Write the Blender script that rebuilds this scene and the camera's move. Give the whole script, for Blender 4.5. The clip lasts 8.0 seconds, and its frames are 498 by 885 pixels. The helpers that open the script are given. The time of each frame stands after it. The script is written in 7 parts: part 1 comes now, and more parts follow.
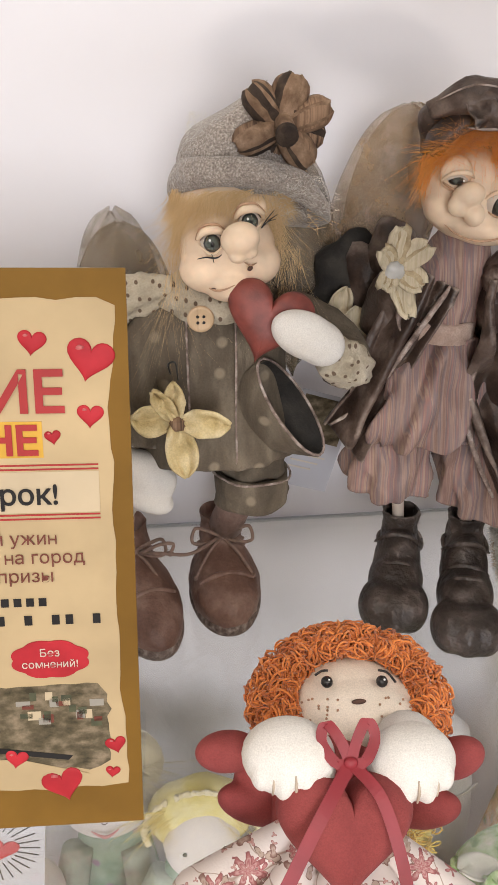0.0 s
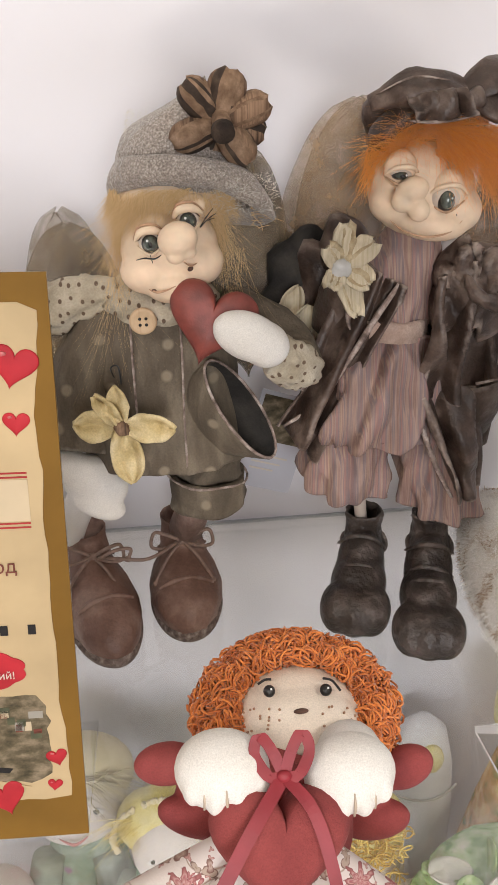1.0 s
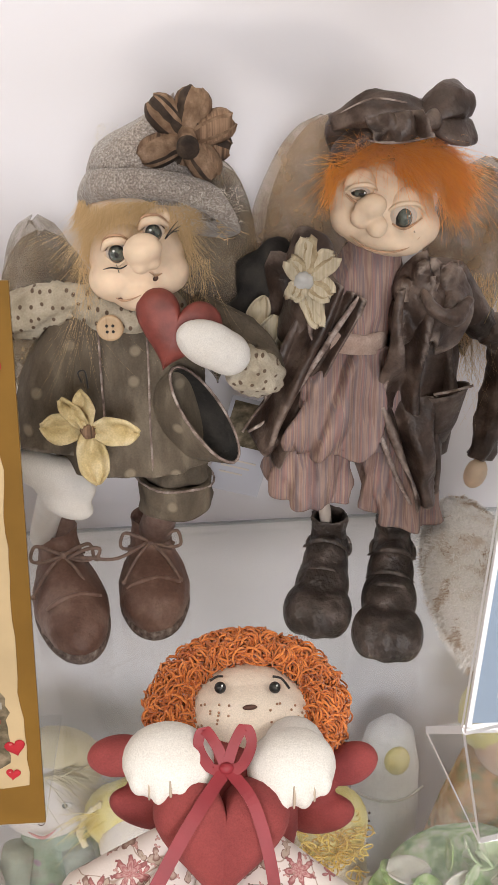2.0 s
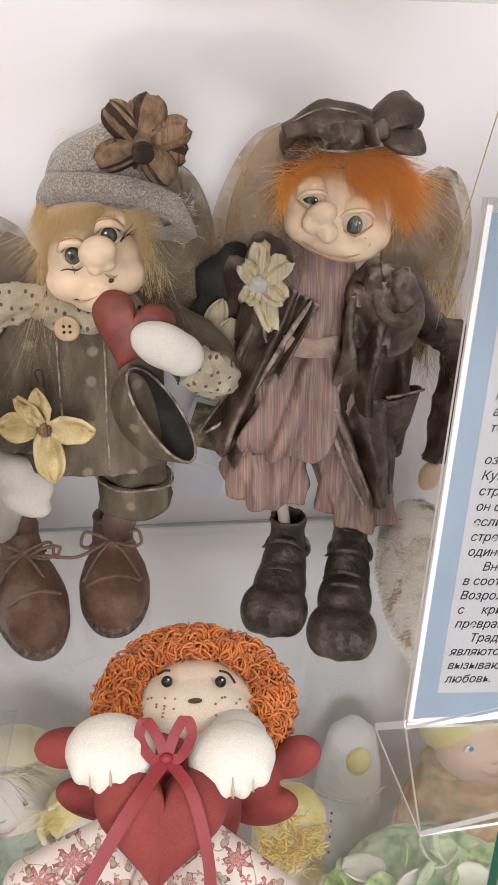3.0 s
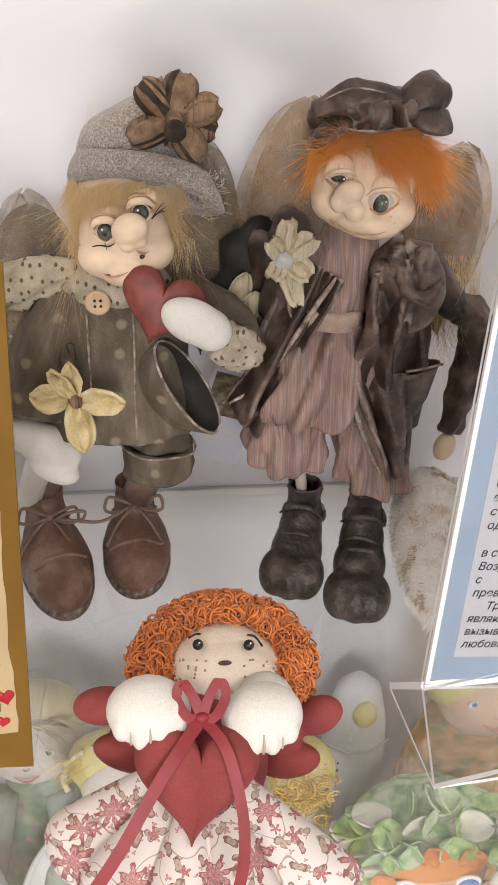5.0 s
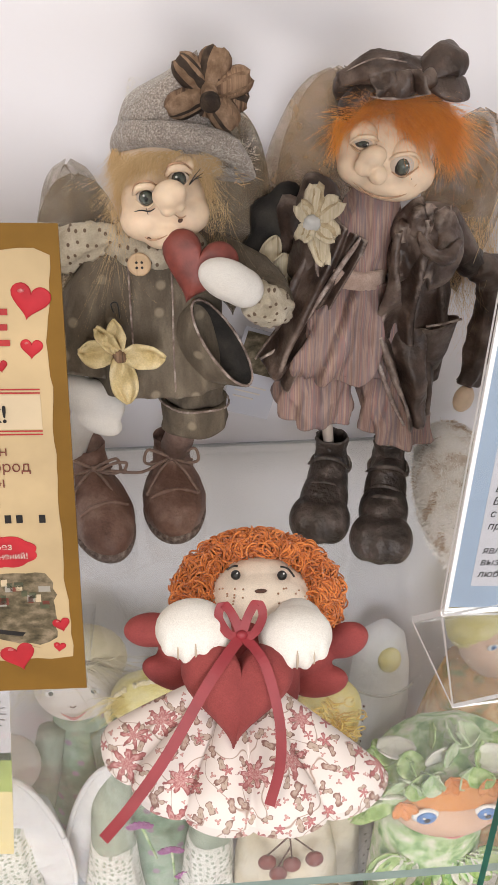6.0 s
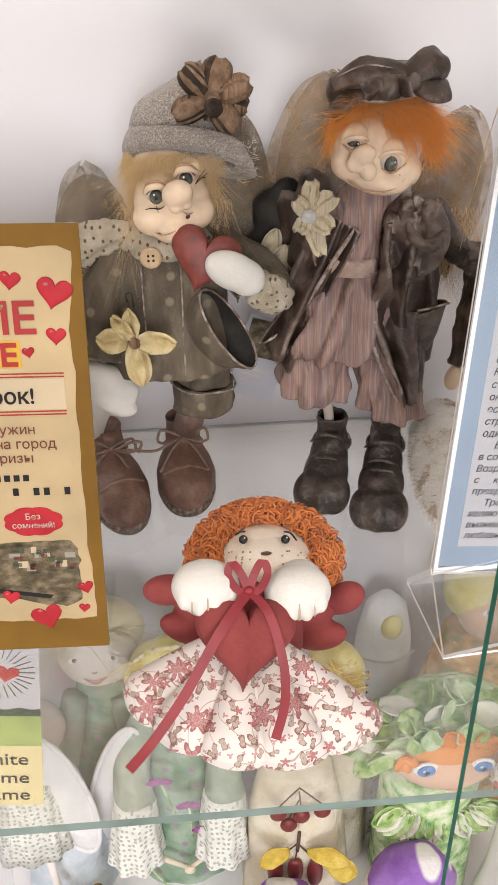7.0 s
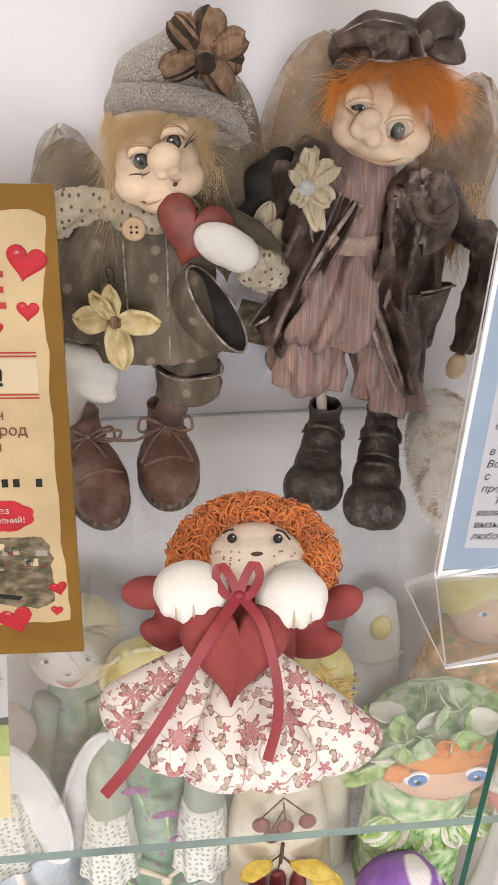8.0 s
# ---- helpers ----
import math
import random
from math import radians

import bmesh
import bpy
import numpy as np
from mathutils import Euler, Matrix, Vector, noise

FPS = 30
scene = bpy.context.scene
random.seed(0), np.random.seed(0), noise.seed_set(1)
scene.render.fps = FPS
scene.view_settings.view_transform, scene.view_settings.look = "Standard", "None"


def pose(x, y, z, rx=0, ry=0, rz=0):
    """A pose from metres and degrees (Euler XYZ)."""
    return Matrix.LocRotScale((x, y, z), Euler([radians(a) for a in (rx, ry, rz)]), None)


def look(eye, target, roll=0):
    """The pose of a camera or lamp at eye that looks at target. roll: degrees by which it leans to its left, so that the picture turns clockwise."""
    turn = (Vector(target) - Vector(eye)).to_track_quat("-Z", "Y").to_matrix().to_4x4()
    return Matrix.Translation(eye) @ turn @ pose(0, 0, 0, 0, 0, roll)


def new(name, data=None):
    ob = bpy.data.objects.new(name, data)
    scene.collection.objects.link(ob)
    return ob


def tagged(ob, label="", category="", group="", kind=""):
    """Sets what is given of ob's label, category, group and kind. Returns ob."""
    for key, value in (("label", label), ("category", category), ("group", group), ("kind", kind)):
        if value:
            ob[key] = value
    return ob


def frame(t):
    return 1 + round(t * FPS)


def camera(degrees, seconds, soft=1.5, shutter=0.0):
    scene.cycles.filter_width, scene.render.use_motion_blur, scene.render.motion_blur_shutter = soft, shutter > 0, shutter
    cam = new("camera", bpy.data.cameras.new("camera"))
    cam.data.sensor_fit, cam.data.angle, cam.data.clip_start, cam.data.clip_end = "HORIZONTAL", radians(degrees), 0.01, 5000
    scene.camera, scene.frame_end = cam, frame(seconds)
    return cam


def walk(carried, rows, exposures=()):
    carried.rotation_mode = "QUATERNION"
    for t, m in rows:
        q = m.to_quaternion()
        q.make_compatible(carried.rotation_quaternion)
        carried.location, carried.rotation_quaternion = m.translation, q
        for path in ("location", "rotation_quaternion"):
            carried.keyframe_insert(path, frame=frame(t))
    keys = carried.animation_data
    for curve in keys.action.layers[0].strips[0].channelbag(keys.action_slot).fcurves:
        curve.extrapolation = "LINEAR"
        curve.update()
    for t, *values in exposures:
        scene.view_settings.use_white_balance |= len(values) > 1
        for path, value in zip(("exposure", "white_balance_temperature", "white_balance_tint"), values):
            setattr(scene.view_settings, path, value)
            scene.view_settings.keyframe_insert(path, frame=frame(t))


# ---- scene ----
cam = camera(33.4, 8.0)
PATH = [
    (0, (0.015, 0.091, 1.369), (0.178, 1.873, 0.477), -0.5),
    (0.5, (0.03, 0.096, 1.368), (0.166, 1.877, 0.468), -1.5),
    (1, (0.049, 0.098, 1.368), (0.196, 1.878, 0.467), -1.6),
    (2.5, (0.076, 0.074, 1.378), (0.24, 1.86, 0.493), 0.3),
    (3, (0.087, 0.071, 1.376), (0.27, 1.859, 0.498), 0.6),
    (3.5, (0.095, 0.071, 1.386), (0.282, 1.849, 0.489), 0.5),
    (4, (0.097, 0.065, 1.409), (0.28, 1.814, 0.455), 0.8),
    (4.5, (0.085, 0.061, 1.42), (0.289, 1.795, 0.443), 1.5),
    (4.7, (0.077, 0.067, 1.396), (0.279, 1.804, 0.427), 1.5),
    (5.8, (0.060, 0.033, 1.392), (0.201, 1.743, 0.364), 0.1),
    (6, (0.059, 0.022, 1.399), (0.191, 1.731, 0.369), -0.1),
    (6.5, (0.057, -0.003, 1.406), (0.169, 1.697, 0.360), -1.2),
    (7, (0.059, -0.023, 1.417), (0.165, 1.674, 0.363), -1.4),
    (7.5, (0.061, -0.016, 1.408), (0.184, 1.672, 0.343), -1.0),
    (8, (0.054, 0.016, 1.393), (0.212, 1.696, 0.319), 0.3),
]
walk(cam, [(t, look(eye, target, roll)) for t, eye, target, roll in PATH])

# ---- world, sun, large lights, exposure ----
world = bpy.data.worlds.new("sky")
scene.world = world
world.use_nodes = True
wn = world.node_tree
sky = wn.nodes.new("ShaderNodeTexSky")
sky.sky_type, sky.sun_disc, sky.sun_elevation, sky.sun_rotation = "NISHITA", False, radians(40), radians(200)
wn.links.new(sky.outputs[0], wn.nodes["Background"].inputs[0])
wn.nodes["Background"].inputs[1].default_value = 0.12
scene.view_settings.exposure = 0.0


def area(name, place, target, sx, sy, watts, colour):
    data = bpy.data.lights.new(name, "AREA")
    data.shape, data.size, data.size_y, data.energy, data.color = "RECTANGLE", sx, sy, watts, colour
    ob = new(name, data)
    ob.matrix_world = look(place, target)
    return ob


# ceiling luminaires of the shop, and the daylight of the window behind the visitor
area("ceiling_lamp", (-0.75, -1.2, 2.62), (-0.75, -1.2, 0), 0.58, 0.58, 26.0, (1.0, 0.91, 0.82))
area("ceiling_lamp", (0.95, -1.2, 2.62), (0.95, -1.2, 0), 0.58, 0.58, 26.0, (1.0, 0.91, 0.82))
area("ceiling_lamp", (0.1, 0.32, 2.62), (0.1, 0.32, 0), 0.58, 0.58, 2.5, (1.0, 0.91, 0.82))
area("window_daylight", (0.1, -2.92, 1.6), (0.1, 0.5, 1.0), 1.15, 1.3, 57, (0.96, 0.95, 0.99))

# ---- materials ----


def nodes_of(name):
    m = bpy.data.materials.new(name)
    m.use_nodes = True
    nt = m.node_tree
    return m, nt, nt.nodes["Principled BSDF"]


def tex(nt, kind, scale, coord="Object", detail=4.0, stretch=None):
    """A texture node in metres, and its node."""
    co = nt.nodes.new("ShaderNodeTexCoord")
    n = nt.nodes.new(kind)
    n.inputs["Scale"].default_value = scale
    if "Detail" in n.inputs:
        n.inputs["Detail"].default_value = 0.0 if "Voronoi" in kind else detail
    if stretch:
        mp = nt.nodes.new("ShaderNodeMapping")
        mp.inputs["Scale"].default_value = stretch[:3]
        if len(stretch) > 3:
            mp.inputs["Rotation"].default_value = [radians(a) for a in stretch[3:]]
        nt.links.new(co.outputs[coord], mp.inputs[0])
        nt.links.new(mp.outputs[0], n.inputs["Vector"])
    else:
        nt.links.new(co.outputs[coord], n.inputs["Vector"])
    return n


def ramp(nt, socket, *stops):
    r = nt.nodes.new("ShaderNodeValToRGB")
    e = r.color_ramp.elements
    while len(e) < len(stops):
        e.new(0.5)
    for el, (p, c) in zip(e, stops):
        el.position, el.color = p, (*c, 1) if len(c) == 3 else c
    nt.links.new(socket, r.inputs[0])
    return r


def mix(nt, fac, a, b, mode="MIX"):
    """Colour mix; a and b are sockets or colours, fac a socket or number."""
    n = nt.nodes.new("ShaderNodeMix")
    n.data_type, n.blend_type = "RGBA", mode
    for slot, v in ((0, fac), (6, a), (7, b)):
        if hasattr(v, "links"):
            nt.links.new(v, n.inputs[slot])
        elif slot == 0:
            n.inputs[0].default_value = v
        else:
            n.inputs[slot].default_value = (*v, 1)
    return n.outputs[2]


def bump(nt, bsdf, socket, strength, dist=0.001):
    b = nt.nodes.new("ShaderNodeBump")
    b.inputs["Strength"].default_value, b.inputs["Distance"].default_value = strength, dist
    nt.links.new(socket, b.inputs["Height"])
    old = bsdf.inputs["Normal"].links
    if old:
        nt.links.new(old[0].from_socket, b.inputs["Normal"])
    nt.links.new(b.outputs[0], bsdf.inputs["Normal"])


def cloth(name, dark, mid, light, scale=60, rough=0.85, grain=900, relief=0.4, crease=0.5, sheen=0.0, stretch=None):
    """Stained cloth or painted fabric: blotches, fine grain, creases."""
    m, nt, b = nodes_of(name)
    n1 = tex(nt, "ShaderNodeTexNoise", scale, detail=6, stretch=stretch)
    c = ramp(nt, n1.outputs[0], (0.3, dark), (0.5, mid), (0.72, light)).outputs[0]
    n2 = tex(nt, "ShaderNodeTexNoise", grain, detail=2)
    g = ramp(nt, n2.outputs[0], (0.25, (0.72, 0.72, 0.72)), (0.75, (1.12, 1.12, 1.12))).outputs[0]
    nt.links.new(mix(nt, 0.6, c, g, "MULTIPLY"), b.inputs["Base Color"])
    b.inputs["Roughness"].default_value = rough
    if sheen:
        b.inputs["Sheen Weight"].default_value = sheen
    bump(nt, b, n2.outputs[0], relief, 0.0006)
    n3 = tex(nt, "ShaderNodeTexNoise", 60, detail=5, stretch=stretch)
    bump(nt, b, n3.outputs[0], crease, 0.009)
    return m


def spots(m, colour, scale, size, seed=0.0, keep=0.0):
    """Adds round printed dots to a cloth."""
    nt = m.node_tree
    b = nt.nodes["Principled BSDF"]
    v = tex(nt, "ShaderNodeTexVoronoi", scale, stretch=(1, 1, 1, 90, 0, 0))
    v.voronoi_dimensions = "2D"
    v.inputs["Randomness"].default_value = 0.55
    f = ramp(nt, v.outputs["Distance"], (size, (1, 1, 1)), (size + 0.06, (0, 0, 0))).outputs[0]
    old = b.inputs["Base Color"].links[0].from_socket
    nt.links.new(mix(nt, f, old, colour), b.inputs["Base Color"])
    return m


def plain(name, colour, rough=0.5, metal=0.0, var=0.12, scale=40, relief=0.15, coat=0.0, sss=0.0):
    """Painted or moulded surface with slight unevenness."""
    m, nt, b = nodes_of(name)
    n = tex(nt, "ShaderNodeTexNoise", scale, detail=6)
    lo = tuple(max(0, c * (1 - var)) for c in colour)
    hi = tuple(min(1, c * (1 + var)) for c in colour)
    nt.links.new(ramp(nt, n.outputs[0], (0.3, lo), (0.7, hi)).outputs[0], b.inputs["Base Color"])
    b.inputs["Roughness"].default_value, b.inputs["Metallic"].default_value = rough, metal
    b.inputs["Coat Weight"].default_value = coat
    if sss:
        b.inputs["Subsurface Weight"].default_value = sss
        b.inputs["Subsurface Radius"].default_value = (0.006, 0.003, 0.002)
        b.inputs["Subsurface Scale"].default_value = 1.0
    n2 = tex(nt, "ShaderNodeTexNoise", scale * 9, detail=3)
    bump(nt, b, n2.outputs[0], relief, 0.0006)
    return m


def stripes(name, colours, scale, angle=0.0, rough=0.85):
    """Cloth woven in uneven lengthwise stripes."""
    m, nt, b = nodes_of(name)
    n = tex(nt, "ShaderNodeTexNoise", scale, detail=2, stretch=(1.0, 0.12, 0.008, 0, angle, 0))
    k = len(colours)
    c = ramp(nt, n.outputs[0], *[(0.28 + 0.44 * i / (k - 1), c) for i, c in enumerate(colours)]).outputs[0]
    n2 = tex(nt, "ShaderNodeTexNoise", 35, detail=4)
    g = ramp(nt, n2.outputs[0], (0.3, (0.68, 0.66, 0.66)), (0.7, (1.15, 1.13, 1.13))).outputs[0]
    nt.links.new(mix(nt, 0.8, c, g, "MULTIPLY"), b.inputs["Base Color"])
    b.inputs["Roughness"].default_value = rough
    bump(nt, b, n.outputs[0], 0.5, 0.002)
    n3 = tex(nt, "ShaderNodeTexNoise", 800)
    bump(nt, b, n3.outputs[0], 0.3, 0.0006)
    return m


def strand(name, a, b_, rough=0.55):
    """Hair, yarn or fibre; each strand a little different."""
    m, nt, b = nodes_of(name)
    g = nt.nodes.new("ShaderNodeNewGeometry")
    c = ramp(nt, g.outputs["Random Per Island"], (0.0, a), (1.0, b_)).outputs[0]
    nt.links.new(c, b.inputs["Base Color"])
    b.inputs["Roughness"].default_value = rough
    b.inputs["Sheen Weight"].default_value = 0.3
    return m


def glass(name, tint, gloss=1.0, rough=0.0, haze=0.0):
    """Clear sheet: straight through, with the mirror of its two faces."""
    m, nt, b = nodes_of(name)
    out = nt.nodes["Material Output"]
    t, g, f, pw, ml, mx = (nt.nodes.new("ShaderNode" + k) for k in ("BsdfTransparent", "BsdfGlossy", "LayerWeight", "Math", "Math", "MixShader"))
    t.inputs[0].default_value = (*tint, 1)
    g.inputs["Roughness"].default_value = rough
    f.inputs[0].default_value = 0.5
    pw.operation, pw.inputs[1].default_value = "POWER", 4.0
    ml.operation, ml.inputs[1].default_value, ml.inputs[2].default_value = "MULTIPLY_ADD", 0.9 * gloss, 0.035 * gloss
    for a_, b_ in ((f.outputs["Facing"], pw.inputs[0]), (pw.outputs[0], ml.inputs[0]), (ml.outputs[0], mx.inputs[0]), (t.outputs[0], mx.inputs[1]), (g.outputs[0], mx.inputs[2]), (mx.outputs[0], out.inputs[0])):
        nt.links.new(a_, b_)
    # uneven pale diffuse mixed in, standing for the veil of reflected light
    if haze:
        d, m2 = nt.nodes.new("ShaderNodeBsdfDiffuse"), nt.nodes.new("ShaderNodeMixShader")
        d.inputs[0].default_value = (0.80, 0.79, 0.77, 1)
        film = tex(nt, "ShaderNodeTexNoise", 14, detail=6)
        nt.links.new(ramp(nt, film.outputs[0], (0.25, (haze * 0.6,) * 3), (0.75, (haze * 1.4,) * 3)).outputs[0], m2.inputs[0])
        for a_, b_ in ((mx.outputs[0], m2.inputs[1]), (d.outputs[0], m2.inputs[2]), (m2.outputs[0], out.inputs[0])):
            nt.links.new(a_, b_)
    return m


def veil(name, colour, cover):
    """Tulle or gauze that lets the wall show through."""
    m, nt, b = nodes_of(name)
    n = tex(nt, "ShaderNodeTexNoise", 45, detail=5)
    c = ramp(nt, n.outputs[0], (0.3, tuple(x * 0.7 for x in colour)), (0.7, colour)).outputs[0]
    nt.links.new(c, b.inputs["Base Color"])
    b.inputs["Roughness"].default_value = 0.7
    n2 = tex(nt, "ShaderNodeTexNoise", 70, detail=4)
    a = ramp(nt, n2.outputs[0], (0.3, (cover - 0.2,) * 3), (0.7, (min(1, cover + 0.15),) * 3)).outputs[0]
    nt.links.new(a, b.inputs["Alpha"])
    return m


def floral(name):
    """Cream cotton printed with dusty red blooms, taupe leaves and fine stems."""
    m, nt, b = nodes_of(name)

    def op(kind, a, b_=None, c=None):
        n = nt.nodes.new("ShaderNodeMath")
        n.operation = kind
        for i, v in enumerate((a, b_, c)):
            if v is None:
                continue
            if hasattr(v, "links"):
                nt.links.new(v, n.inputs[i])
            else:
                n.inputs[i].default_value = v
        return n.outputs[0]

    def layer(scale, seed, petals, size, rnd):
        """Radial motifs: mask, distance from the heart of the bloom, angle."""
        co = nt.nodes.new("ShaderNodeTexCoord")
        mp = nt.nodes.new("ShaderNodeMapping")
        mp.inputs["Location"].default_value = (seed, seed * 1.7, 0)
        mp.inputs["Rotation"].default_value = (radians(-42), 0, 0)
        mp.inputs["Scale"].default_value = (1, 1.15, 1)
        nt.links.new(co.outputs["Object"], mp.inputs[0])
        v = nt.nodes.new("ShaderNodeTexVoronoi")
        v.voronoi_dimensions = "2D"
        v.inputs["Scale"].default_value, v.inputs["Randomness"].default_value = scale, rnd
        nt.links.new(mp.outputs[0], v.inputs["Vector"])
        sb = nt.nodes.new("ShaderNodeVectorMath")
        sb.operation = "SUBTRACT"
        nt.links.new(mp.outputs[0], sb.inputs[0])
        nt.links.new(v.outputs["Position"], sb.inputs[1])
        sp = nt.nodes.new("ShaderNodeSeparateXYZ")
        nt.links.new(sb.outputs[0], sp.inputs[0])
        rc = nt.nodes.new("ShaderNodeSeparateColor")
        nt.links.new(v.outputs["Color"], rc.inputs[0])
        ang = op("ADD", op("ARCTAN2", sp.outputs[1], sp.outputs[0]), op("MULTIPLY", rc.outputs[0], 6.3))
        wob = tex(nt, "ShaderNodeTexNoise", 380, detail=2)
        lobe = op("MULTIPLY_ADD", op("COSINE", op("MULTIPLY", ang, float(petals))), 0.34, 0.66)
        lobe = op("MULTIPLY_ADD", wob.outputs[0], 1.1, op("SUBTRACT", lobe, 0.55))
        lim = op("MULTIPLY", lobe, op("MULTIPLY_ADD", rc.outputs[1], size * 0.5, size * 0.7))
        rel = op("DIVIDE", v.outputs["Distance"], op("MAXIMUM", lim, 0.01))
        return rel
    stem = tex(nt, "ShaderNodeTexNoise", 62, detail=0)
    line = ramp(nt, stem.outputs[0], (0.472, (0, 0, 0)), (0.484, (1, 1, 1)), (0.490, (1, 1, 1)), (0.502, (0, 0, 0))).outputs[0]
    c = mix(nt, line, (0.76, 0.695, 0.665), (0.40, 0.30, 0.25))
    for scale, seed, petals, size, rnd, stops in (
            (120, 0.5, 3, 0.20, 1.0, ((0.0, (0.50, 0.24, 0.22)), (0.6, (0.62, 0.40, 0.37)), (0.85, (0.36, 0.16, 0.15)))),
            (80, 0.23, 2, 0.30, 1.0, ((0.0, (0.28, 0.19, 0.15)), (0.3, (0.50, 0.40, 0.33)), (0.75, (0.48, 0.37, 0.31)), (0.85, (0.20, 0.12, 0.10)))),
            (64, 0.91, 2, 0.26, 1.0, ((0.0, (0.34, 0.22, 0.18)), (0.4, (0.52, 0.40, 0.34)), (0.8, (0.24, 0.13, 0.11)))),
            (58, 0.64, 5, 0.22, 1.0, ((0.0, (0.60, 0.38, 0.35)), (0.3, (0.40, 0.10, 0.11)), (0.6, (0.55, 0.28, 0.27)), (0.88, (0.30, 0.09, 0.10)))),
            (30, 0.37, 7, 0.32, 0.75, ((0.0, (0.66, 0.46, 0.42)), (0.14, (0.40, 0.11, 0.12)), (0.26, (0.62, 0.40, 0.37)), (0.42, (0.40, 0.13, 0.14)), (0.56, (0.60, 0.37, 0.35)), (0.72, (0.42, 0.16, 0.16)), (0.90, (0.28, 0.10, 0.10))))):
        rel = layer(scale, seed, petals, size, rnd)
        col = ramp(nt, rel, *stops).outputs[0]
        mask = ramp(nt, rel, (0.93, (1, 1, 1)), (1.0, (0, 0, 0))).outputs[0]
        c = mix(nt, mask, c, col)
    nt.links.new(c, b.inputs["Base Color"])
    b.inputs["Roughness"].default_value = 0.85
    n2 = tex(nt, "ShaderNodeTexNoise", 900)
    bump(nt, b, n2.outputs[0], 0.3, 0.0005)
    return m


M = {}
M["wall"] = plain("white_laminate", (0.73, 0.715, 0.75), 0.45, var=0.02, scale=6, relief=0.03)
M["board"] = plain("white_shelf_board", (0.86, 0.845, 0.87), 0.35, var=0.03, scale=8, relief=0.03)
M["paint"] = plain("room_paint", (0.78, 0.76, 0.72), 0.7, var=0.04, scale=3)
M["floor"] = plain("floor_vinyl", (0.33, 0.29, 0.25), 0.5, var=0.2, scale=5)
M["glass"] = glass("clear_glass", (0.985, 0.993, 0.99))
# shelf glass with the bright reflected veil put into its colour
M["glass_hazy"] = glass("hazy_glass", (0.985, 0.993, 0.99), 2.0, 0.0, 0.06)
M["glass_edge"] = plain("green_glass_edge", (0.010, 0.17, 0.125), 0.5, var=0.25, scale=30, relief=0.02)
M["seal"] = plain("grey_joint", (0.42, 0.44, 0.46), 0.5, var=0.1)
M["glass_edge_pale"] = plain("pale_glass_edge", (0.20, 0.27, 0.25), 0.15, var=0.25, scale=30, relief=0.02)
M["acrylic"] = glass("clear_acrylic", (0.97, 0.975, 0.98))
M["acrylic_edge"] = plain("polished_acrylic_edge", (0.93, 0.93, 0.94), 0.15, var=0.03)
M["skin"] = plain("stuffed_nylon", (0.78, 0.60, 0.43), 0.6, var=0.14, scale=70, relief=0.1, sss=0.08)
# brown airbrush, with the shade of skin creases put into the same colour
M["crease_shade"] = plain("brown_airbrush_and_crease_shade", (0.46, 0.28, 0.17), 0.7, var=0.3, scale=300)
M["eye_white"] = plain("off_white_eye", (0.60, 0.52, 0.44), 0.35, var=0.1)
M["white_felt"] = cloth("cream_jersey", (0.70, 0.66, 0.60), (0.77, 0.74, 0.69), (0.82, 0.80, 0.76), 30, grain=1500, relief=0.25, crease=0.15)
M["iris"] = plain("painted_eye", (0.085, 0.10, 0.085), 0.15, var=0.35, scale=500, coat=0.8)
M["black"] = plain("black_paint", (0.012, 0.011, 0.011), 0.35, var=0.3)
# white of drawn eyes, and white dots put on eyes as reflected glints
M["glint"] = plain("white_paint_and_glint", (0.85, 0.85, 0.85), 0.3, var=0.02)
M["knit"] = cloth("grey_boucle_knit", (0.19, 0.155, 0.13), (0.34, 0.29, 0.25), (0.58, 0.53, 0.47), 950, rough=0.95, grain=700, relief=1.0, crease=1.0, sheen=0.3)
M["petal_brown"] = stripes("brown_streaked_petal", [(0.035, 0.020, 0.012), (0.17, 0.10, 0.058), (0.33, 0.21, 0.13), (0.09, 0.05, 0.03)], 420)
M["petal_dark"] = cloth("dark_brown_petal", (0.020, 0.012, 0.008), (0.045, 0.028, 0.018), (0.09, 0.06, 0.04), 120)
M["petal_tan"] = cloth("tan_petal", (0.15, 0.085, 0.048), (0.24, 0.15, 0.09), (0.36, 0.24, 0.16), 160)
M["coat_grey"] = spots(cloth("grey_green_painted_cloth", (0.080, 0.062, 0.042), (0.125, 0.098, 0.068), (0.22, 0.18, 0.13), 70, grain=900, relief=0.3, crease=0.6, stretch=(1, 1, 0.3)), (0.25, 0.205, 0.145), 36, 0.08)
M["dotted"] = spots(cloth("cream_dotted_cotton", (0.34, 0.29, 0.21), (0.48, 0.42, 0.32), (0.60, 0.55, 0.45), 60), (0.13, 0.085, 0.055), 150, 0.13, 17)
# near-black cloth, also used where the shade inside coats is put into colour
M["dark_in"] = cloth("dark_cloth_and_shade", (0.010, 0.009, 0.008), (0.022, 0.019, 0.016), (0.045, 0.038, 0.03), 60)
M["heart_clay"] = plain("dusty_red_heart", (0.21, 0.048, 0.036), 0.5, var=0.35, scale=90, relief=0.3)
M["wood_button"] = stripes("pale_wood", [(0.45, 0.30, 0.17), (0.60, 0.43, 0.26), (0.52, 0.36, 0.21)], 300, 90, 0.5)
M["petal_yellow"] = cloth("straw_yellow_petal", (0.50, 0.38, 0.17), (0.66, 0.53, 0.28), (0.76, 0.65, 0.41), 90, rough=0.7, relief=0.3)
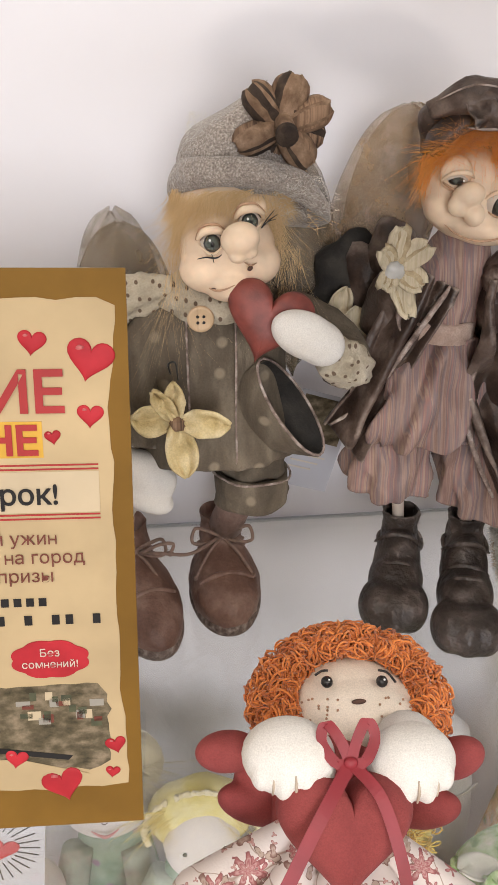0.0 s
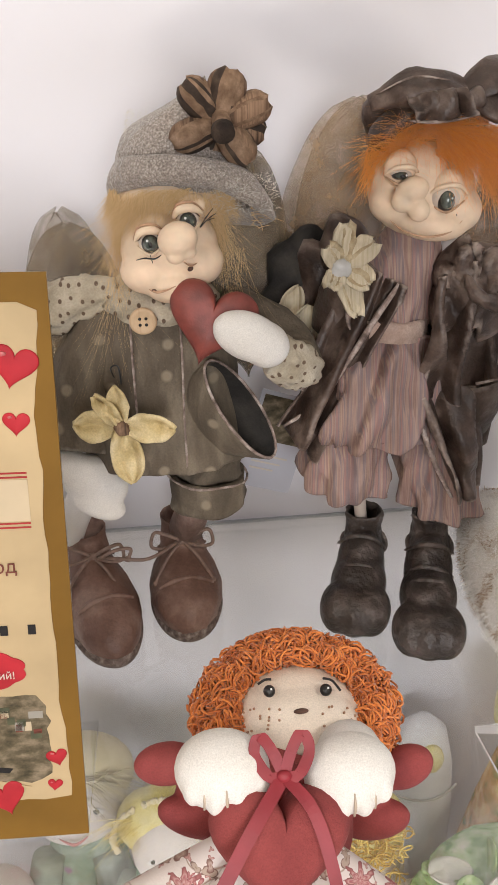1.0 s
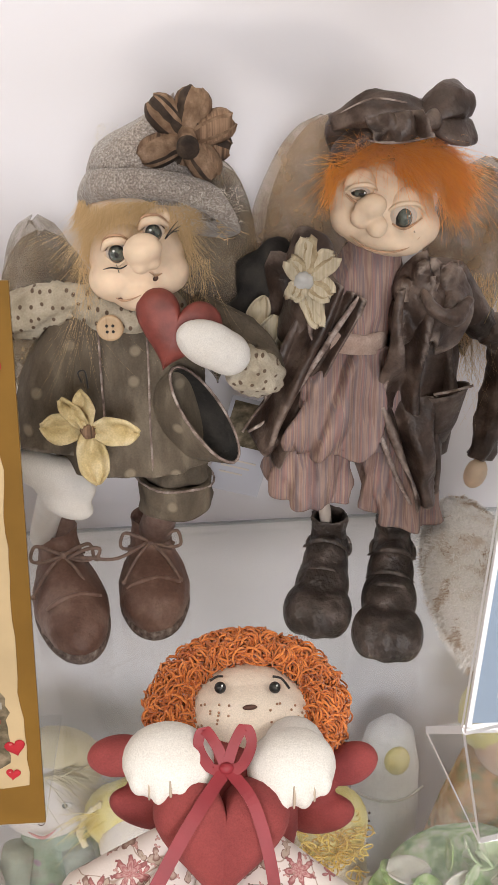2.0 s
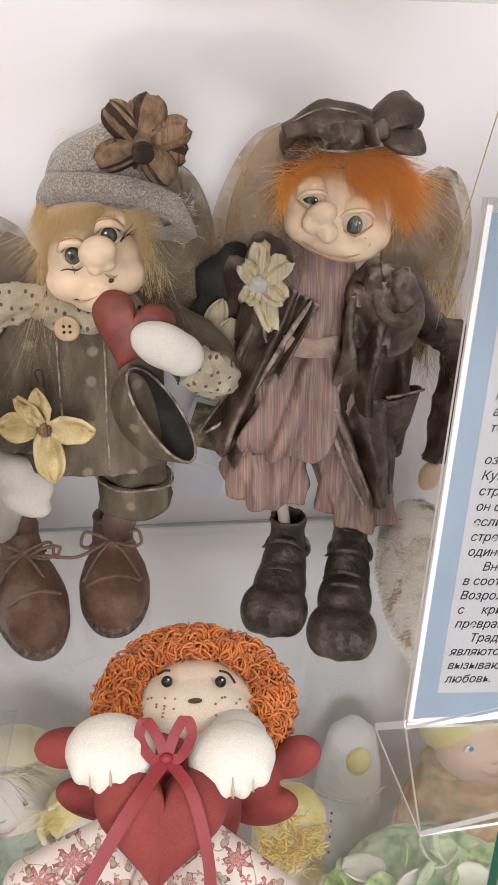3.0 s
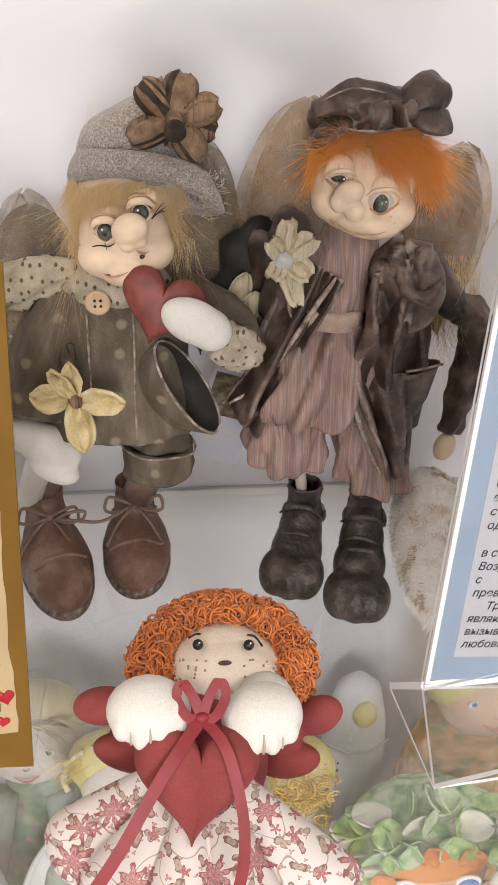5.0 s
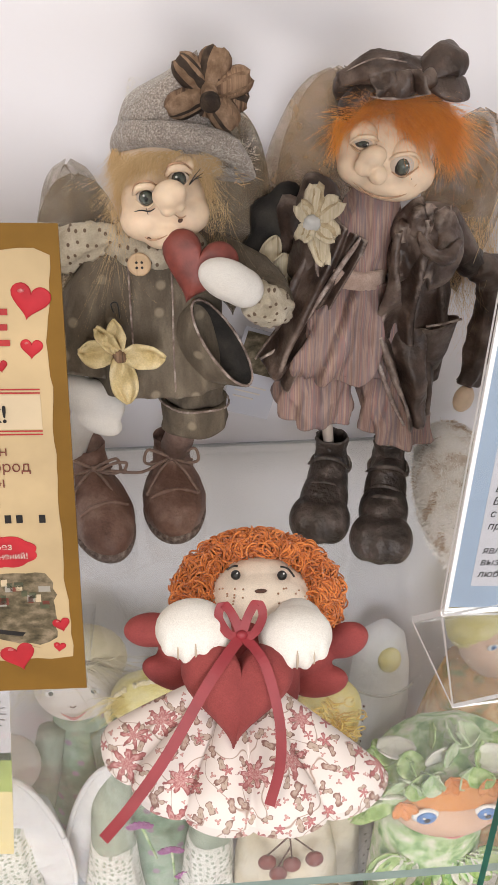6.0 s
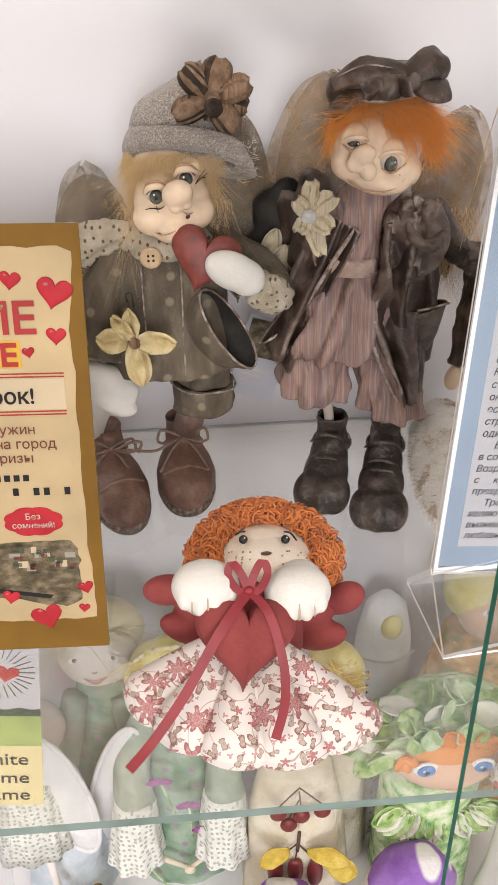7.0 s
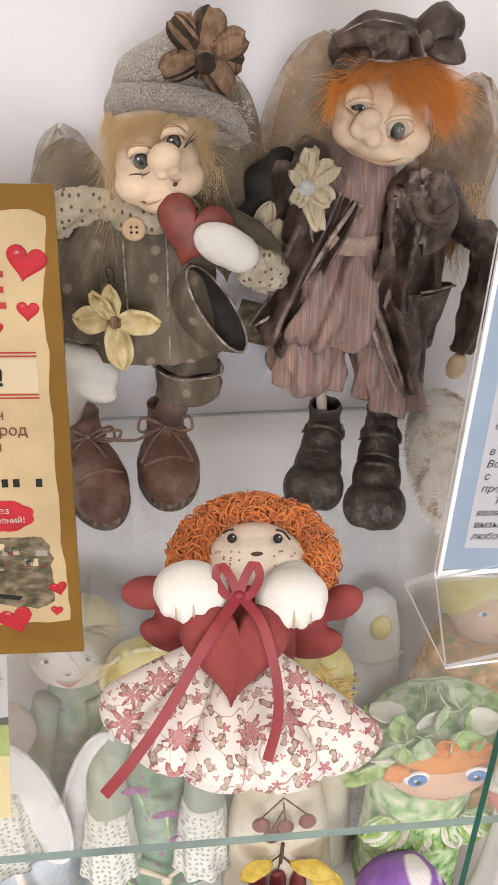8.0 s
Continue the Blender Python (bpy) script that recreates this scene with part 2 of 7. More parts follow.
M["petal_cream"] = stripes("cream_veined_petal", [(0.50, 0.42, 0.27), (0.68, 0.60, 0.44), (0.58, 0.50, 0.34), (0.70, 0.64, 0.50)], 500)
M["petal_vein"] = cloth("brown_veined_petal", (0.30, 0.22, 0.12), (0.46, 0.36, 0.22), (0.58, 0.48, 0.32), 120)
M["leather"] = cloth("worn_brown_leather", (0.115, 0.056, 0.038), (0.175, 0.095, 0.068), (0.30, 0.20, 0.16), 45, rough=0.55, grain=500, relief=0.25, crease=0.45)
M["leather_dark"] = cloth("cracked_black_leather", (0.020, 0.014, 0.011), (0.048, 0.034, 0.027), (0.13, 0.10, 0.085), 60, rough=0.42, grain=500, relief=0.3, crease=0.8)
M["sole"] = cloth("frayed_leather_sole", (0.08, 0.05, 0.04), (0.16, 0.12, 0.10), (0.3, 0.25, 0.22), 300, grain=900, relief=0.9)
M["lace_cord"] = plain("leather_cord", (0.20, 0.13, 0.10), 0.6, var=0.25, scale=300)
M["hair_blond"] = strand("blond_fibre", (0.56, 0.36, 0.15), (0.80, 0.58, 0.31))
M["hair_orange"] = strand("orange_fibre", (0.78, 0.22, 0.010), (1.0, 0.45, 0.05))
M["yarn_orange"] = strand("rust_orange_yarn", (0.42, 0.10, 0.018), (0.75, 0.24, 0.05), 0.9)
M["tulle"] = veil("beige_tulle", (0.36, 0.275, 0.17), 0.42)
M["tulle_brown"] = veil("tea_stained_tulle", (0.50, 0.345, 0.20), 0.42)
M["coat_brown"] = cloth("brown_painted_cloth", (0.030, 0.018, 0.013), (0.068, 0.042, 0.031), (0.20, 0.145, 0.115), 55, rough=0.45, grain=700, relief=0.2, crease=0.5)
M["striped"] = stripes("dusty_pink_striped_cloth", [(0.36, 0.25, 0.19), (0.25, 0.155, 0.13), (0.36, 0.25, 0.205), (0.21, 0.165, 0.165), (0.30, 0.17, 0.15), (0.38, 0.28, 0.22)], 420)
M["belt"] = cloth("taupe_belt_cloth", (0.36, 0.25, 0.20), (0.46, 0.34, 0.28), (0.54, 0.42, 0.35), 60)
M["worn_edge"] = cloth("rubbed_coat_edge", (0.12, 0.085, 0.068), (0.28, 0.21, 0.18), (0.58, 0.50, 0.45), 160)
M["stitch"] = plain("beige_seam_thread", (0.50, 0.41, 0.32), 0.8)
M["stick"] = plain("turned_wood_stick", (0.62, 0.53, 0.45), 0.55)
M["face_cotton"] = cloth("cream_cotton_face", (0.80, 0.69, 0.57), (0.85, 0.75, 0.64), (0.88, 0.79, 0.69), 22, grain=1400, relief=0.25, crease=0.1)
M["linen_red"] = cloth("wine_red_linen", (0.21, 0.034, 0.034), (0.28, 0.050, 0.048), (0.34, 0.07, 0.064), 40, grain=1300, relief=0.45, crease=0.25)
M["ribbon"] = plain("red_satin_ribbon", (0.25, 0.022, 0.032), 0.5, var=0.15, scale=60)
M["floral"] = floral("floral_cotton")
M["freckle"] = plain("brown_thread", (0.10, 0.05, 0.035), 0.8)
M["freckle_pale"] = plain("tan_thread", (0.42, 0.24, 0.15), 0.8)
M["fur"] = strand("spotted_fur", (0.86, 0.82, 0.76), (0.96, 0.94, 0.91), 0.8)
M["fur_brown"] = strand("brown_fur", (0.36, 0.25, 0.16), (0.60, 0.46, 0.33), 0.8)
M["fur_skin"] = cloth("pale_plush", (0.55, 0.42, 0.31), (0.86, 0.83, 0.77), (0.90, 0.87, 0.83), 55, relief=0.9)
M["gold_print"] = plain("gold_printed_card", (0.20, 0.105, 0.018), 0.6, var=0.25, scale=14, relief=0.02)
M["parchment"] = plain("parchment_print", (0.50, 0.38, 0.22), 0.6, var=0.16, scale=16, relief=0.02)
M["red_print"] = plain("red_print", (0.42, 0.026, 0.036), 0.5, var=0.2, scale=60, relief=0.02)
M["red_light"] = plain("pale_red_print", (0.52, 0.13, 0.13), 0.3, var=0.1, coat=0.4)
M["ink_red"] = plain("dark_red_ink", (0.36, 0.035, 0.035), 0.4)
M["ink_brown"] = plain("brown_ink", (0.17, 0.055, 0.04), 0.4)
M["ink"] = plain("black_ink", (0.022, 0.02, 0.02), 0.5)
M["white_print"] = plain("white_print", (0.62, 0.56, 0.48), 0.4, var=0.05)
M["yellow_print"] = plain("yellow_print", (0.62, 0.36, 0.05), 0.35, var=0.1, coat=0.3)
M["photo"] = cloth("town_photo_print", (0.05, 0.042, 0.025), (0.13, 0.105, 0.065), (0.28, 0.22, 0.15), 130, stretch=(1, 1, 1.6), rough=0.35, relief=0.0, crease=0.0)
M["sky_print"] = plain("pale_sky_print", (0.30, 0.28, 0.24), 0.35, var=0.15, scale=30, coat=0.3)
M["blue_print"] = plain("blue_grey_print", (0.31, 0.39, 0.50), 0.45, var=0.06, scale=20)
M["paper"] = plain("pale_grey_paper", (0.52, 0.52, 0.56), 0.5, var=0.04, scale=15)
M["pale_band"] = plain("pale_band_print", (0.54, 0.44, 0.30), 0.6, var=0.08, scale=20)
for key in ("gold_print", "parchment", "red_print", "pale_band", "photo", "paper", "blue_print", "glass_edge", "ink_red", "ink", "ink_brown", "yellow_print", "white_print"):
    M[key].node_tree.nodes["Principled BSDF"].inputs["Specular IOR Level"].default_value = 0.15
M["tree_green"] = plain("dark_green_print", (0.060, 0.065, 0.030), 0.5, var=0.4, scale=200)
M["gold_thread"] = plain("gold_thread", (0.85, 0.62, 0.28), 0.35, metal=0.5)
M["grey_pearl"] = plain("grey_pearl", (0.46, 0.45, 0.43), 0.35, var=0.15, scale=200)



def rubbed(key, colour, lo, hi):
    """Paint worn off along the ridges of folds and seams."""
    nt = M[key].node_tree
    b = nt.nodes["Principled BSDF"]
    g = nt.nodes.new("ShaderNodeNewGeometry")
    n = tex(nt, "ShaderNodeTexNoise", 260, detail=5)
    f = ramp(nt, mix(nt, 0.08, g.outputs["Pointiness"], n.outputs[0]), (lo, (0, 0, 0)), (hi, (1, 1, 1))).outputs[0]
    old = b.inputs["Base Color"].links[0].from_socket
    nt.links.new(mix(nt, f, old, colour), b.inputs["Base Color"])


rubbed("coat_brown", (0.38, 0.30, 0.25), 0.56, 0.64)
rubbed("coat_grey", (0.40, 0.36, 0.30), 0.56, 0.64)
rubbed("leather", (0.36, 0.26, 0.22), 0.56, 0.64)
rubbed("leather_dark", (0.26, 0.21, 0.18), 0.56, 0.64)

# ---- builders ----


class Build:
    """Gathers shapes of several materials into one mesh."""

    def __init__(self):
        self.bm, self.mats = bmesh.new(), []

    def slot(self, mat):
        if mat not in self.mats:
            self.mats.append(mat)
        return self.mats.index(mat)

    def paint(self, faces, mat, smooth=True):
        i = self.slot(mat)
        for f in faces:
            f.material_index, f.smooth = i, smooth

    def blob(self, c, r, mat, rot=(0, 0, 0), lump=0.0, freq=60, div=3):
        """An ellipsoid, lumpy if asked."""
        m = pose(*c, *rot) @ Matrix.Diagonal((*r, 1))
        vs = bmesh.ops.create_icosphere(self.bm, subdivisions=div, radius=1.0, matrix=m)["verts"]
        if lump:
            o = Vector(c)
            for v in vs:
                v.co += (v.co - o).normalized() * lump * noise.noise(v.co * freq)
        self.paint({f for v in vs for f in v.link_faces}, mat)
        return vs

    def loft(self, rings, mat, n=32, cap0=True, cap1=True, folds=(0, 0, 0, 0), sub=1, rumple=0.0, freq=(70, 70, 32)):
        """Skin over rings (centre, u, v). folds: count, depth at the first and last ring, phase."""
        if sub > 1 and len(rings) > 2:
            R = [tuple(Vector(q) for q in r) for r in rings]
            fine = []
            for i in range(len(R) - 1):
                q = [R[max(0, i - 1)], R[i], R[i + 1], R[min(len(R) - 1, i + 2)]]
                for s in range(sub):
                    t = s / sub
                    fine.append(tuple(0.5 * (2 * q[1][e] + (q[2][e] - q[0][e]) * t + (2 * q[0][e] - 5 * q[1][e] + 4 * q[2][e] - q[3][e]) * t * t + (3 * q[1][e] - q[0][e] - 3 * q[2][e] + q[3][e]) * t ** 3) for e in range(3)))
            rings = fine + [R[-1]]
        rows, k = [], len(rings)
        for i, (c, u, v) in enumerate(rings):
            c, u, v = Vector(c), Vector(u), Vector(v)
            d = folds[1] + (folds[2] - folds[1]) * i / max(1, k - 1)
            row = []
            for j in range(n):
                a = 2 * math.pi * j / n
                s = 1 + d * math.cos(folds[0] * a + folds[3] + 0.25 * i)
                p = c + (u * math.cos(a) + v * math.sin(a)) * s
                if rumple:
                    w = Vector((p.x * freq[0], p.y * freq[1], p.z * freq[2]))
                    p += (p - c).normalized() * rumple * (0.6 - 1.6 * abs(noise.noise(w)) + 0.5 * noise.noise(w * 2.3))
                row.append(self.bm.verts.new(p))
            rows.append(row)
        fs = []
        for a, b in zip(rows, rows[1:]):
            for j in range(n):
                fs.append(self.bm.faces.new((a[j], a[(j + 1) % n], b[(j + 1) % n], b[j])))
        if cap0:
            fs.append(self.bm.faces.new(rows[0][::-1]))
        if cap1:
            fs.append(self.bm.faces.new(rows[-1]))
        self.paint(fs, mat)
        return rows

    def tube(self, path, radii, mat, n=10, flat=1.0, **kw):
        """A round or flattened tube along a path."""
        pts = [Vector(p) for p in path]
        if not hasattr(radii, "__len__"):
            radii = [radii] * len(pts)
        if 2 < len(pts) < 12:
            q, rr = [], []
            for i in range(len(pts) - 1):
                p0, p1, p2, p3 = pts[max(0, i - 1)], pts[i], pts[i + 1], pts[min(len(pts) - 1, i + 2)]
                for s in range(5):
                    t = s / 5
                    q.append(0.5 * (2 * p1 + (p2 - p0) * t + (2 * p0 - 5 * p1 + 4 * p2 - p3) * t * t + (3 * p1 - p0 - 3 * p2 + p3) * t ** 3))
                    rr.append(radii[i] * (1 - t) + radii[i + 1] * t)
            pts, radii = q + [pts[-1]], rr + [radii[-1]]
        rings, side = [], None
        for i, p in enumerate(pts):
            d = (pts[min(i + 1, len(pts) - 1)] - pts[max(i - 1, 0)]).normalized()
            if side is None:
                side = d.orthogonal().normalized()
            side = (side - d * side.dot(d)).normalized()
            rings.append((p, side * radii[i], d.cross(side) * radii[i] * flat))
        return self.loft(rings, mat, n, **kw)

    def patch(self, f, nu, nv, mat, thick=0.0, smooth=True):
        """The surface f(u, v), u and v from 0 to 1, with a back at that thickness."""
        g = [[Vector(f(i / nu, j / nv)) for j in range(nv + 1)] for i in range(nu + 1)]
        top = [[self.bm.verts.new(p) for p in row] for row in g]
        fs = []
        quads = [(i, j) for i in range(nu) for j in range(nv)]
        for i, j in quads:
            fs.append(self.bm.faces.new((top[i][j], top[i + 1][j], top[i + 1][j + 1], top[i][j + 1])))
        if thick:
            def nrm(i, j):
                a = g[min(i + 1, nu)][j] - g[max(i - 1, 0)][j]
                b = g[i][min(j + 1, nv)] - g[i][max(j - 1, 0)]
                c = a.cross(b)
                return c.normalized() if c.length > 1e-12 else Vector((0, 0, 1))
            low = [[self.bm.verts.new(g[i][j] - nrm(i, j) * thick) for j in range(nv + 1)] for i in range(nu + 1)]
            for i, j in quads:
                fs.append(self.bm.faces.new((low[i][j], low[i][j + 1], low[i + 1][j + 1], low[i + 1][j])))
            for i in range(nu):
                fs.append(self.bm.faces.new((top[i][0], low[i][0], low[i + 1][0], top[i + 1][0])))
                fs.append(self.bm.faces.new((top[i][nv], top[i + 1][nv], low[i + 1][nv], low[i][nv])))
            for j in range(nv):
                fs.append(self.bm.faces.new((top[0][j], top[0][j + 1], low[0][j + 1], low[0][j])))
                fs.append(self.bm.faces.new((top[nu][j], low[nu][j], low[nu][j + 1], top[nu][j + 1])))
        self.paint(fs, mat, smooth)

    def petal(self, base, tip, width, normal, mat, cup=0.15, thick=0.0012, wave=0.0, seed=0.0):
        """A cupped petal from base to tip."""
        b, t, nr = Vector(base), Vector(tip), Vector(normal).normalized()
        d = t - b
        side = d.cross(nr).normalized()
        ln = d.length

        def f(u, v):
            w = width * (0.25 + 0.75 * math.sin(math.pi * min(1, u * 0.95)) ** 0.8) * (1 if u < 0.75 else math.sqrt(max(0.01, 1 - ((u - 0.75) / 0.26) ** 2)))
            s = (v - 0.5) * 2
            z = ln * cup * (s * s - 0.3 + 0.9 * u * u) + wave * noise.noise(Vector((u * 3 + seed, v * 3, seed * 7)))
            return b + d * u + side * (w * 0.5 * s) + nr * z
        self.patch(f, 16, 10, mat, thick)

    def ribbed_petal(self, base, tip, width, normal, mats, cup=-0.2, ribs=9, curl=0.3, seed=0.0):
        """A thick curled petal whose veins run from base to tip, each rib in one of the materials."""
        b, t, nr = Vector(base), Vector(tip), Vector(normal).normalized()
        d = t - b
        side = d.cross(nr).normalized()
        ln = d.length
        rnd = random.Random(seed)
        kind = [rnd.choice(mats) for _ in range(ribs)]
        n0 = len(self.bm.faces)

        def f(u, v):
            s = (v - 0.5) * 2
            w = width * (0.42 + 0.58 * math.sin(math.pi * min(1, u * 0.80)) ** 0.8) * (1 if u < 0.8 else math.sqrt(max(0.06, 1 - ((u - 0.8) / 0.22) ** 2)))
            z = ln * cup * (s * s + 0.15 * math.sin(seed * 3 + 5 * u)) - ln * curl * max(0, u - 0.55) ** 2 * 3 + 0.0007 * abs(math.sin(math.pi * ribs * v)) + 0.0012 * noise.noise(Vector((u * 5, v * 4, seed)))
            return b + d * (u + 0.03 * noise.noise(Vector((v * 6, seed, 1)))) + side * (w * 0.5 * s) + nr * z
        nv = ribs * 2
        self.patch(f, 14, nv, mats[0], 0.0022)
        self.bm.faces.ensure_lookup_table()
        for k in range(28 * nv):
            self.bm.faces[n0 + k].material_index = self.slot(kind[(k % nv) // 2])

    def heart(self, m, w, h, depth, mat, puff=1.0, n=28):
        """A cushioned heart in the local xz plane of m, its tip down."""
        def f(u, v):
            a = 2 * math.pi * v
            x = math.sin(a) ** 3
            z = (13 * math.cos(a) - 5 * math.cos(2 * a) - 2 * math.cos(3 * a) - math.cos(4 * a)) / 16.0
            r = math.sin(u * math.pi)
            r = r ** 0.6 if r > 0 else 0
            return m @ Vector((x * w / 2 * r, -depth / 2 * math.cos(u * math.pi) * puff, (z * r + 0.12 * (1 - r)) * h / 2))
        self.patch(f, 12, n * 2, mat)

    def hairs(self, roots, count, length, mat, thick=0.0005, droop=0.3, spread=0.35, seed=1, segs=5):
        """Strands; roots(k) gives a place and a direction."""
        rnd = random.Random(seed)
        i = self.slot(mat)
        for k in range(count):
            p, d = roots(rnd)
            p, d = Vector(p), Vector(d).normalized()
            d += Vector((rnd.gauss(0, spread), rnd.gauss(0, spread), rnd.gauss(0, spread)))
            d.normalize()
            ln = length * rnd.uniform(0.55, 1.15)
            bend = Vector((rnd.gauss(0, 0.3), rnd.gauss(0, 0.3), -droop))
            prev = None
            for s in range(segs + 1):
                q = p + d * (ln * s / segs) + bend * ln * (s / segs) ** 2
                r = thick * (1 - 0.8 * s / segs)
                o = d.orthogonal().normalized() * r
                o2 = d.cross(o).normalized() * r
                ring = [self.bm.verts.new(q + o), self.bm.verts.new(q - o * 0.5 + o2 * 0.87), self.bm.verts.new(q - o * 0.5 - o2 * 0.87)]
                if prev:
                    for j in range(3):
                        f = self.bm.faces.new((prev[j], prev[(j + 1) % 3], ring[(j + 1) % 3], ring[j]))
                        f.material_index, f.smooth = i, True
                prev = ring

    def clay(self, blobs, mat, voxel=0.0013, rounds=6):
        """Ellipsoids (centre, radii, turn) merged and smoothed into one soft form."""
        tmp = Build()
        for c, r, rot in blobs:
            tmp.blob(c, r, mat, rot)
        me = bpy.data.meshes.new("tmp")
        tmp.bm.to_mesh(me)
        ob = bpy.data.objects.new("tmp", me)
        scene.collection.objects.link(ob)
        md = ob.modifiers.new("r", "REMESH")
        md.mode, md.voxel_size = "VOXEL", voxel
        sm = ob.modifiers.new("s", "SMOOTH")
        sm.iterations, sm.factor = rounds, 0.5
        dg = bpy.context.evaluated_depsgraph_get()
        got = bpy.data.meshes.new_from_object(ob.evaluated_get(dg))
        n0 = len(self.bm.faces)
        self.bm.from_mesh(got)
        self.bm.faces.ensure_lookup_table()
        self.paint(self.bm.faces[n0:], mat)
        bpy.data.objects.remove(ob)
        bpy.data.meshes.remove(me)
        bpy.data.meshes.remove(got)

    def box(self, lo, hi, mat, bevel=0.0, m=None):
        c = [(a + b) / 2 for a, b in zip(lo, hi)]
        vs = bmesh.ops.create_cube(self.bm, size=1.0, matrix=Matrix.Translation(c) @ Matrix.Diagonal((*[b - a for a, b in zip(lo, hi)], 1)))["verts"]
        fs = {f for v in vs for f in v.link_faces}
        if bevel:
            es = list({e for v in vs for e in v.link_edges})
            got = bmesh.ops.bevel(self.bm, geom=es, offset=bevel, segments=2, affect="EDGES", profile=0.5)
            vs = list({v for f in got["faces"] for v in f.verts} | {v for v in vs if v.is_valid})
            fs = {f for v in vs for f in v.link_faces}
        if m is not None:
            for v in vs:
                v.co = m @ v.co
        self.paint(fs, mat, False)

    def outline(self, pts, y0, y1, mat, m):
        """A flat plate with the outline pts (x, z), from y0 to y1."""
        a = [self.bm.verts.new(m @ Vector((x, y0, z))) for x, z in pts]
        b = [self.bm.verts.new(m @ Vector((x, y1, z))) for x, z in pts]
        fs = [self.bm.faces.new(a), self.bm.faces.new(b[::-1])]
        for i in range(len(pts)):
            j = (i + 1) % len(pts)
            fs.append(self.bm.faces.new((a[j], a[i], b[i], b[j])))
        self.paint(fs, mat, False)

    def done(self, name, parent=None, label="", category="", group="", kind=""):
        bmesh.ops.recalc_face_normals(self.bm, faces=self.bm.faces)
        me = bpy.data.meshes.new(name)
        self.bm.to_mesh(me)
        self.bm.free()
        for k in self.mats:
            me.materials.append(M[k])
        ob = new(name, me)
        ob.parent = parent
        return tagged(ob, label, category, group, kind)


def root(name, label, category, group="", kind="", place=(0, 0, 0)):
    ob = new(name)
    ob.location = place
    ob.empty_display_size = 0.02
    return tagged(ob, label, category, group, kind)


def lettering(name, text, size, m, mat, parent, shear=0.0, bold=0.0, align="LEFT"):
    """Printed words as a thin mesh in the xz plane of m."""
    cu = bpy.data.curves.new("words", "FONT")
    cu.body, cu.size, cu.shear, cu.offset, cu.align_x = text, size * 100, shear, bold * 100, align
    cu.body = text.replace("н", "h")
    cu.small_caps_scale = 0.74
    for i, ch in enumerate(text):
        cu.body_format[i].use_small_caps = ch == "н"
    cu.extrude = 0.015
    ob = bpy.data.objects.new("words", cu)
    scene.collection.objects.link(ob)
    dg = bpy.context.evaluated_depsgraph_get()
    me = bpy.data.meshes.new_from_object(ob.evaluated_get(dg))
    me.transform(m @ pose(0, 0, 0, 90) @ Matrix.Scale(0.01, 4))
    bpy.data.objects.remove(ob)
    me.materials.clear()
    me.materials.append(M[mat])
    got = new(name, me)
    got.parent = parent
    return got


def ring(c, rx, ry, rot=(0, 0, 0)):
    r = Euler([radians(a) for a in rot]).to_matrix()
    return c, r @ Vector((rx, 0, 0)), r @ Vector((0, ry, 0))


# ---- structure: the display case and the room round it ----
SHELF, LOWER, UPPER = 1.0, 0.52, 1.4070
FRONT, WALL = 0.262, 0.685


def slab(name, lo, hi, mat, label, category, edge=None, bevel=0.0):
    b = Build()
    b.box(lo, hi, mat, bevel)
    if edge:
        i = b.slot(edge)
        for f in b.bm.faces:
            f.normal_update()
            if (abs(f.normal.x) > 0.5) if hi[2] - lo[2] > 1 else (f.normal.y < -0.5):
                f.material_index = i
    return b.done(name, None, label, category, kind="structure")


slab("wall_north", (-0.75, WALL, 0.0), (0.95, WALL + 0.02, 2.1), "wall", "white laminated back panel of the display case", "wall")
slab("wall_west", (-0.77, 0.2, 0.0), (-0.75, WALL + 0.02, 2.1), "wall", "white laminated side panel of the display case", "wall")
slab("wall_east", (0.95, 0.2, 0.0), (0.97, WALL + 0.02, 2.1), "wall", "white laminated side panel of the display case", "wall")
g1 = slab("glass_shelf", (-0.745, FRONT, SHELF - 0.0065), (0.945, WALL - 0.003, SHELF), "glass_hazy", "clear glass shelf with a pale green front edge", "shelf", "glass_edge_pale")
g2 = slab("glass_shelf", (-0.745, 0.222, UPPER - 0.005), (0.945, WALL - 0.003, UPPER), "glass", "clear glass shelf with a dark green front edge", "shelf", "glass_edge")
slab("shelf_board", (-0.745, FRONT, LOWER - 0.018), (0.945, WALL - 0.003, LOWER), "board", "white lower shelf board of the display case", "shelf")
slab("cabinet_base", (-0.745, FRONT, 0.0), (0.945, WALL - 0.003, 0.1), "board", "white plinth of the display case", "cabinet")
g3 = slab("glass_door", (0.166, 0.2060, 0.12), (0.94, 0.2105, 2.05), "glass", "sliding glass door with a green cut edge", "door", "glass_edge")
slab("shelf_seal", (-0.745, WALL - 0.003, SHELF - 0.002), (0.945, WALL, SHELF), "seal", "thin grey-green joint behind the glass shelf", "trim")
slab("shelf_seal", (-0.745, WALL - 0.003, UPPER - 0.002), (0.945, WALL, UPPER), "seal", "thin grey-green joint behind the glass shelf", "trim")
g2.matrix_world = Matrix.Translation((0.1, 0, UPPER)) @ pose(0, 0, 0, 0, 1.2, 0) @ Matrix.Translation((-0.1, 0, -UPPER))
for g in (g1, g2, g3):
    g.visible_shadow = False
slab("floor", (-3, -3, -0.05), (3, 1.2, 0.0), "floor", "brown vinyl floor of the shop", "floor")
slab("ceiling", (-3, -3, 2.7), (3, 1.2, 2.75), "paint", "white ceiling of the shop", "ceiling")
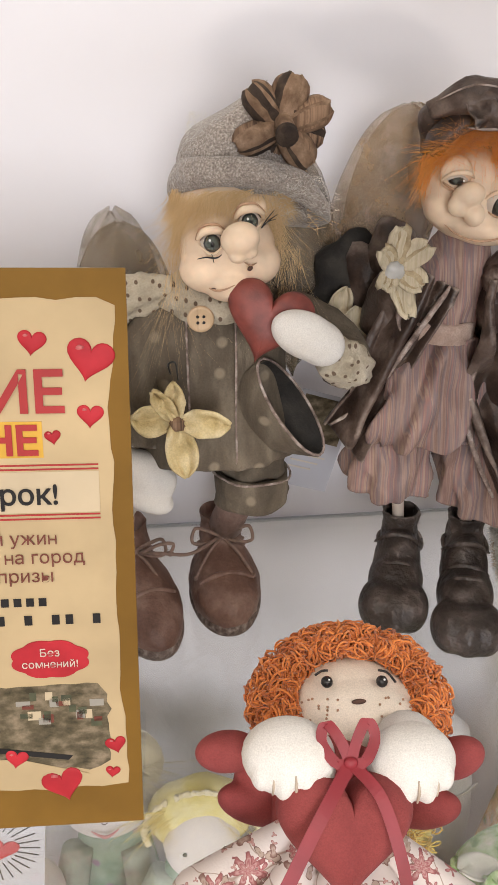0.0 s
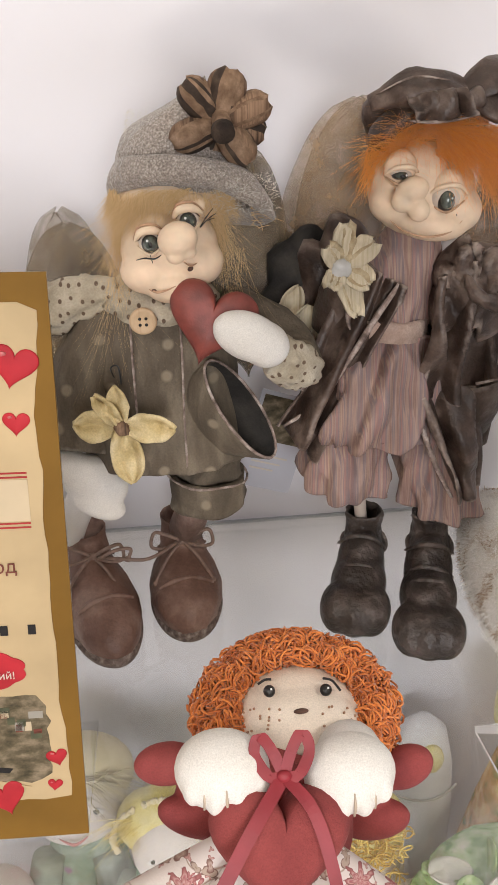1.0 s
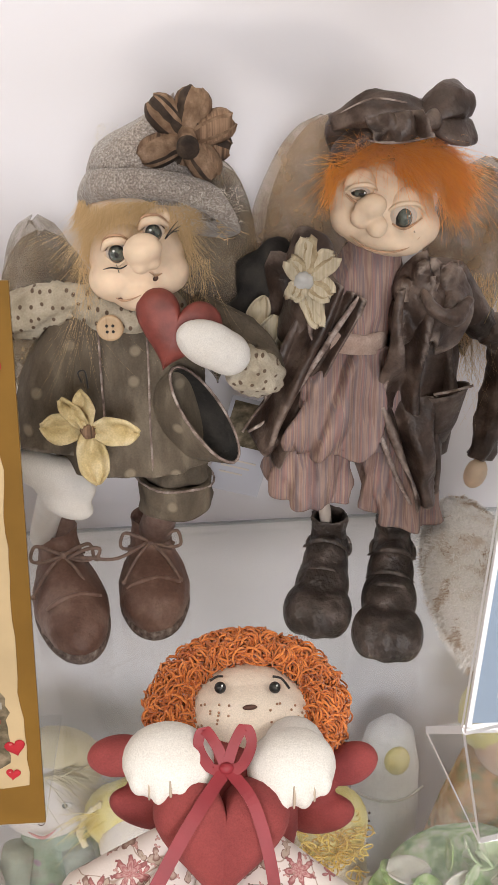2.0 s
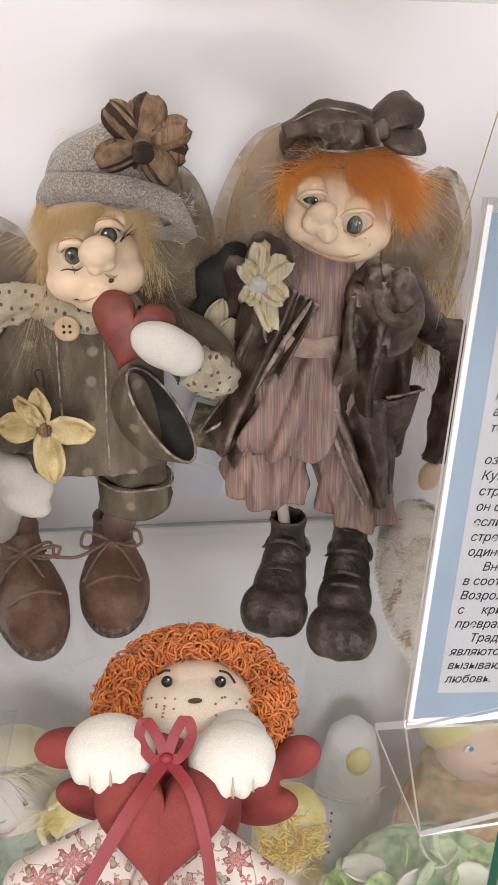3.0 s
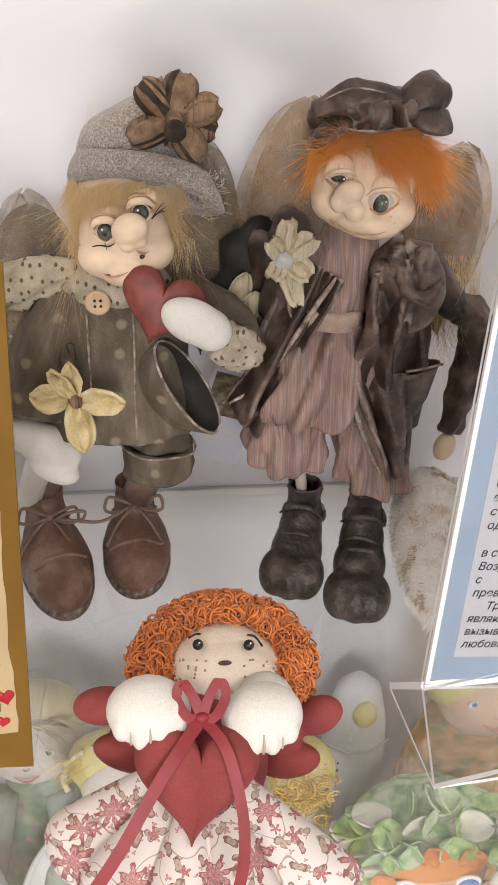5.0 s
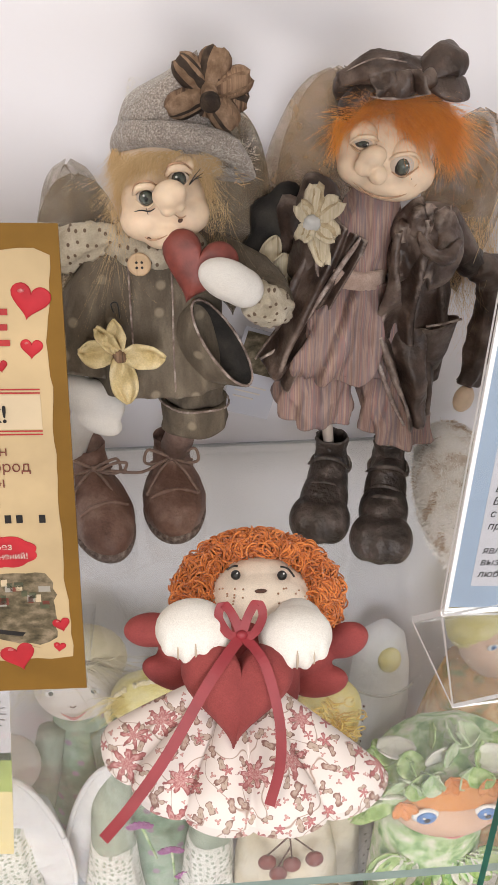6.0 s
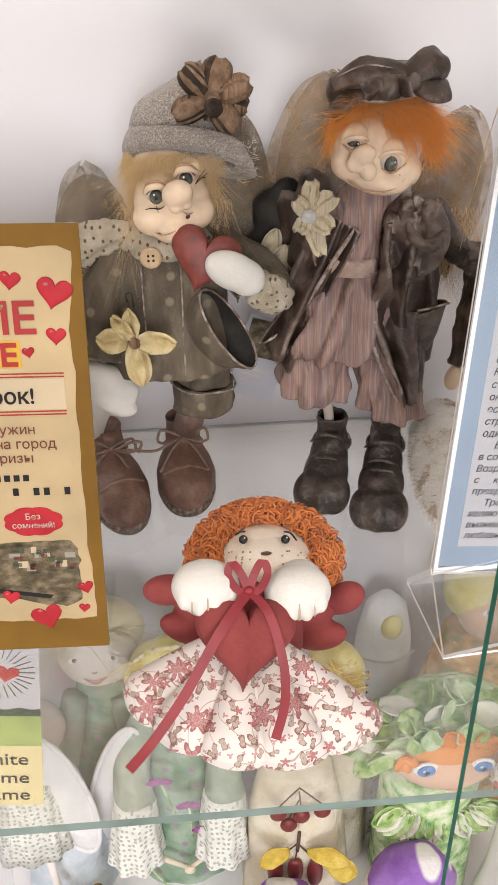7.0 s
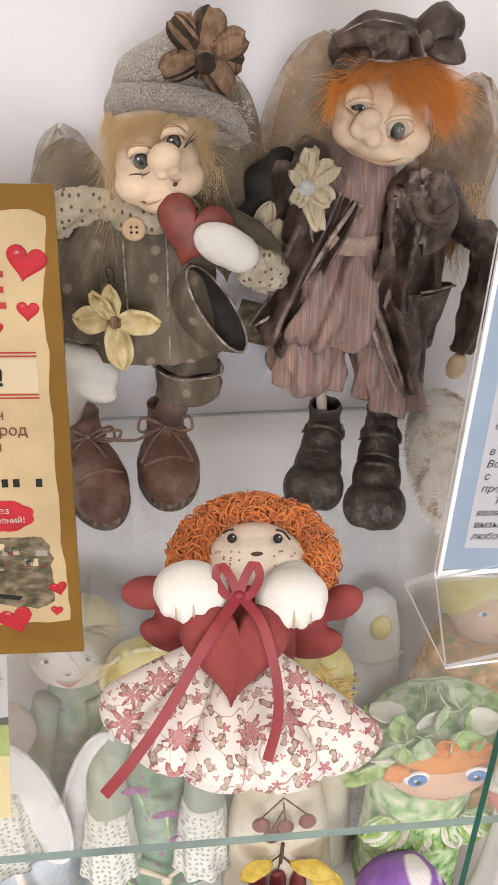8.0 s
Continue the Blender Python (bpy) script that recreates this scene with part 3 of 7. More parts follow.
slab("wall_back_of_room", (-3, 1.2, 0), (3, 1.25, 2.7), "paint", "pale painted wall behind the display case", "wall")
slab("wall_room_west", (-3.05, -3, 0), (-3, 1.2, 2.7), "paint", "pale painted side wall of the shop", "wall")
slab("wall_room_east", (3, -3, 0), (3.05, 1.2, 2.7), "paint", "pale painted side wall of the shop", "wall")
# the wall with the window stands in four pieces round its opening
for lo, hi in (((-3, -3.05, 0), (3, -3, 0.9)), ((-3, -3.05, 2.3), (3, -3, 2.7)), ((-3, -3.05, 0.9), (-0.5, -3, 2.3)), ((0.7, -3.05, 0.9), (3, -3, 2.3))):
    slab("wall_south", lo, hi, "paint", "pale painted window wall of the shop", "wall")

# ---- the figure in the knitted hat ----


def figure_in_knitted_hat():
    b = Build()
    # head
    b.clay([((0.043, 0.540, 1.260), (0.027, 0.022, 0.025), (0, 0, 0)),
            ((0.031, 0.532, 1.2505), (0.0155, 0.015, 0.013), (0, 0, 0)),
            ((0.058, 0.532, 1.254), (0.014, 0.015, 0.013), (0, 0, 0)),
            ((0.043, 0.528, 1.243), (0.015, 0.013, 0.010), (0, 0, 0)),
            ((0.0345, 0.527, 1.2755), (0.0095, 0.008, 0.0075), (0, -20, 0)),
            ((0.0555, 0.527, 1.2835), (0.0095, 0.008, 0.0070), (0, -20, 0))], "skin")
    b.clay([((0.0475, 0.507, 1.272), (0.0105, 0.010, 0.0088), (0, -15, 0)),
            ((0.046, 0.505, 1.264), (0.0050, 0.005, 0.0042), (0, 0, 0)),
            ((0.052, 0.506, 1.266), (0.0050, 0.005, 0.0042), (0, 0, 0))], "skin", 0.0009, 4)
    for x, z, r in ((0.0335, 1.2685, 0.0062), (0.0535, 1.2790, 0.0060)):
        b.blob((x, 0.5200, z), (r, r * 0.8, r * 1.02), "eye_white")
        b.blob((x, 0.5180, z - 0.0003), (r * 0.78, r * 0.70, r * 0.82), "black")
        b.blob((x, 0.5176, z - 0.0003), (r * 0.70, r * 0.76, r * 0.74), "iris")
        b.blob((x, 0.5146, z - 0.0003), (r * 0.26, r * 0.36, r * 0.34), "black", div=2)
        b.blob((x - 0.0014, 0.5128, z + 0.0020), (0.0008, 0.0005, 0.0008), "glint", div=1)
        # heavy upper lid, its crease with the shade drawn in brown, and the lower lid
        b.tube([(x - r * 1.25, 0.5190, z + 0.001), (x - r * 0.7, 0.5145, z + r * 0.98), (x + r * 0.4, 0.5140, z + r * 1.12), (x + r * 1.25, 0.5185, z + 0.003)], [0.0008, 0.0022, 0.0022, 0.0008], "skin", 10)
        b.tube([(x - r * 1.4, 0.5205, z + 0.001), (x - r * 0.85, 0.5165, z + r * 1.35), (x + r * 0.4, 0.5160, z + r * 1.52), (x + r * 1.4, 0.5205, z + 0.004)], [0.0003, 0.0008, 0.0008, 0.0003], "crease_shade", 6)
        b.tube([(x - r, 0.5190, z + 0.0010), (x - r * 0.5, 0.5150, z + r * 0.80), (x + r * 0.4, 0.5148, z + r * 0.88), (x + r, 0.5185, z + 0.0015)], 0.0004, "freckle", 6)
        b.tube([(x - r * 1.1, 0.5195, z - 0.002), (x, 0.5150, z - r * 0.98), (x + r * 1.1, 0.5190, z - 0.001)], [0.0004, 0.0010, 0.0004], "skin", 8)
    for dx, dz in ((0.0145, 0.0035), (0.0135, 0.0010), (0.0130, 0.0060)):
        b.tube([(0.0535 + 0.0060, 0.5160, 1.2785 - 0.003), (0.0535 + dx * 0.7, 0.5155, 1.2785 + dz * 0.3), (0.0535 + dx, 0.5170, 1.2785 + dz)], [0.0004, 0.0003, 0.00015], "black", 5)
    b.tube([(0.0255, 0.5185, 1.2595), (0.0300, 0.5150, 1.2612), (0.0350, 0.5135, 1.2610), (0.0385, 0.5145, 1.2625)], [0.0002, 0.0005, 0.0005, 0.0002], "black", 5)
    for x0 in (0.0330,):
        b.tube([(x0, 0.5140, 1.2630), (x0 + 0.0010, 0.5145, 1.2585)], 0.00022, "black", 5)
    # beauty spot, smile line and dimple
    b.blob((0.0533, 0.5150, 1.2545), (0.0017, 0.0012, 0.0013), "freckle", (0, -35, 0), div=2)
    b.tube([(0.0500, 0.5160, 1.2580), (0.0535, 0.5150, 1.2560), (0.0570, 0.5165, 1.2570)], [0.0002, 0.0006, 0.0002], "crease_shade", 6)
    b.tube([(0.0310, 0.5170, 1.2440), (0.0350, 0.5145, 1.2430), (0.0400, 0.5135, 1.2440), (0.0450, 0.5140, 1.2460)], [0.0002, 0.0008, 0.0005, 0.0002], "crease_shade", 6)
    b.blob((0.0335, 0.5160, 1.2435), (0.0014, 0.0008, 0.0009), "freckle", div=2)

    # hair hangs from under the brim
    def fringe(r):
        a = r.uniform(-0.5, 3.64)
        x = 0.045 + 0.031 * math.cos(a)
        return (x, 0.538 - 0.018 * max(0, math.sin(a)), 1.289 + r.uniform(-0.004, 0.004)), (0.45 * math.cos(a), -0.25 if math.sin(a) > 0.3 else 0.0, -1)
    b.blob((0.045, 0.549, 1.284), (0.028, 0.022, 0.016), "skin")
    b.hairs(fringe, 1500, 0.011, "hair_blond", 0.00008, 0.25, 0.16, 3, 4)

    def locks(r):
        side = r.choice((-1, -1, 1))
        return (0.044 + side * r.uniform(0.022, 0.029), r.uniform(0.535, 0.556), r.uniform(1.268, 1.290)), (0.16 * side, -0.06, -1)
    b.hairs(locks, 1500, 0.027, "hair_blond", 0.00007, 0.10, 0.10, 4, 5)
    # bangs swept to the side
    b.hairs(lambda r: ((0.045 + r.uniform(-0.014, 0.012), 0.527, 1.2905 + r.uniform(-0.004, 0.003)), (-0.9, -0.15, -0.32)), 700, 0.026, "hair_blond", 0.00008, 0.35, 0.10, 9, 6)
    b.hairs(lambda r: ((0.016 + r.uniform(-0.006, 0.006), 0.540, 1.255), (-0.12, -0.15, -1)), 60, 0.062, "hair_blond", 0.00007, 0.08, 0.10, 5, 6)
    b.hairs(lambda r: ((0.076 + r.uniform(-0.008, 0.008), 0.540, 1.258), (0.10, -0.25, -1)), 40, 0.050, "hair_blond", 0.00007, 0.08, 0.12, 7, 6)
    # hat: a slouched cone with a turned-up brim
    b.loft([ring((0.053, 0.558, 1.284), 0.034, 0.028, (-14, 4, 0)), ring((0.049, 0.561, 1.300), 0.0315, 0.027, (-10, 2, 0)), ring((0.047, 0.563, 1.314), 0.027, 0.024, (-6, -4, 0)),
            ring((0.049, 0.564, 1.326), 0.021, 0.020, (0, -12, 0)), ring((0.055, 0.562, 1.335), 0.014, 0.014, (0, -30, 0)), ring((0.063, 0.558, 1.3385), 0.007, 0.008, (0, -55, 0))], "knit", 72, folds=(5, 0.0, 0.07, 0.4), sub=5, rumple=0.0012, freq=(60, 60, 60))
    brim = b.loft([ring((0.052, 0.556, 1.283), 0.0330, 0.0285, (-26, 7, 0)), ring((0.053, 0.5550, 1.2790), 0.0380, 0.0320, (-28, 7, 0)), ring((0.054, 0.5540, 1.2830), 0.0425, 0.0365, (-26, 9, 0)), ring((0.0535, 0.5545, 1.2930), 0.0400, 0.0345, (-22, 8, 0)),
            ring((0.0525, 0.556, 1.3000), 0.0355, 0.0310, (-18, 6, 0)), ring((0.052, 0.558, 1.2975), 0.0310, 0.0265, (-14, 5, 0))], "knit", 84, False, False, (7, 0.01, 0.03, 1.2), 4, 0.0014, (55, 55, 55))
    for row in brim:
        for v in row:
            f_ = max(0.0, (v.co.x - 0.066) / 0.028)
            v.co.x += 0.0050 * f_ * f_
            v.co.z -= 0.0050 * f_ * f_
            v.co.y -= 0.0030 * f_ * f_
    b.hairs(lambda r: ((0.066 + 0.034 * r.random(), 0.524, 1.300 - 0.020 * r.random()), (0.6, -0.5, 0.5)), 240, 0.0045, "white_felt", 0.00013, 0.2, 0.7, 33, 3)
    b.hairs(lambda r: ((0.092 + r.uniform(-0.004, 0.003), 0.545, 1.272 + r.uniform(-0.006, 0.010)), (1, -0.3, 0.1)), 30, 0.008, "hair_blond", 0.0003, 0.1, 0.5, 6, 3)
    # looped yarn of the knit
    def fuzz(r):
        a, k = r.uniform(0, 6.28), r.uniform(0, 1)
        c = Vector((0.054 - 0.01 * k, 0.556 + 0.008 * k, 1.281 + 0.045 * k))
        q = 0.040 - 0.022 * k
        return c + Vector((q * math.cos(a), 0.9 * q * math.sin(a), -0.15 * q * math.cos(a))), (math.cos(a), math.sin(a), 0.2)
    b.hairs(fuzz, 2600, 0.0020, "white_felt", 0.00012, 0.3, 0.9, 31, 2)
    # wilted brown flower on the hat
    heart_ = Vector((0.0735, 0.540, 1.3235))
    for k, (tx, tz, w) in enumerate(((0.0560, 1.3430, 0.0140), (0.0790, 1.3480, 0.0165), (0.0975, 1.3335, 0.0135), (0.0870, 1.3050, 0.0140), (0.0490, 1.3150, 0.0135), (0.0960, 1.3170, 0.0130), (0.0640, 1.3080, 0.0120))):
        front = k < 5
        b.ribbed_petal(heart_ + Vector((0, 0.0 if front else 0.006, 0)), (tx, 0.531 if front else 0.545, tz), w, (0, -1, 0.15), ("petal_tan", "petal_brown", "petal_tan", "petal_dark") if front else ("petal_dark", "petal_brown"), -0.26, 10, 0.22, k * 1.7)
    b.tube([(0.0735, 0.546, 1.3262), (0.0735, 0.535, 1.3250), (0.0735, 0.524, 1.3205)], [0.0046, 0.0048, 0.0054], "petal_tan", 14)
    b.tube([(0.0735, 0.5262, 1.3214), (0.0735, 0.5225, 1.3195), (0.0735, 0.5215, 1.3190)], [0.0058, 0.0060, 0.0046], "petal_dark", 16)
    # coat, scarf, collar
    b.loft([ring((0.036, 0.562, 1.240), 0.020, 0.016), ring((0.036, 0.560, 1.228), 0.038, 0.024), ring((0.036, 0.560, 1.205), 0.044, 0.027), ring((0.034, 0.557, 1.175), 0.044, 0.029), ring((0.034, 0.553, 1.150), 0.048, 0.031), ring((0.035, 0.551, 1.131), 0.051, 0.033), ring((0.035, 0.553, 1.133), 0.045, 0.028)], "coat_grey", 96, folds=(6, 0.0, 0.06, 0.8), sub=5, rumple=0.0022, freq=(55, 55, 18))
    b.tube([(0.046, 0.529, 1.229), (0.046, 0.5255, 1.200), (0.045, 0.522, 1.165), (0.045, 0.5185, 1.133)], 0.0009, "worn_edge", 6, 0.6)
    b.tube([(0.0185, 0.534, 1.229), (0.018, 0.530, 1.200), (0.018, 0.526, 1.165), (0.018, 0.522, 1.135)], 0.0009, "worn_edge", 6, 0.6)
    b.loft([ring((0.036, 0.556, 1.2415), 0.020, 0.019, (18, 0, 0)), ring((0.036, 0.553, 1.2365), 0.027, 0.024, (18, 0, 0)), ring((0.036, 0.550, 1.230), 0.033, 0.028, (18, 0, 0)), ring((0.036, 0.552, 1.229), 0.027, 0.022, (18, 0, 0))], "dotted", 48, folds=(9, 0.02, 0.05, 0))
    b.tube([(0.012, 0.55, 1.235), (-0.006, 0.552, 1.232), (-0.024, 0.556, 1.226), (-0.042, 0.56, 1.222)], [0.008, 0.013, 0.015, 0.012], "dotted", 28, 0.45, folds=(5, 0.1, 0.15, 0), rumple=0.003, freq=(80, 80, 80))
    b.tube([(-0.006, 0.553, 1.228), (-0.02, 0.558, 1.215), (-0.032, 0.56, 1.195)], [0.009, 0.012, 0.010], "tulle", 14, 0.5, folds=(4, 0.1, 0.2, 0))
    # sleeve of the lowered arm with its hand
    b.tube([(0.004, 0.558, 1.222), (-0.012, 0.552, 1.190), (-0.020, 0.545, 1.160), (-0.024, 0.538, 1.143)], [0.014, 0.017, 0.019, 0.020], "coat_grey", 32, folds=(5, 0.02, 0.10, 0), rumple=0.002, freq=(60, 60, 60))
    b.clay([((-0.012, 0.534, 1.122), (0.022, 0.014, 0.016), (0, 30, 0)), ((-0.026, 0.534, 1.132), (0.018, 0.013, 0.012), (0, 30, 0)), ((-0.010, 0.530, 1.110), (0.018, 0.012, 0.008), (0, 25, 0))], "white_felt", 0.0015)
    # bent arm, dotted cuff and mitten
    b.tube([(0.070, 0.560, 1.222), (0.100, 0.550, 1.205), (0.112, 0.532, 1.195), (0.104, 0.518, 1.197)], [0.013, 0.016, 0.014, 0.012], "coat_grey", 32, folds=(5, 0.02, 0.05, 0), rumple=0.002, freq=(60, 60, 60))
    b.tube([(0.116, 0.525, 1.192), (0.110, 0.516, 1.1965), (0.102, 0.509, 1.203), (0.098, 0.506, 1.207)], [0.0100, 0.0128, 0.0125, 0.0115], "dotted", 36, folds=(7, 0.10, 0.04, 0), rumple=0.002, freq=(120, 120, 120))
    b.clay([((0.0815, 0.498, 1.2215), (0.0205, 0.0125, 0.0130), (0, 26, 0)), ((0.0900, 0.500, 1.2160), (0.0140, 0.0120, 0.0125), (0, 30, 0))], "white_felt", 0.0013, 14)
    # heart, button
    b.heart(pose(0.063, 0.5125, 1.2275, -16, 18, -8), 0.049, 0.049, 0.014, "heart_clay")
    b.loft([ring((0.0262, 0.5230, 1.2255), 0.0072, 0.0072, (90, 0, 0)), ring((0.0262, 0.5205, 1.2255), 0.0076, 0.0076, (90, 0, 0)), ring((0.0262, 0.5192, 1.2255), 0.0068, 0.0068, (90, 0, 0)), ring((0.0262, 0.5198, 1.2255), 0.0054, 0.0054, (90, 0, 0))], "wood_button", 28)
    for dx, dz in ((-1, -1), (1, -1), (-1, 1), (1, 1)):
        b.blob((0.0262 + dx * 0.0017, 0.5195, 1.2255 + dz * 0.0017), (0.001, 0.0007, 0.001), "black", div=1)
    # flared side of the coat, open upwards, its inner shade put into near-black cloth
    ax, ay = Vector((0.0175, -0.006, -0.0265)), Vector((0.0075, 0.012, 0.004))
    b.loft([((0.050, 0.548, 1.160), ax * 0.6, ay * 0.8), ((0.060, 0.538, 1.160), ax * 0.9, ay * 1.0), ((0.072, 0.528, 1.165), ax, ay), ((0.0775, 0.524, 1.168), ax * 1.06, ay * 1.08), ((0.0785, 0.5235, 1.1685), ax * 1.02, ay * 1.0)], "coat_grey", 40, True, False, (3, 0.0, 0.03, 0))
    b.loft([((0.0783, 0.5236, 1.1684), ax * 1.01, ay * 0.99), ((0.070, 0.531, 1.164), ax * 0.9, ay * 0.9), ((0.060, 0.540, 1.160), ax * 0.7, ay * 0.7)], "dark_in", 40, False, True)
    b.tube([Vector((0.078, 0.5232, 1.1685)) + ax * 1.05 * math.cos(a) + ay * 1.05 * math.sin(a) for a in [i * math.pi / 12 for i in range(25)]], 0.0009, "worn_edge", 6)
    # straw flower
    for k, (ang, ln, w) in enumerate(((92, 0.028, 0.012), (118, 0.026, 0.011), (0, 0.030, 0.017), (-82, 0.032, 0.019), (165, 0.026, 0.019))):
        a = radians(ang)
        b.petal((0.010, 0.5065, 1.170), (0.010 + ln * math.cos(a), 0.501, 1.170 + ln * math.sin(a)), w, (0, -1, 0.25), "petal_yellow", 0.14, 0.001, 0.006, k * 2.3)
    b.blob((0.0105, 0.5025, 1.1705), (0.0042, 0.003, 0.0042), "petal_brown", lump=0.0016, freq=700)
    b.tube([(0.008, 0.515, 1.196), (0.007, 0.512, 1.203), (0.011, 0.511, 1.204), (0.012, 0.510, 1.194)], 0.0005, "black", 6)
    # trouser leg, ankles
    b.loft([ring((0.058, 0.566, 1.140), 0.022, 0.018), ring((0.058, 0.566, 1.118), 0.021, 0.018), ring((0.058, 0.566, 1.106), 0.0195, 0.017, (0, 4, 0))], "coat_grey", 48, folds=(5, 0.03, 0.09, 0.5), sub=4, rumple=0.003, freq=(60, 60, 110))
    b.loft([ring((0.058, 0.566, 1.104), 0.0185, 0.016, (0, 5, 0)), ring((0.058, 0.565, 1.1085), 0.0225, 0.019, (4, 5, 0)), ring((0.0585, 0.564, 1.1065), 0.0255, 0.0215, (4, 5, 0)), ring((0.0585, 0.564, 1.094), 0.0250, 0.021, (0, 4, 0)), ring((0.058, 0.565, 1.085), 0.0225, 0.019, (0, 4, 0)), ring((0.058, 0.567, 1.087), 0.014, 0.012)], "coat_grey", 56, True, True, (4, 0.02, 0.06, 0.9), 4, 0.0022, (45, 45, 90))
    b.tube([(0.058 + 0.0262 * math.cos(a), 0.564 + 0.0220 * math.sin(a), 1.1068 - 0.0022 * math.cos(a) + 0.0008 * math.sin(4 * a)) for a in [i * math.pi / 14 for i in range(29)]], 0.0008, "worn_edge", 6)
    b.tube([(0.055, 0.572, 1.095), (0.044, 0.596, 1.052)], [0.011, 0.0125], "leather", 18)
    b.tube([(-0.015, 0.548, 1.120), (-0.030, 0.578, 1.075), (-0.037, 0.597, 1.050)], [0.012, 0.0095, 0.009], "white_felt", 14)
    # shoes with tied cords
    for x0, x1, yt, yh in ((-0.003, -0.032, 0.516, 0.616), (0.043, 0.039, 0.535, 0.622)):
        d = Vector((x1 - x0, yh - yt, 0))
        ln = d.length
        e = d / ln
        s = Vector((e.y, -e.x, 0))
        def at(f, z, o=0.0):
            return Vector((x0, yt, 0)) + e * (f * ln) + s * o + Vector((0, 0, z))
        b.loft([(at(0.50, SHELF + 0.0005), s * 0.024, e * 0.5 * ln), (at(0.50, SHELF + 0.005), s * 0.0255, e * 0.515 * ln), (at(0.50, SHELF + 0.0085), s * 0.0245, e * 0.505 * ln)], "sole", 40)
        b.loft([(at(0.50, SHELF + 0.007), s * 0.0242, e * 0.495 * ln), (at(0.50, SHELF + 0.016), s * 0.0248, e * 0.50 * ln), (at(0.52, SHELF + 0.024), s * 0.0225, e * 0.46 * ln), (at(0.60, SHELF + 0.032), s * 0.018, e * 0.37 * ln),
                (at(0.74, SHELF + 0.041), s * 0.0145, e * 0.235 * ln), (at(0.82, SHELF + 0.052), s * 0.0135, e * 0.155 * ln), (at(0.83, SHELF + 0.057), s * 0.0135, e * 0.15 * ln), (at(0.83, SHELF + 0.050), s * 0.010, e * 0.115 * ln)], "leather", 56, folds=(3, 0, 0.03, 0), sub=4, rumple=0.0014, freq=(70, 70, 70))
        b.tube([at(0.28, SHELF + 0.0285, -0.019), at(0.30, SHELF + 0.0325, -0.008), at(0.31, SHELF + 0.033, 0.006), at(0.30, SHELF + 0.029, 0.019)], [0.0010, 0.0024, 0.0022, 0.0010], "leather", 8)
        for f in (0.60, 0.68):
            b.tube([at(f + 0.06, SHELF + 0.036, -0.0165), at(f, SHELF + 0.0445, -0.006), at(f, SHELF + 0.0455, 0.006), at(f + 0.05, SHELF + 0.037, 0.0165)], 0.0013, "lace_cord", 8)
        k = at(0.60, SHELF + 0.047)
        b.blob(k, (0.0034, 0.003, 0.0028), "lace_cord", div=2)
        for sx in (-1, 1):
            b.tube([k, k + Vector((sx * 0.010, -0.003, 0.007)), k + Vector((sx * 0.019, -0.001, 0.008)), k + Vector((sx * 0.021, -0.005, 0.000)), k + Vector((sx * 0.012, -0.006, -0.001)), k], 0.0012, "lace_cord", 8)
            b.tube([k, k + Vector((sx * 0.010, -0.010, -0.006)), k + Vector((sx * 0.020, -0.020, -0.020))], 0.0012, "lace_cord", 8)
            b.blob(k + Vector((sx * 0.020, -0.020, -0.020)), (0.0022,) * 3, "lace_cord", div=1)
    b.tube([(-0.0165, 0.574, SHELF + 0.047), (0.000, 0.566, SHELF + 0.050), (0.018, 0.570, SHELF + 0.046), (0.038, 0.585, SHELF + 0.048)], 0.0012, "lace_cord", 8)
    b.tube([(-0.0165, 0.572, SHELF + 0.047), (-0.004, 0.566, SHELF + 0.0565), (0.006, 0.567, SHELF + 0.056), (0.004, 0.567, SHELF + 0.049)], 0.0012, "lace_cord", 8)
    b.blob((0.004, 0.567, SHELF + 0.049), (0.0026, 0.0022, 0.0022), "lace_cord", div=2)
    # gauze wings
    def wing(c, w, h, lean, mat, seed):
        def f(u, v):
            a, r = (u - 0.5) * 2, v
            e = math.sqrt(max(0.004, 1 - (2 * r - 1) ** 2))
            z = h * (r - 0.5) + 0.004 * noise.noise(Vector((u * 4, v * 5, seed))) * e
            x = w * a * e * (1 + 0.08 * noise.noise(Vector((v * 4, seed, 0)))) + lean * r
            return Vector(c) + Vector((x, -0.016 * math.cos(a * 2) + 0.008 * noise.noise(Vector((u * 4 + v, v * 3 - u, seed + 3))), z))
        b.patch(f, 26, 26, mat, 0.0008)
    wing((-0.020, 0.606, 1.192), 0.034, 0.140, 0.0, "tulle", 1.0)
    wing((0.089, 0.612, 1.232), 0.030, 0.145, 0.0, "tulle", 2.0)
    wing((0.090, 0.620, 1.228), 0.027, 0.14, 0.004, "tulle", 5.0)
    wing((-0.024, 0.614, 1.195), 0.03, 0.15, 0.0, "tulle", 6.0)
    for c, w, h in (((-0.020, 0.596, 1.192), 0.034, 0.140), ((0.089, 0.602, 1.232), 0.030, 0.145)):
        b.tube([(c[0] + w * math.cos(a) * 0.98, c[1] + 0.01, c[2] + h * 0.5 * math.sin(a)) for a in [i * math.pi / 14 for i in range(15)]], 0.0004, "tulle", 6)
    b.hairs(lambda r: ((-0.04 + r.uniform(-0.01, 0.02), 0.60, 1.150 + r.uniform(-0.01, 0.01)), (r.uniform(-1, 1), -0.2, -1)), 40, 0.035, "hair_blond", 0.0003, 0.1, 0.5, 8, 5)
    for v in b.bm.verts:
        f_ = min(1.0, max(0.0, (v.co.z - 1.05) / 0.07))
        v.co.y += 0.012 * f_
        v.co.x += 0.003 * f_
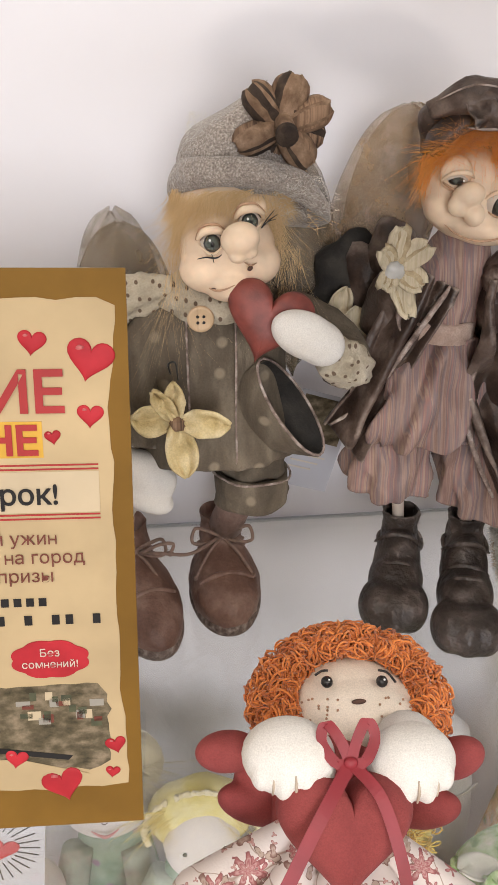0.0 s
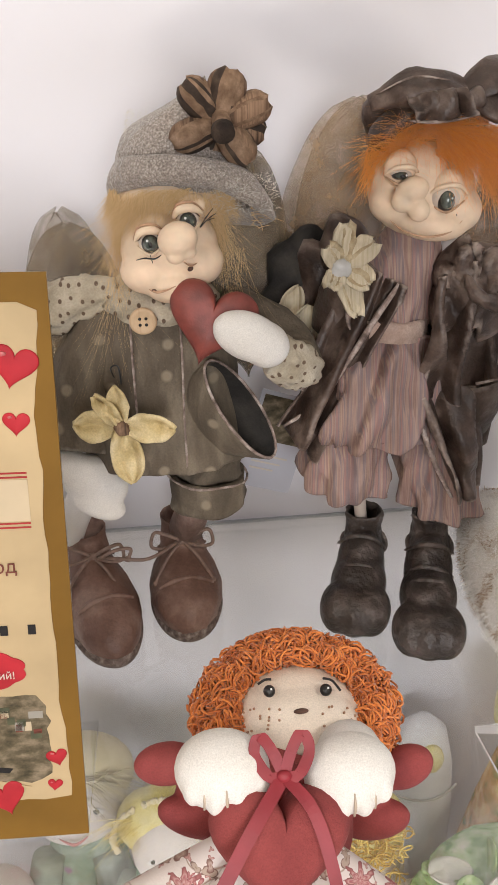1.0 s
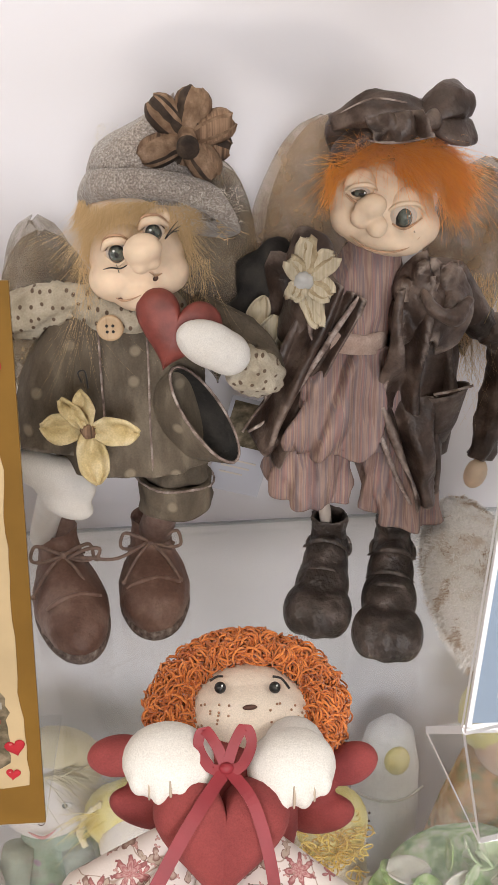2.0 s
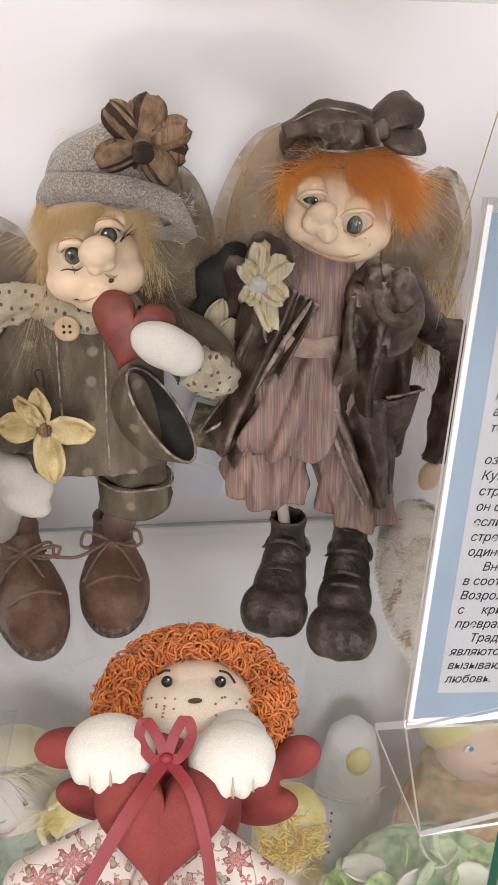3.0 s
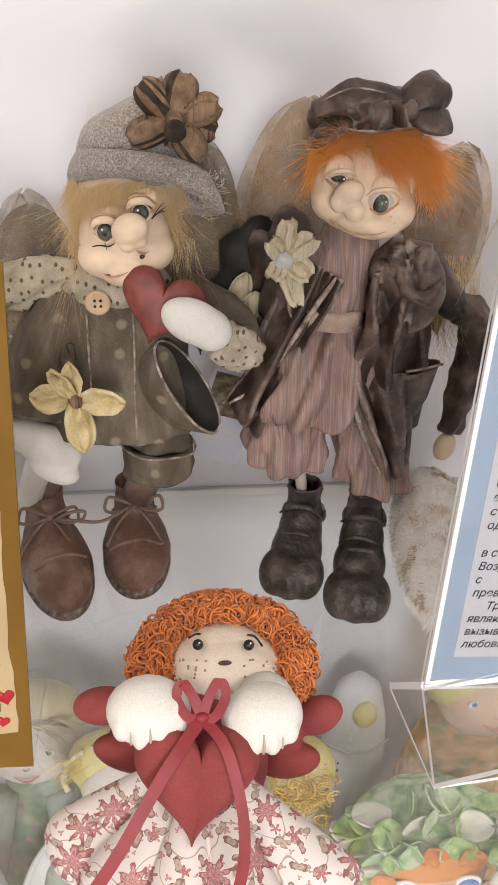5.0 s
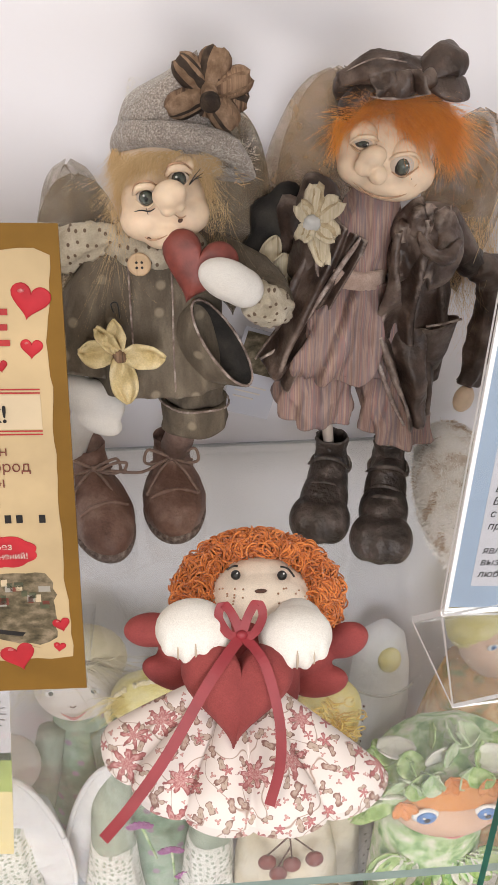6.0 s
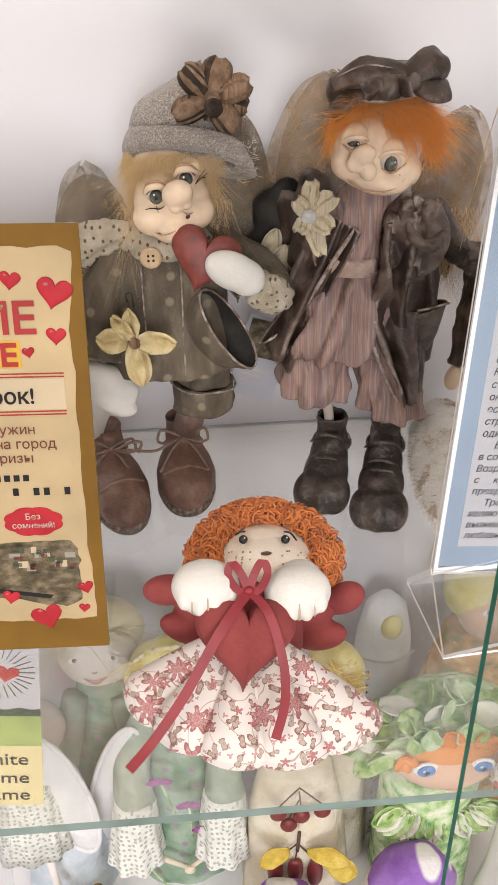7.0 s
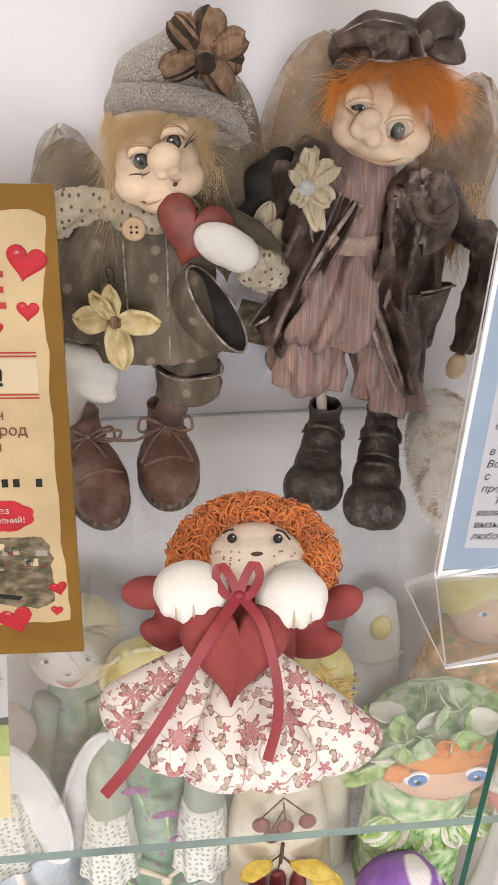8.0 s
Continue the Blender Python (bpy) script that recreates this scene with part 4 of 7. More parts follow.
    return b.done("doll", None, "cloth doll in a grey knitted hat holding a dusty red heart", "doll", "dolls on the glass shelf")


figure_in_knitted_hat()

# ---- the figure with orange hair ----


def quad(p00, p10, p01, p11, bulge=(0, 0, 0), wave=0.0, count=3, seed=0.0):
    """A draped four-cornered cloth."""
    a, b_, c, d, g = (Vector(p) for p in (p00, p10, p01, p11, bulge))

    def f(u, v):
        p = (a * (1 - u) + b_ * u) * (1 - v) + (c * (1 - u) + d * u) * v
        p += g * math.sin(math.pi * u) * math.sin(math.pi * (0.15 + 0.7 * v))
        p += Vector((0, -1, 0)) * wave * (0.3 + v) * math.sin(count * math.pi * u + seed + v)
        q = Vector((u * 2.6 + seed, v * 1.3, seed))
        return p + Vector((0.3, -1, 0.2)) * wave * 2.0 * (0.5 - 1.5 * abs(noise.noise(q)) + 0.15 * noise.noise(q * 2.6))
    return f


def figure_with_orange_hair():
    b = Build()
    b.clay([((0.185, 0.555, 1.285), (0.0305, 0.022, 0.0260), (0, 14, 0)), ((0.189, 0.547, 1.269), (0.0215, 0.016, 0.0105), (0, 8, 0)), ((0.205, 0.549, 1.2745), (0.0125, 0.014, 0.0125), (0, 10, 0)), ((0.168, 0.548, 1.280), (0.0135, 0.014, 0.0120), (0, 10, 0))], "skin", 0.0013, 7)
    b.clay([((0.1728, 0.529, 1.2895), (0.0088, 0.0090, 0.0065), (0, -15, 0)), ((0.1762, 0.5265, 1.2795), (0.0058, 0.006, 0.0062), (0, 0, 0)), ((0.1675, 0.528, 1.2840), (0.0058, 0.006, 0.0058), (0, 0, 0))], "skin", 0.0009, 4)
    # wide eye under a heavy domed lid, and the half-shut one
    for x, z, r, half in ((0.1935, 1.2865, 0.0112, 1.0), (0.1685, 1.2990, 0.0088, 0.5)):
        b.blob((x, 0.5390, z), (r, r * 0.75, r * 1.08), "skin", (0, 12, 0))
        b.blob((x - 0.0010, 0.5368, z - r * 0.20), (r * 0.78, r * 0.70, r * 0.72 * half), "eye_white", (0, 12, 0))
        b.blob((x - 0.0014, 0.5345, z - r * 0.30), (r * 0.50, r * 0.62, r * 0.58 * half), "black")
        b.blob((x - 0.0014, 0.5340, z - r * 0.30), (r * 0.44, r * 0.64, r * 0.52 * half), "iris")
        b.blob((x - 0.0012, 0.5283, z - r * 0.30), (r * 0.20, r * 0.12, r * 0.24 * half), "black", div=2)
        b.blob((x + 0.0002, 0.5270, z - r * 0.30 + 0.0014 * half), (0.0006,) * 3, "glint", div=1)
        b.tube([(x - r, 0.5365, z - 0.003), (x - r * 0.5, 0.5308, z + r * 0.28 * half), (x + r * 0.4, 0.5300, z + r * 0.34 * half), (x + r * 1.0, 0.5360, z - 0.002)], [0.0006, 0.0013, 0.0013, 0.0006], "skin", 8)
        b.tube([(x - r * 0.9, 0.5368, z - r * 0.45), (x - 0.001, 0.5312, z - r * 0.86), (x + r * 0.9, 0.5362, z - r * 0.45)], [0.0004, 0.0009, 0.0004], "crease_shade", 8)
    # smile and dimple
    b.tube([(0.1640, 0.5390, 1.2725), (0.1720, 0.5335, 1.2668), (0.1840, 0.5318, 1.2640), (0.1960, 0.5330, 1.2660), (0.2035, 0.5360, 1.2715)], [0.0002, 0.0006, 0.0007, 0.0005, 0.0002], "crease_shade", 6)
    for dx in (-0.0012, 0.0, 0.0014):
        b.tube([(0.1995, 0.5360, 1.2745), (0.2005 + dx, 0.5358, 1.2705)], 0.00022, "black", 5)

    def crown(r):
        q = r.random()
        return (0.160 + 0.058 * q, 0.546 + 0.006 * r.uniform(-1, 1), 1.316 - 0.012 * (2 * q - 1) ** 2 + r.uniform(-0.004, 0.004)), (-0.75 + 1.9 * q, -0.6, 0.55 - 0.6 * q)
    b.hairs(crown, 2000, 0.020, "hair_orange", 0.00013, 0.40, 0.50, 11, 5)
    # thick tuft brushed over the temple
    b.hairs(lambda r: ((0.205 + r.uniform(-0.018, 0.014), 0.541, 1.312 + r.uniform(-0.008, 0.006)), (0.75, -0.45, -0.45)), 1300, 0.022, "hair_orange", 0.00013, 0.45, 0.36, 12, 6)
    b.hairs(lambda r: ((0.221 + r.uniform(-0.006, 0.006), 0.546, 1.298 + r.uniform(-0.010, 0.008)), (0.4, -0.4, -0.8)), 420, 0.017, "hair_orange", 0.00013, 0.35, 0.34, 13, 5)
    b.hairs(lambda r: ((0.157 + r.uniform(-0.004, 0.005), 0.552, 1.303 + r.uniform(-0.008, 0.006)), (-0.35, -0.2, -0.9)), 260, 0.014, "hair_orange", 0.00011, 0.3, 0.2, 14, 4)
    # stray wisps
    b.hairs(lambda r: ((0.225, 0.55, 1.306), (1, -0.2, -0.3)), 60, 0.034, "hair_orange", 0.00010, 0.5, 0.5, 15, 8)
    b.hairs(lambda r: ((0.190 + r.uniform(-0.025, 0.025), 0.545, 1.318), (r.uniform(-0.6, 0.9), -0.5, 0.8)), 420, 0.022, "hair_orange", 0.00011, 0.5, 0.5, 17, 6)
    # flat cap, its side loop and the bow
    b.loft([ring((0.190, 0.572, 1.308), 0.031, 0.020, (0, -6, 0)), ring((0.189, 0.570, 1.322), 0.034, 0.024, (0, -6, 0)), ring((0.188, 0.567, 1.331), 0.032, 0.024, (0, -6, 0)), ring((0.187, 0.566, 1.337), 0.023, 0.019, (0, -6, 0)), ring((0.188, 0.566, 1.339), 0.008, 0.007, (0, -6, 0))], "coat_brown", 64, folds=(5, 0.03, 0.08, 0.3), sub=4, rumple=0.003, freq=(40, 40, 60))
    for path, rad, flat in (([(0.206, 0.541, 1.331), (0.192, 0.541, 1.336), (0.172, 0.544, 1.337), (0.154, 0.550, 1.329)], [0.004, 0.0085, 0.0095, 0.0045], 0.55),
                            ([(0.200, 0.541, 1.332), (0.208, 0.541, 1.338), (0.216, 0.543, 1.342), (0.223, 0.548, 1.341)], [0.004, 0.0085, 0.0125, 0.0105], 0.5),
                            ([(0.206, 0.538, 1.330), (0.217, 0.537, 1.327), (0.228, 0.543, 1.324)], [0.004, 0.009, 0.0075], 0.5),
                            ([(0.178, 0.545, 1.326), (0.165, 0.547, 1.320), (0.157, 0.552, 1.309)], [0.004, 0.0078, 0.0055], 0.5)):
        b.tube(path, rad, "coat_brown", 48, flat, folds=(4, 0.08, 0.08, 0.6), rumple=0.0026, freq=(45, 45, 60))
    # creased front flap
    b.patch(quad((0.169, 0.537, 1.334), (0.197, 0.533, 1.337), (0.172, 0.532, 1.322), (0.202, 0.530, 1.324), (0, -0.004, 0), 0.0030, 4, 0.7), 30, 20, "coat_brown", 0.0014)
    b.tube([(0.170, 0.5335, 1.3225), (0.180, 0.5290, 1.3218), (0.192, 0.5285, 1.3226), (0.202, 0.5295, 1.3240)], [0.0004, 0.0009, 0.0008, 0.0004], "worn_edge", 6)
    b.tube([(0.156, 0.5455, 1.3345), (0.172, 0.5365, 1.3425), (0.190, 0.5350, 1.3405)], [0.0003, 0.0006, 0.0004], "worn_edge", 6)
    b.blob((0.203, 0.534, 1.331), (0.0065, 0.006, 0.006), "coat_brown", (0, 20, 0), 0.002, 150)
    # shirt, belt, skirt and trouser legs
    b.loft([ring((0.183, 0.562, 1.266), 0.012, 0.010), ring((0.180, 0.560, 1.250), 0.018, 0.015), ring((0.175, 0.558, 1.225), 0.020, 0.018), ring((0.172, 0.556, 1.210), 0.018, 0.018)], "striped", 56, folds=(6, 0.04, 0.07, 0), sub=4, rumple=0.004)
    b.loft([ring((0.1715, 0.556, 1.2155), 0.0195, 0.0195, (0, 4, 0)), ring((0.1715, 0.556, 1.2145), 0.0222, 0.0225, (0, 4, 0)), ring((0.1715, 0.556, 1.2035), 0.0222, 0.0225, (0, 4, 0)), ring((0.1715, 0.556, 1.2025), 0.0195, 0.0195, (0, 4, 0))], "belt", 40, False, False)
    b.loft([ring((0.1715, 0.557, 1.205), 0.019, 0.018), ring((0.170, 0.556, 1.190), 0.026, 0.022), ring((0.166, 0.555, 1.165), 0.033, 0.026), ring((0.163, 0.555, 1.145), 0.033, 0.027), ring((0.163, 0.556, 1.137), 0.030, 0.024), ring((0.164, 0.558, 1.142), 0.022, 0.018)], "striped", 130, folds=(9, 0.08, 0.22, 0.6), sub=5, rumple=0.009, freq=(60, 60, 16))
    b.loft([ring((0.151, 0.566, 1.150), 0.022, 0.019), ring((0.149, 0.563, 1.128), 0.0235, 0.021), ring((0.149, 0.560, 1.108), 0.0245, 0.0215, (6, 3, 0)), ring((0.150, 0.560, 1.098), 0.0215, 0.018, (8, 5, 0)), ring((0.153, 0.562, 1.102), 0.012, 0.010)], "striped", 100, folds=(8, 0.05, 0.14, 0), sub=5, rumple=0.008, freq=(60, 60, 26))
    b.loft([ring((0.201, 0.566, 1.160), 0.020, 0.019), ring((0.205, 0.562, 1.130), 0.0205, 0.020), ring((0.209, 0.559, 1.102), 0.0225, 0.021, (6, 5, 0)), ring((0.211, 0.558, 1.084), 0.0235, 0.0215, (8, 8, 0)), ring((0.210, 0.562, 1.090), 0.012, 0.010)], "striped", 100, folds=(8, 0.05, 0.14, 1), sub=5, rumple=0.008, freq=(60, 60, 26))
    for p, q in (((0.158, 0.568, 1.110), (0.169, 0.590, 1.040)), ((0.209, 0.566, 1.095), (0.2145, 0.580, 1.035))):
        b.tube([p, q], 0.0042, "stick", 14)
    # boots
    for t0, sh in (((0.1545, 0.540), (0.1695, 0.589)), ((0.1965, 0.512), (0.2145, 0.579))):
        e = Vector((sh[0] - t0[0], sh[1] - t0[1], 0))
        yaw = math.degrees(math.atan2(-e.x, e.y))
        u, w = e.normalized(), Vector((e.y, -e.x, 0)).normalized()
        tc = Vector((t0[0], t0[1], 0))
        toe = [(tc + w * o - u * (0.006 - abs(o) * 0.25) + Vector((0, 0, SHELF + 0.0165)), (0.0135, 0.0205, 0.0165), (0, 0, yaw)) for o in (-0.0105, 0.0, 0.0105)]
        b.clay(toe + [(tc + e * 0.40 + Vector((0, 0, SHELF + 0.0205)), (0.0195, 0.028, 0.0205), (0, 0, yaw)), (tc + e * 0.72 + Vector((0, 0, SHELF + 0.026)), (0.0170, 0.020, 0.026), (0, 0, yaw)),
                      (tc + e * 0.92 + Vector((0, 0, SHELF + 0.027)), (0.0155, 0.017, 0.027), (0, 0, yaw))], "leather_dark", 0.0014, 22)
        # creases over the instep
        for f_, h_, o_ in ((0.30, 0.0405, 0.2), (0.46, 0.0420, -0.3), (0.66, 0.0520, 0.3)):
            b.tube([tc + e * (f_ + 0.10) - w * 0.0165 + Vector((0, 0, SHELF + h_ - 0.013)), tc + e * (f_ - 0.04 * o_) - w * 0.006 + Vector((0, 0, SHELF + h_ - 0.0025)), tc + e * f_ + w * 0.007 + Vector((0, 0, SHELF + h_ - 0.003)), tc + e * (f_ + 0.12) + w * 0.0165 + Vector((0, 0, SHELF + h_ - 0.014))], [0.0008, 0.0022, 0.0020, 0.0008], "leather_dark", 8)
        top = Vector((sh[0], sh[1], 0))
        b.loft([ring(top + Vector((0, -0.003, SHELF + 0.034)), 0.0150, 0.0150), ring(top + Vector((0, 0, SHELF + 0.044)), 0.0125, 0.0125), ring(top + Vector((0, 0, SHELF + 0.053)), 0.0120, 0.0120), ring(top + Vector((0, 0, SHELF + 0.060)), 0.0130, 0.0130), ring(top + Vector((0, 0, SHELF + 0.0595)), 0.0108, 0.0108), ring(top + Vector((0, 0, SHELF + 0.046)), 0.0095, 0.0095)], "leather_dark", 48, False, True, (7, 0.03, 0.03, 0), 3, 0.0016, (150, 150, 150))
        b.tube([top + Vector((0.0155 * math.cos(a), 0.0155 * math.sin(a) - 0.003, SHELF + 0.036 + 0.002 * math.sin(3 * a))) for a in [i * math.pi / 10 for i in range(21)]], 0.0018, "leather_dark", 6)
    # coat
    b.patch(quad((0.150, 0.566, 1.245), (0.172, 0.540, 1.236), (0.104, 0.556, 1.150), (0.128, 0.548, 1.126), (0, -0.006, 0), 0.007, 4, 1.0), 60, 60, "coat_brown", 0.0016)
    # inner side of the coat panel, its shade coloured in as near-black
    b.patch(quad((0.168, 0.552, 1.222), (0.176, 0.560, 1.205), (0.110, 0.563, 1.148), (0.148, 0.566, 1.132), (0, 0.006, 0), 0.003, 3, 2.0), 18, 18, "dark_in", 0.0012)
    b.patch(quad((0.190, 0.542, 1.240), (0.229, 0.560, 1.252), (0.184, 0.540, 1.165), (0.238, 0.556, 1.160), (0, -0.010, 0), 0.009, 4, 0.4), 64, 64, "coat_brown", 0.0016)
    b.patch(quad((0.184, 0.5395, 1.170), (0.240, 0.556, 1.172), (0.212, 0.536, 1.098), (0.234, 0.552, 1.110), (0, -0.012, 0), 0.009, 5, 1.4), 64, 64, "coat_brown", 0.0016)
    b.tube([(0.196, 0.538, 1.205), (0.188, 0.533, 1.180), (0.186, 0.532, 1.160), (0.196, 0.528, 1.130), (0.210, 0.530, 1.102)], [0.001, 0.0016, 0.0018, 0.0016, 0.001], "worn_edge", 8)
    b.tube([(0.171, 0.536, 1.238), (0.160, 0.5355, 1.222), (0.146, 0.541, 1.195), (0.129, 0.545, 1.166), (0.108, 0.552, 1.148)], [0.0014, 0.0018, 0.0018, 0.0016, 0.001], "worn_edge", 8)
    b.loft([ring((0.224, 0.566, 1.248), 0.015, 0.014), ring((0.219, 0.566, 1.210), 0.020, 0.018), ring((0.218, 0.566, 1.160), 0.024, 0.020), ring((0.220, 0.566, 1.125), 0.022, 0.018)], "coat_brown", 64, folds=(5, 0.03, 0.08, 0), sub=5, rumple=0.004, freq=(45, 45, 18))
    b.tube([(0.160, 0.562, 1.246), (0.150, 0.566, 1.225), (0.142, 0.572, 1.200)], [0.013, 0.016, 0.013], "coat_brown", 36, folds=(4, 0.05, 0.1, 0), rumple=0.003, freq=(50, 50, 30))
    # pocket standing open at the hem
    px, py = Vector((0.0115, 0.0, 0.003)), Vector((0.002, 0.008, 0.0))
    b.loft([((0.227, 0.548, 1.136), px * 0.7, py * 0.6), ((0.229, 0.546, 1.150), px * 0.95, py * 0.9), ((0.2305, 0.544, 1.170), px * 1.1, py * 1.15), ((0.231, 0.5435, 1.175), px * 1.16, py * 1.25), ((0.231, 0.544, 1.174), px * 1.05, py * 1.1), ((0.230, 0.547, 1.150), px * 0.8, py * 0.7)], "coat_brown", 32, folds=(3, 0.02, 0.04, 0))
    # near-black blob in the pocket mouth in place of the shade there
    b.blob((0.231, 0.546, 1.165), (0.010, 0.006, 0.004), "dark_in", div=2)
    # collar drape over the shoulder
    for k, (p, q, w) in enumerate((((0.222, 0.552, 1.250), (0.194, 0.529, 1.221), 0.030), ((0.231, 0.555, 1.247), (0.213, 0.525, 1.215), 0.032), ((0.212, 0.545, 1.256), (0.198, 0.535, 1.235), 0.022))):
        b.petal(p, q, w, (-0.2, -0.8, 0.6), "coat_brown", -0.30, 0.003, 0.010, 4 + k)
    b.tube([(0.206, 0.530, 1.243), (0.212, 0.524, 1.232), (0.224, 0.524, 1.228), (0.234, 0.532, 1.236)], [0.001, 0.004, 0.005, 0.002], "coat_brown", 16, rumple=0.002, freq=(90, 90, 90))
    b.tube([(0.2195, 0.5345, 1.176), (0.231, 0.5330, 1.1785), (0.2435, 0.5350, 1.1805)], 0.0009, "worn_edge", 6)
    # hanging arm
    b.tube([(0.232, 0.566, 1.240), (0.245, 0.563, 1.222), (0.251, 0.561, 1.214)], [0.012, 0.011, 0.010], "coat_brown", 20)
    b.tube([(0.2485, 0.562, 1.217), (0.2515, 0.561, 1.2135), (0.2545, 0.561, 1.210), (0.258, 0.561, 1.207)], [0.0085, 0.0105, 0.0098, 0.008], "leather_dark", 20, folds=(6, 0.05, 0.08, 0))
    b.tube([(0.256, 0.561, 1.209), (0.268, 0.563, 1.204), (0.276, 0.565, 1.190), (0.274, 0.565, 1.165), (0.268, 0.562, 1.138), (0.263, 0.560, 1.118)], [0.0085, 0.011, 0.012, 0.011, 0.009, 0.0075], "coat_brown", 36, folds=(5, 0.05, 0.09, 0), rumple=0.003, freq=(90, 90, 50))
    b.blob((0.262, 0.559, 1.106), (0.0075, 0.007, 0.011), "skin", (0, 15, 0))
    # cream flower at the lapel
    for k, (tx, tz, w) in enumerate(((0.1395, 1.2720, 0.0125), (0.1300, 1.2600, 0.0115), (0.1560, 1.2620, 0.0145), (0.1550, 1.2380, 0.0145), (0.1480, 1.2200, 0.0120), (0.1320, 1.2370, 0.0110))):
        base = Vector((0.1395, 0.5485, 1.2465))
        b.ribbed_petal(base, (tx, 0.538, tz), w, (0, -1, 0.25), ("petal_cream", "petal_cream", "petal_vein", "petal_cream"), 0.08, 7, -0.10, k * 1.3)
    b.blob((0.1393, 0.5425, 1.2460), (0.0058, 0.0025, 0.0058), "grey_pearl", lump=0.001, freq=300)
    for k, (tx, tz) in enumerate(((0.150, 1.216), (0.158, 1.220), (0.146, 1.209))):
        b.petal((0.150, 0.552, 1.230), (tx, 0.545, tz), 0.009, (0, -1, 0.2), "worn_edge", 0.1, 0.001, 0.004, k + 2)

    def wing(c, w, h, lean, mat, seed):
        def f(u, v):
            a, r = (u - 0.5) * 2, v
            e = math.sqrt(max(0.004, 1 - (2 * r - 1) ** 2))
            z = h * (r - 0.5) + 0.004 * noise.noise(Vector((u * 4, v * 5, seed))) * e
            x = w * a * e * (1 + 0.08 * noise.noise(Vector((v * 4, seed, 0)))) + lean * (r - 0.5)
            return Vector(c) + Vector((x, -0.016 * math.cos(a * 2) + 0.008 * noise.noise(Vector((u * 4 + v, v * 3 - u, seed + 3))), z))
        b.patch(f, 26, 26, mat, 0.0008)
    wing((0.152, 0.618, 1.258), 0.036, 0.140, 0.022, "tulle_brown", 1.0)
    wing((0.158, 0.626, 1.258), 0.032, 0.140, 0.024, "tulle_brown", 4.0)
    wing((0.262, 0.610, 1.240), 0.030, 0.125, 0.010, "tulle_brown", 2.0)
    wing((0.259, 0.618, 1.235), 0.028, 0.125, 0.010, "tulle_brown", 6.0)
    b.hairs(lambda r: ((0.262 + r.uniform(-0.022, 0.018), 0.590, 1.215 + r.uniform(-0.02, 0.02)), (0.05, -0.2, -1)), 420, 0.055, "hair_blond", 0.00013, 0.1, 0.22, 16, 6)
    # near-black and dark brown lumps in the gap behind the cream flower
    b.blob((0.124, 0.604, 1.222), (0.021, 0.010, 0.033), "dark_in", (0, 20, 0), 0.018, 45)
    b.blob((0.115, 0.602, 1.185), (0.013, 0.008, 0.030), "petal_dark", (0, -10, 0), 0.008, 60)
    b.blob((0.137, 0.598, 1.218), (0.020, 0.010, 0.032), "coat_brown", lump=0.010, freq=50)
    b.blob((0.150, 0.594, 1.245), (0.014, 0.010, 0.022), "coat_brown", lump=0.008, freq=50)
    for k, (p, q, w) in enumerate((((0.128, 0.582, 1.214), (0.119, 0.576, 1.180), 0.024), ((0.134, 0.580, 1.206), (0.134, 0.572, 1.178), 0.018), ((0.122, 0.588, 1.225), (0.112, 0.585, 1.200), 0.016))):
        b.petal(p, q, w, (0, -1, 0.2), "petal_cream", 0.2, 0.001, 0.005, k + 9)
    return b.done("doll", None, "orange-haired cloth doll in a brown cap and coat", "doll", "dolls on the glass shelf")


figure_with_orange_hair()

# ---- the rag figure with yarn curls ----


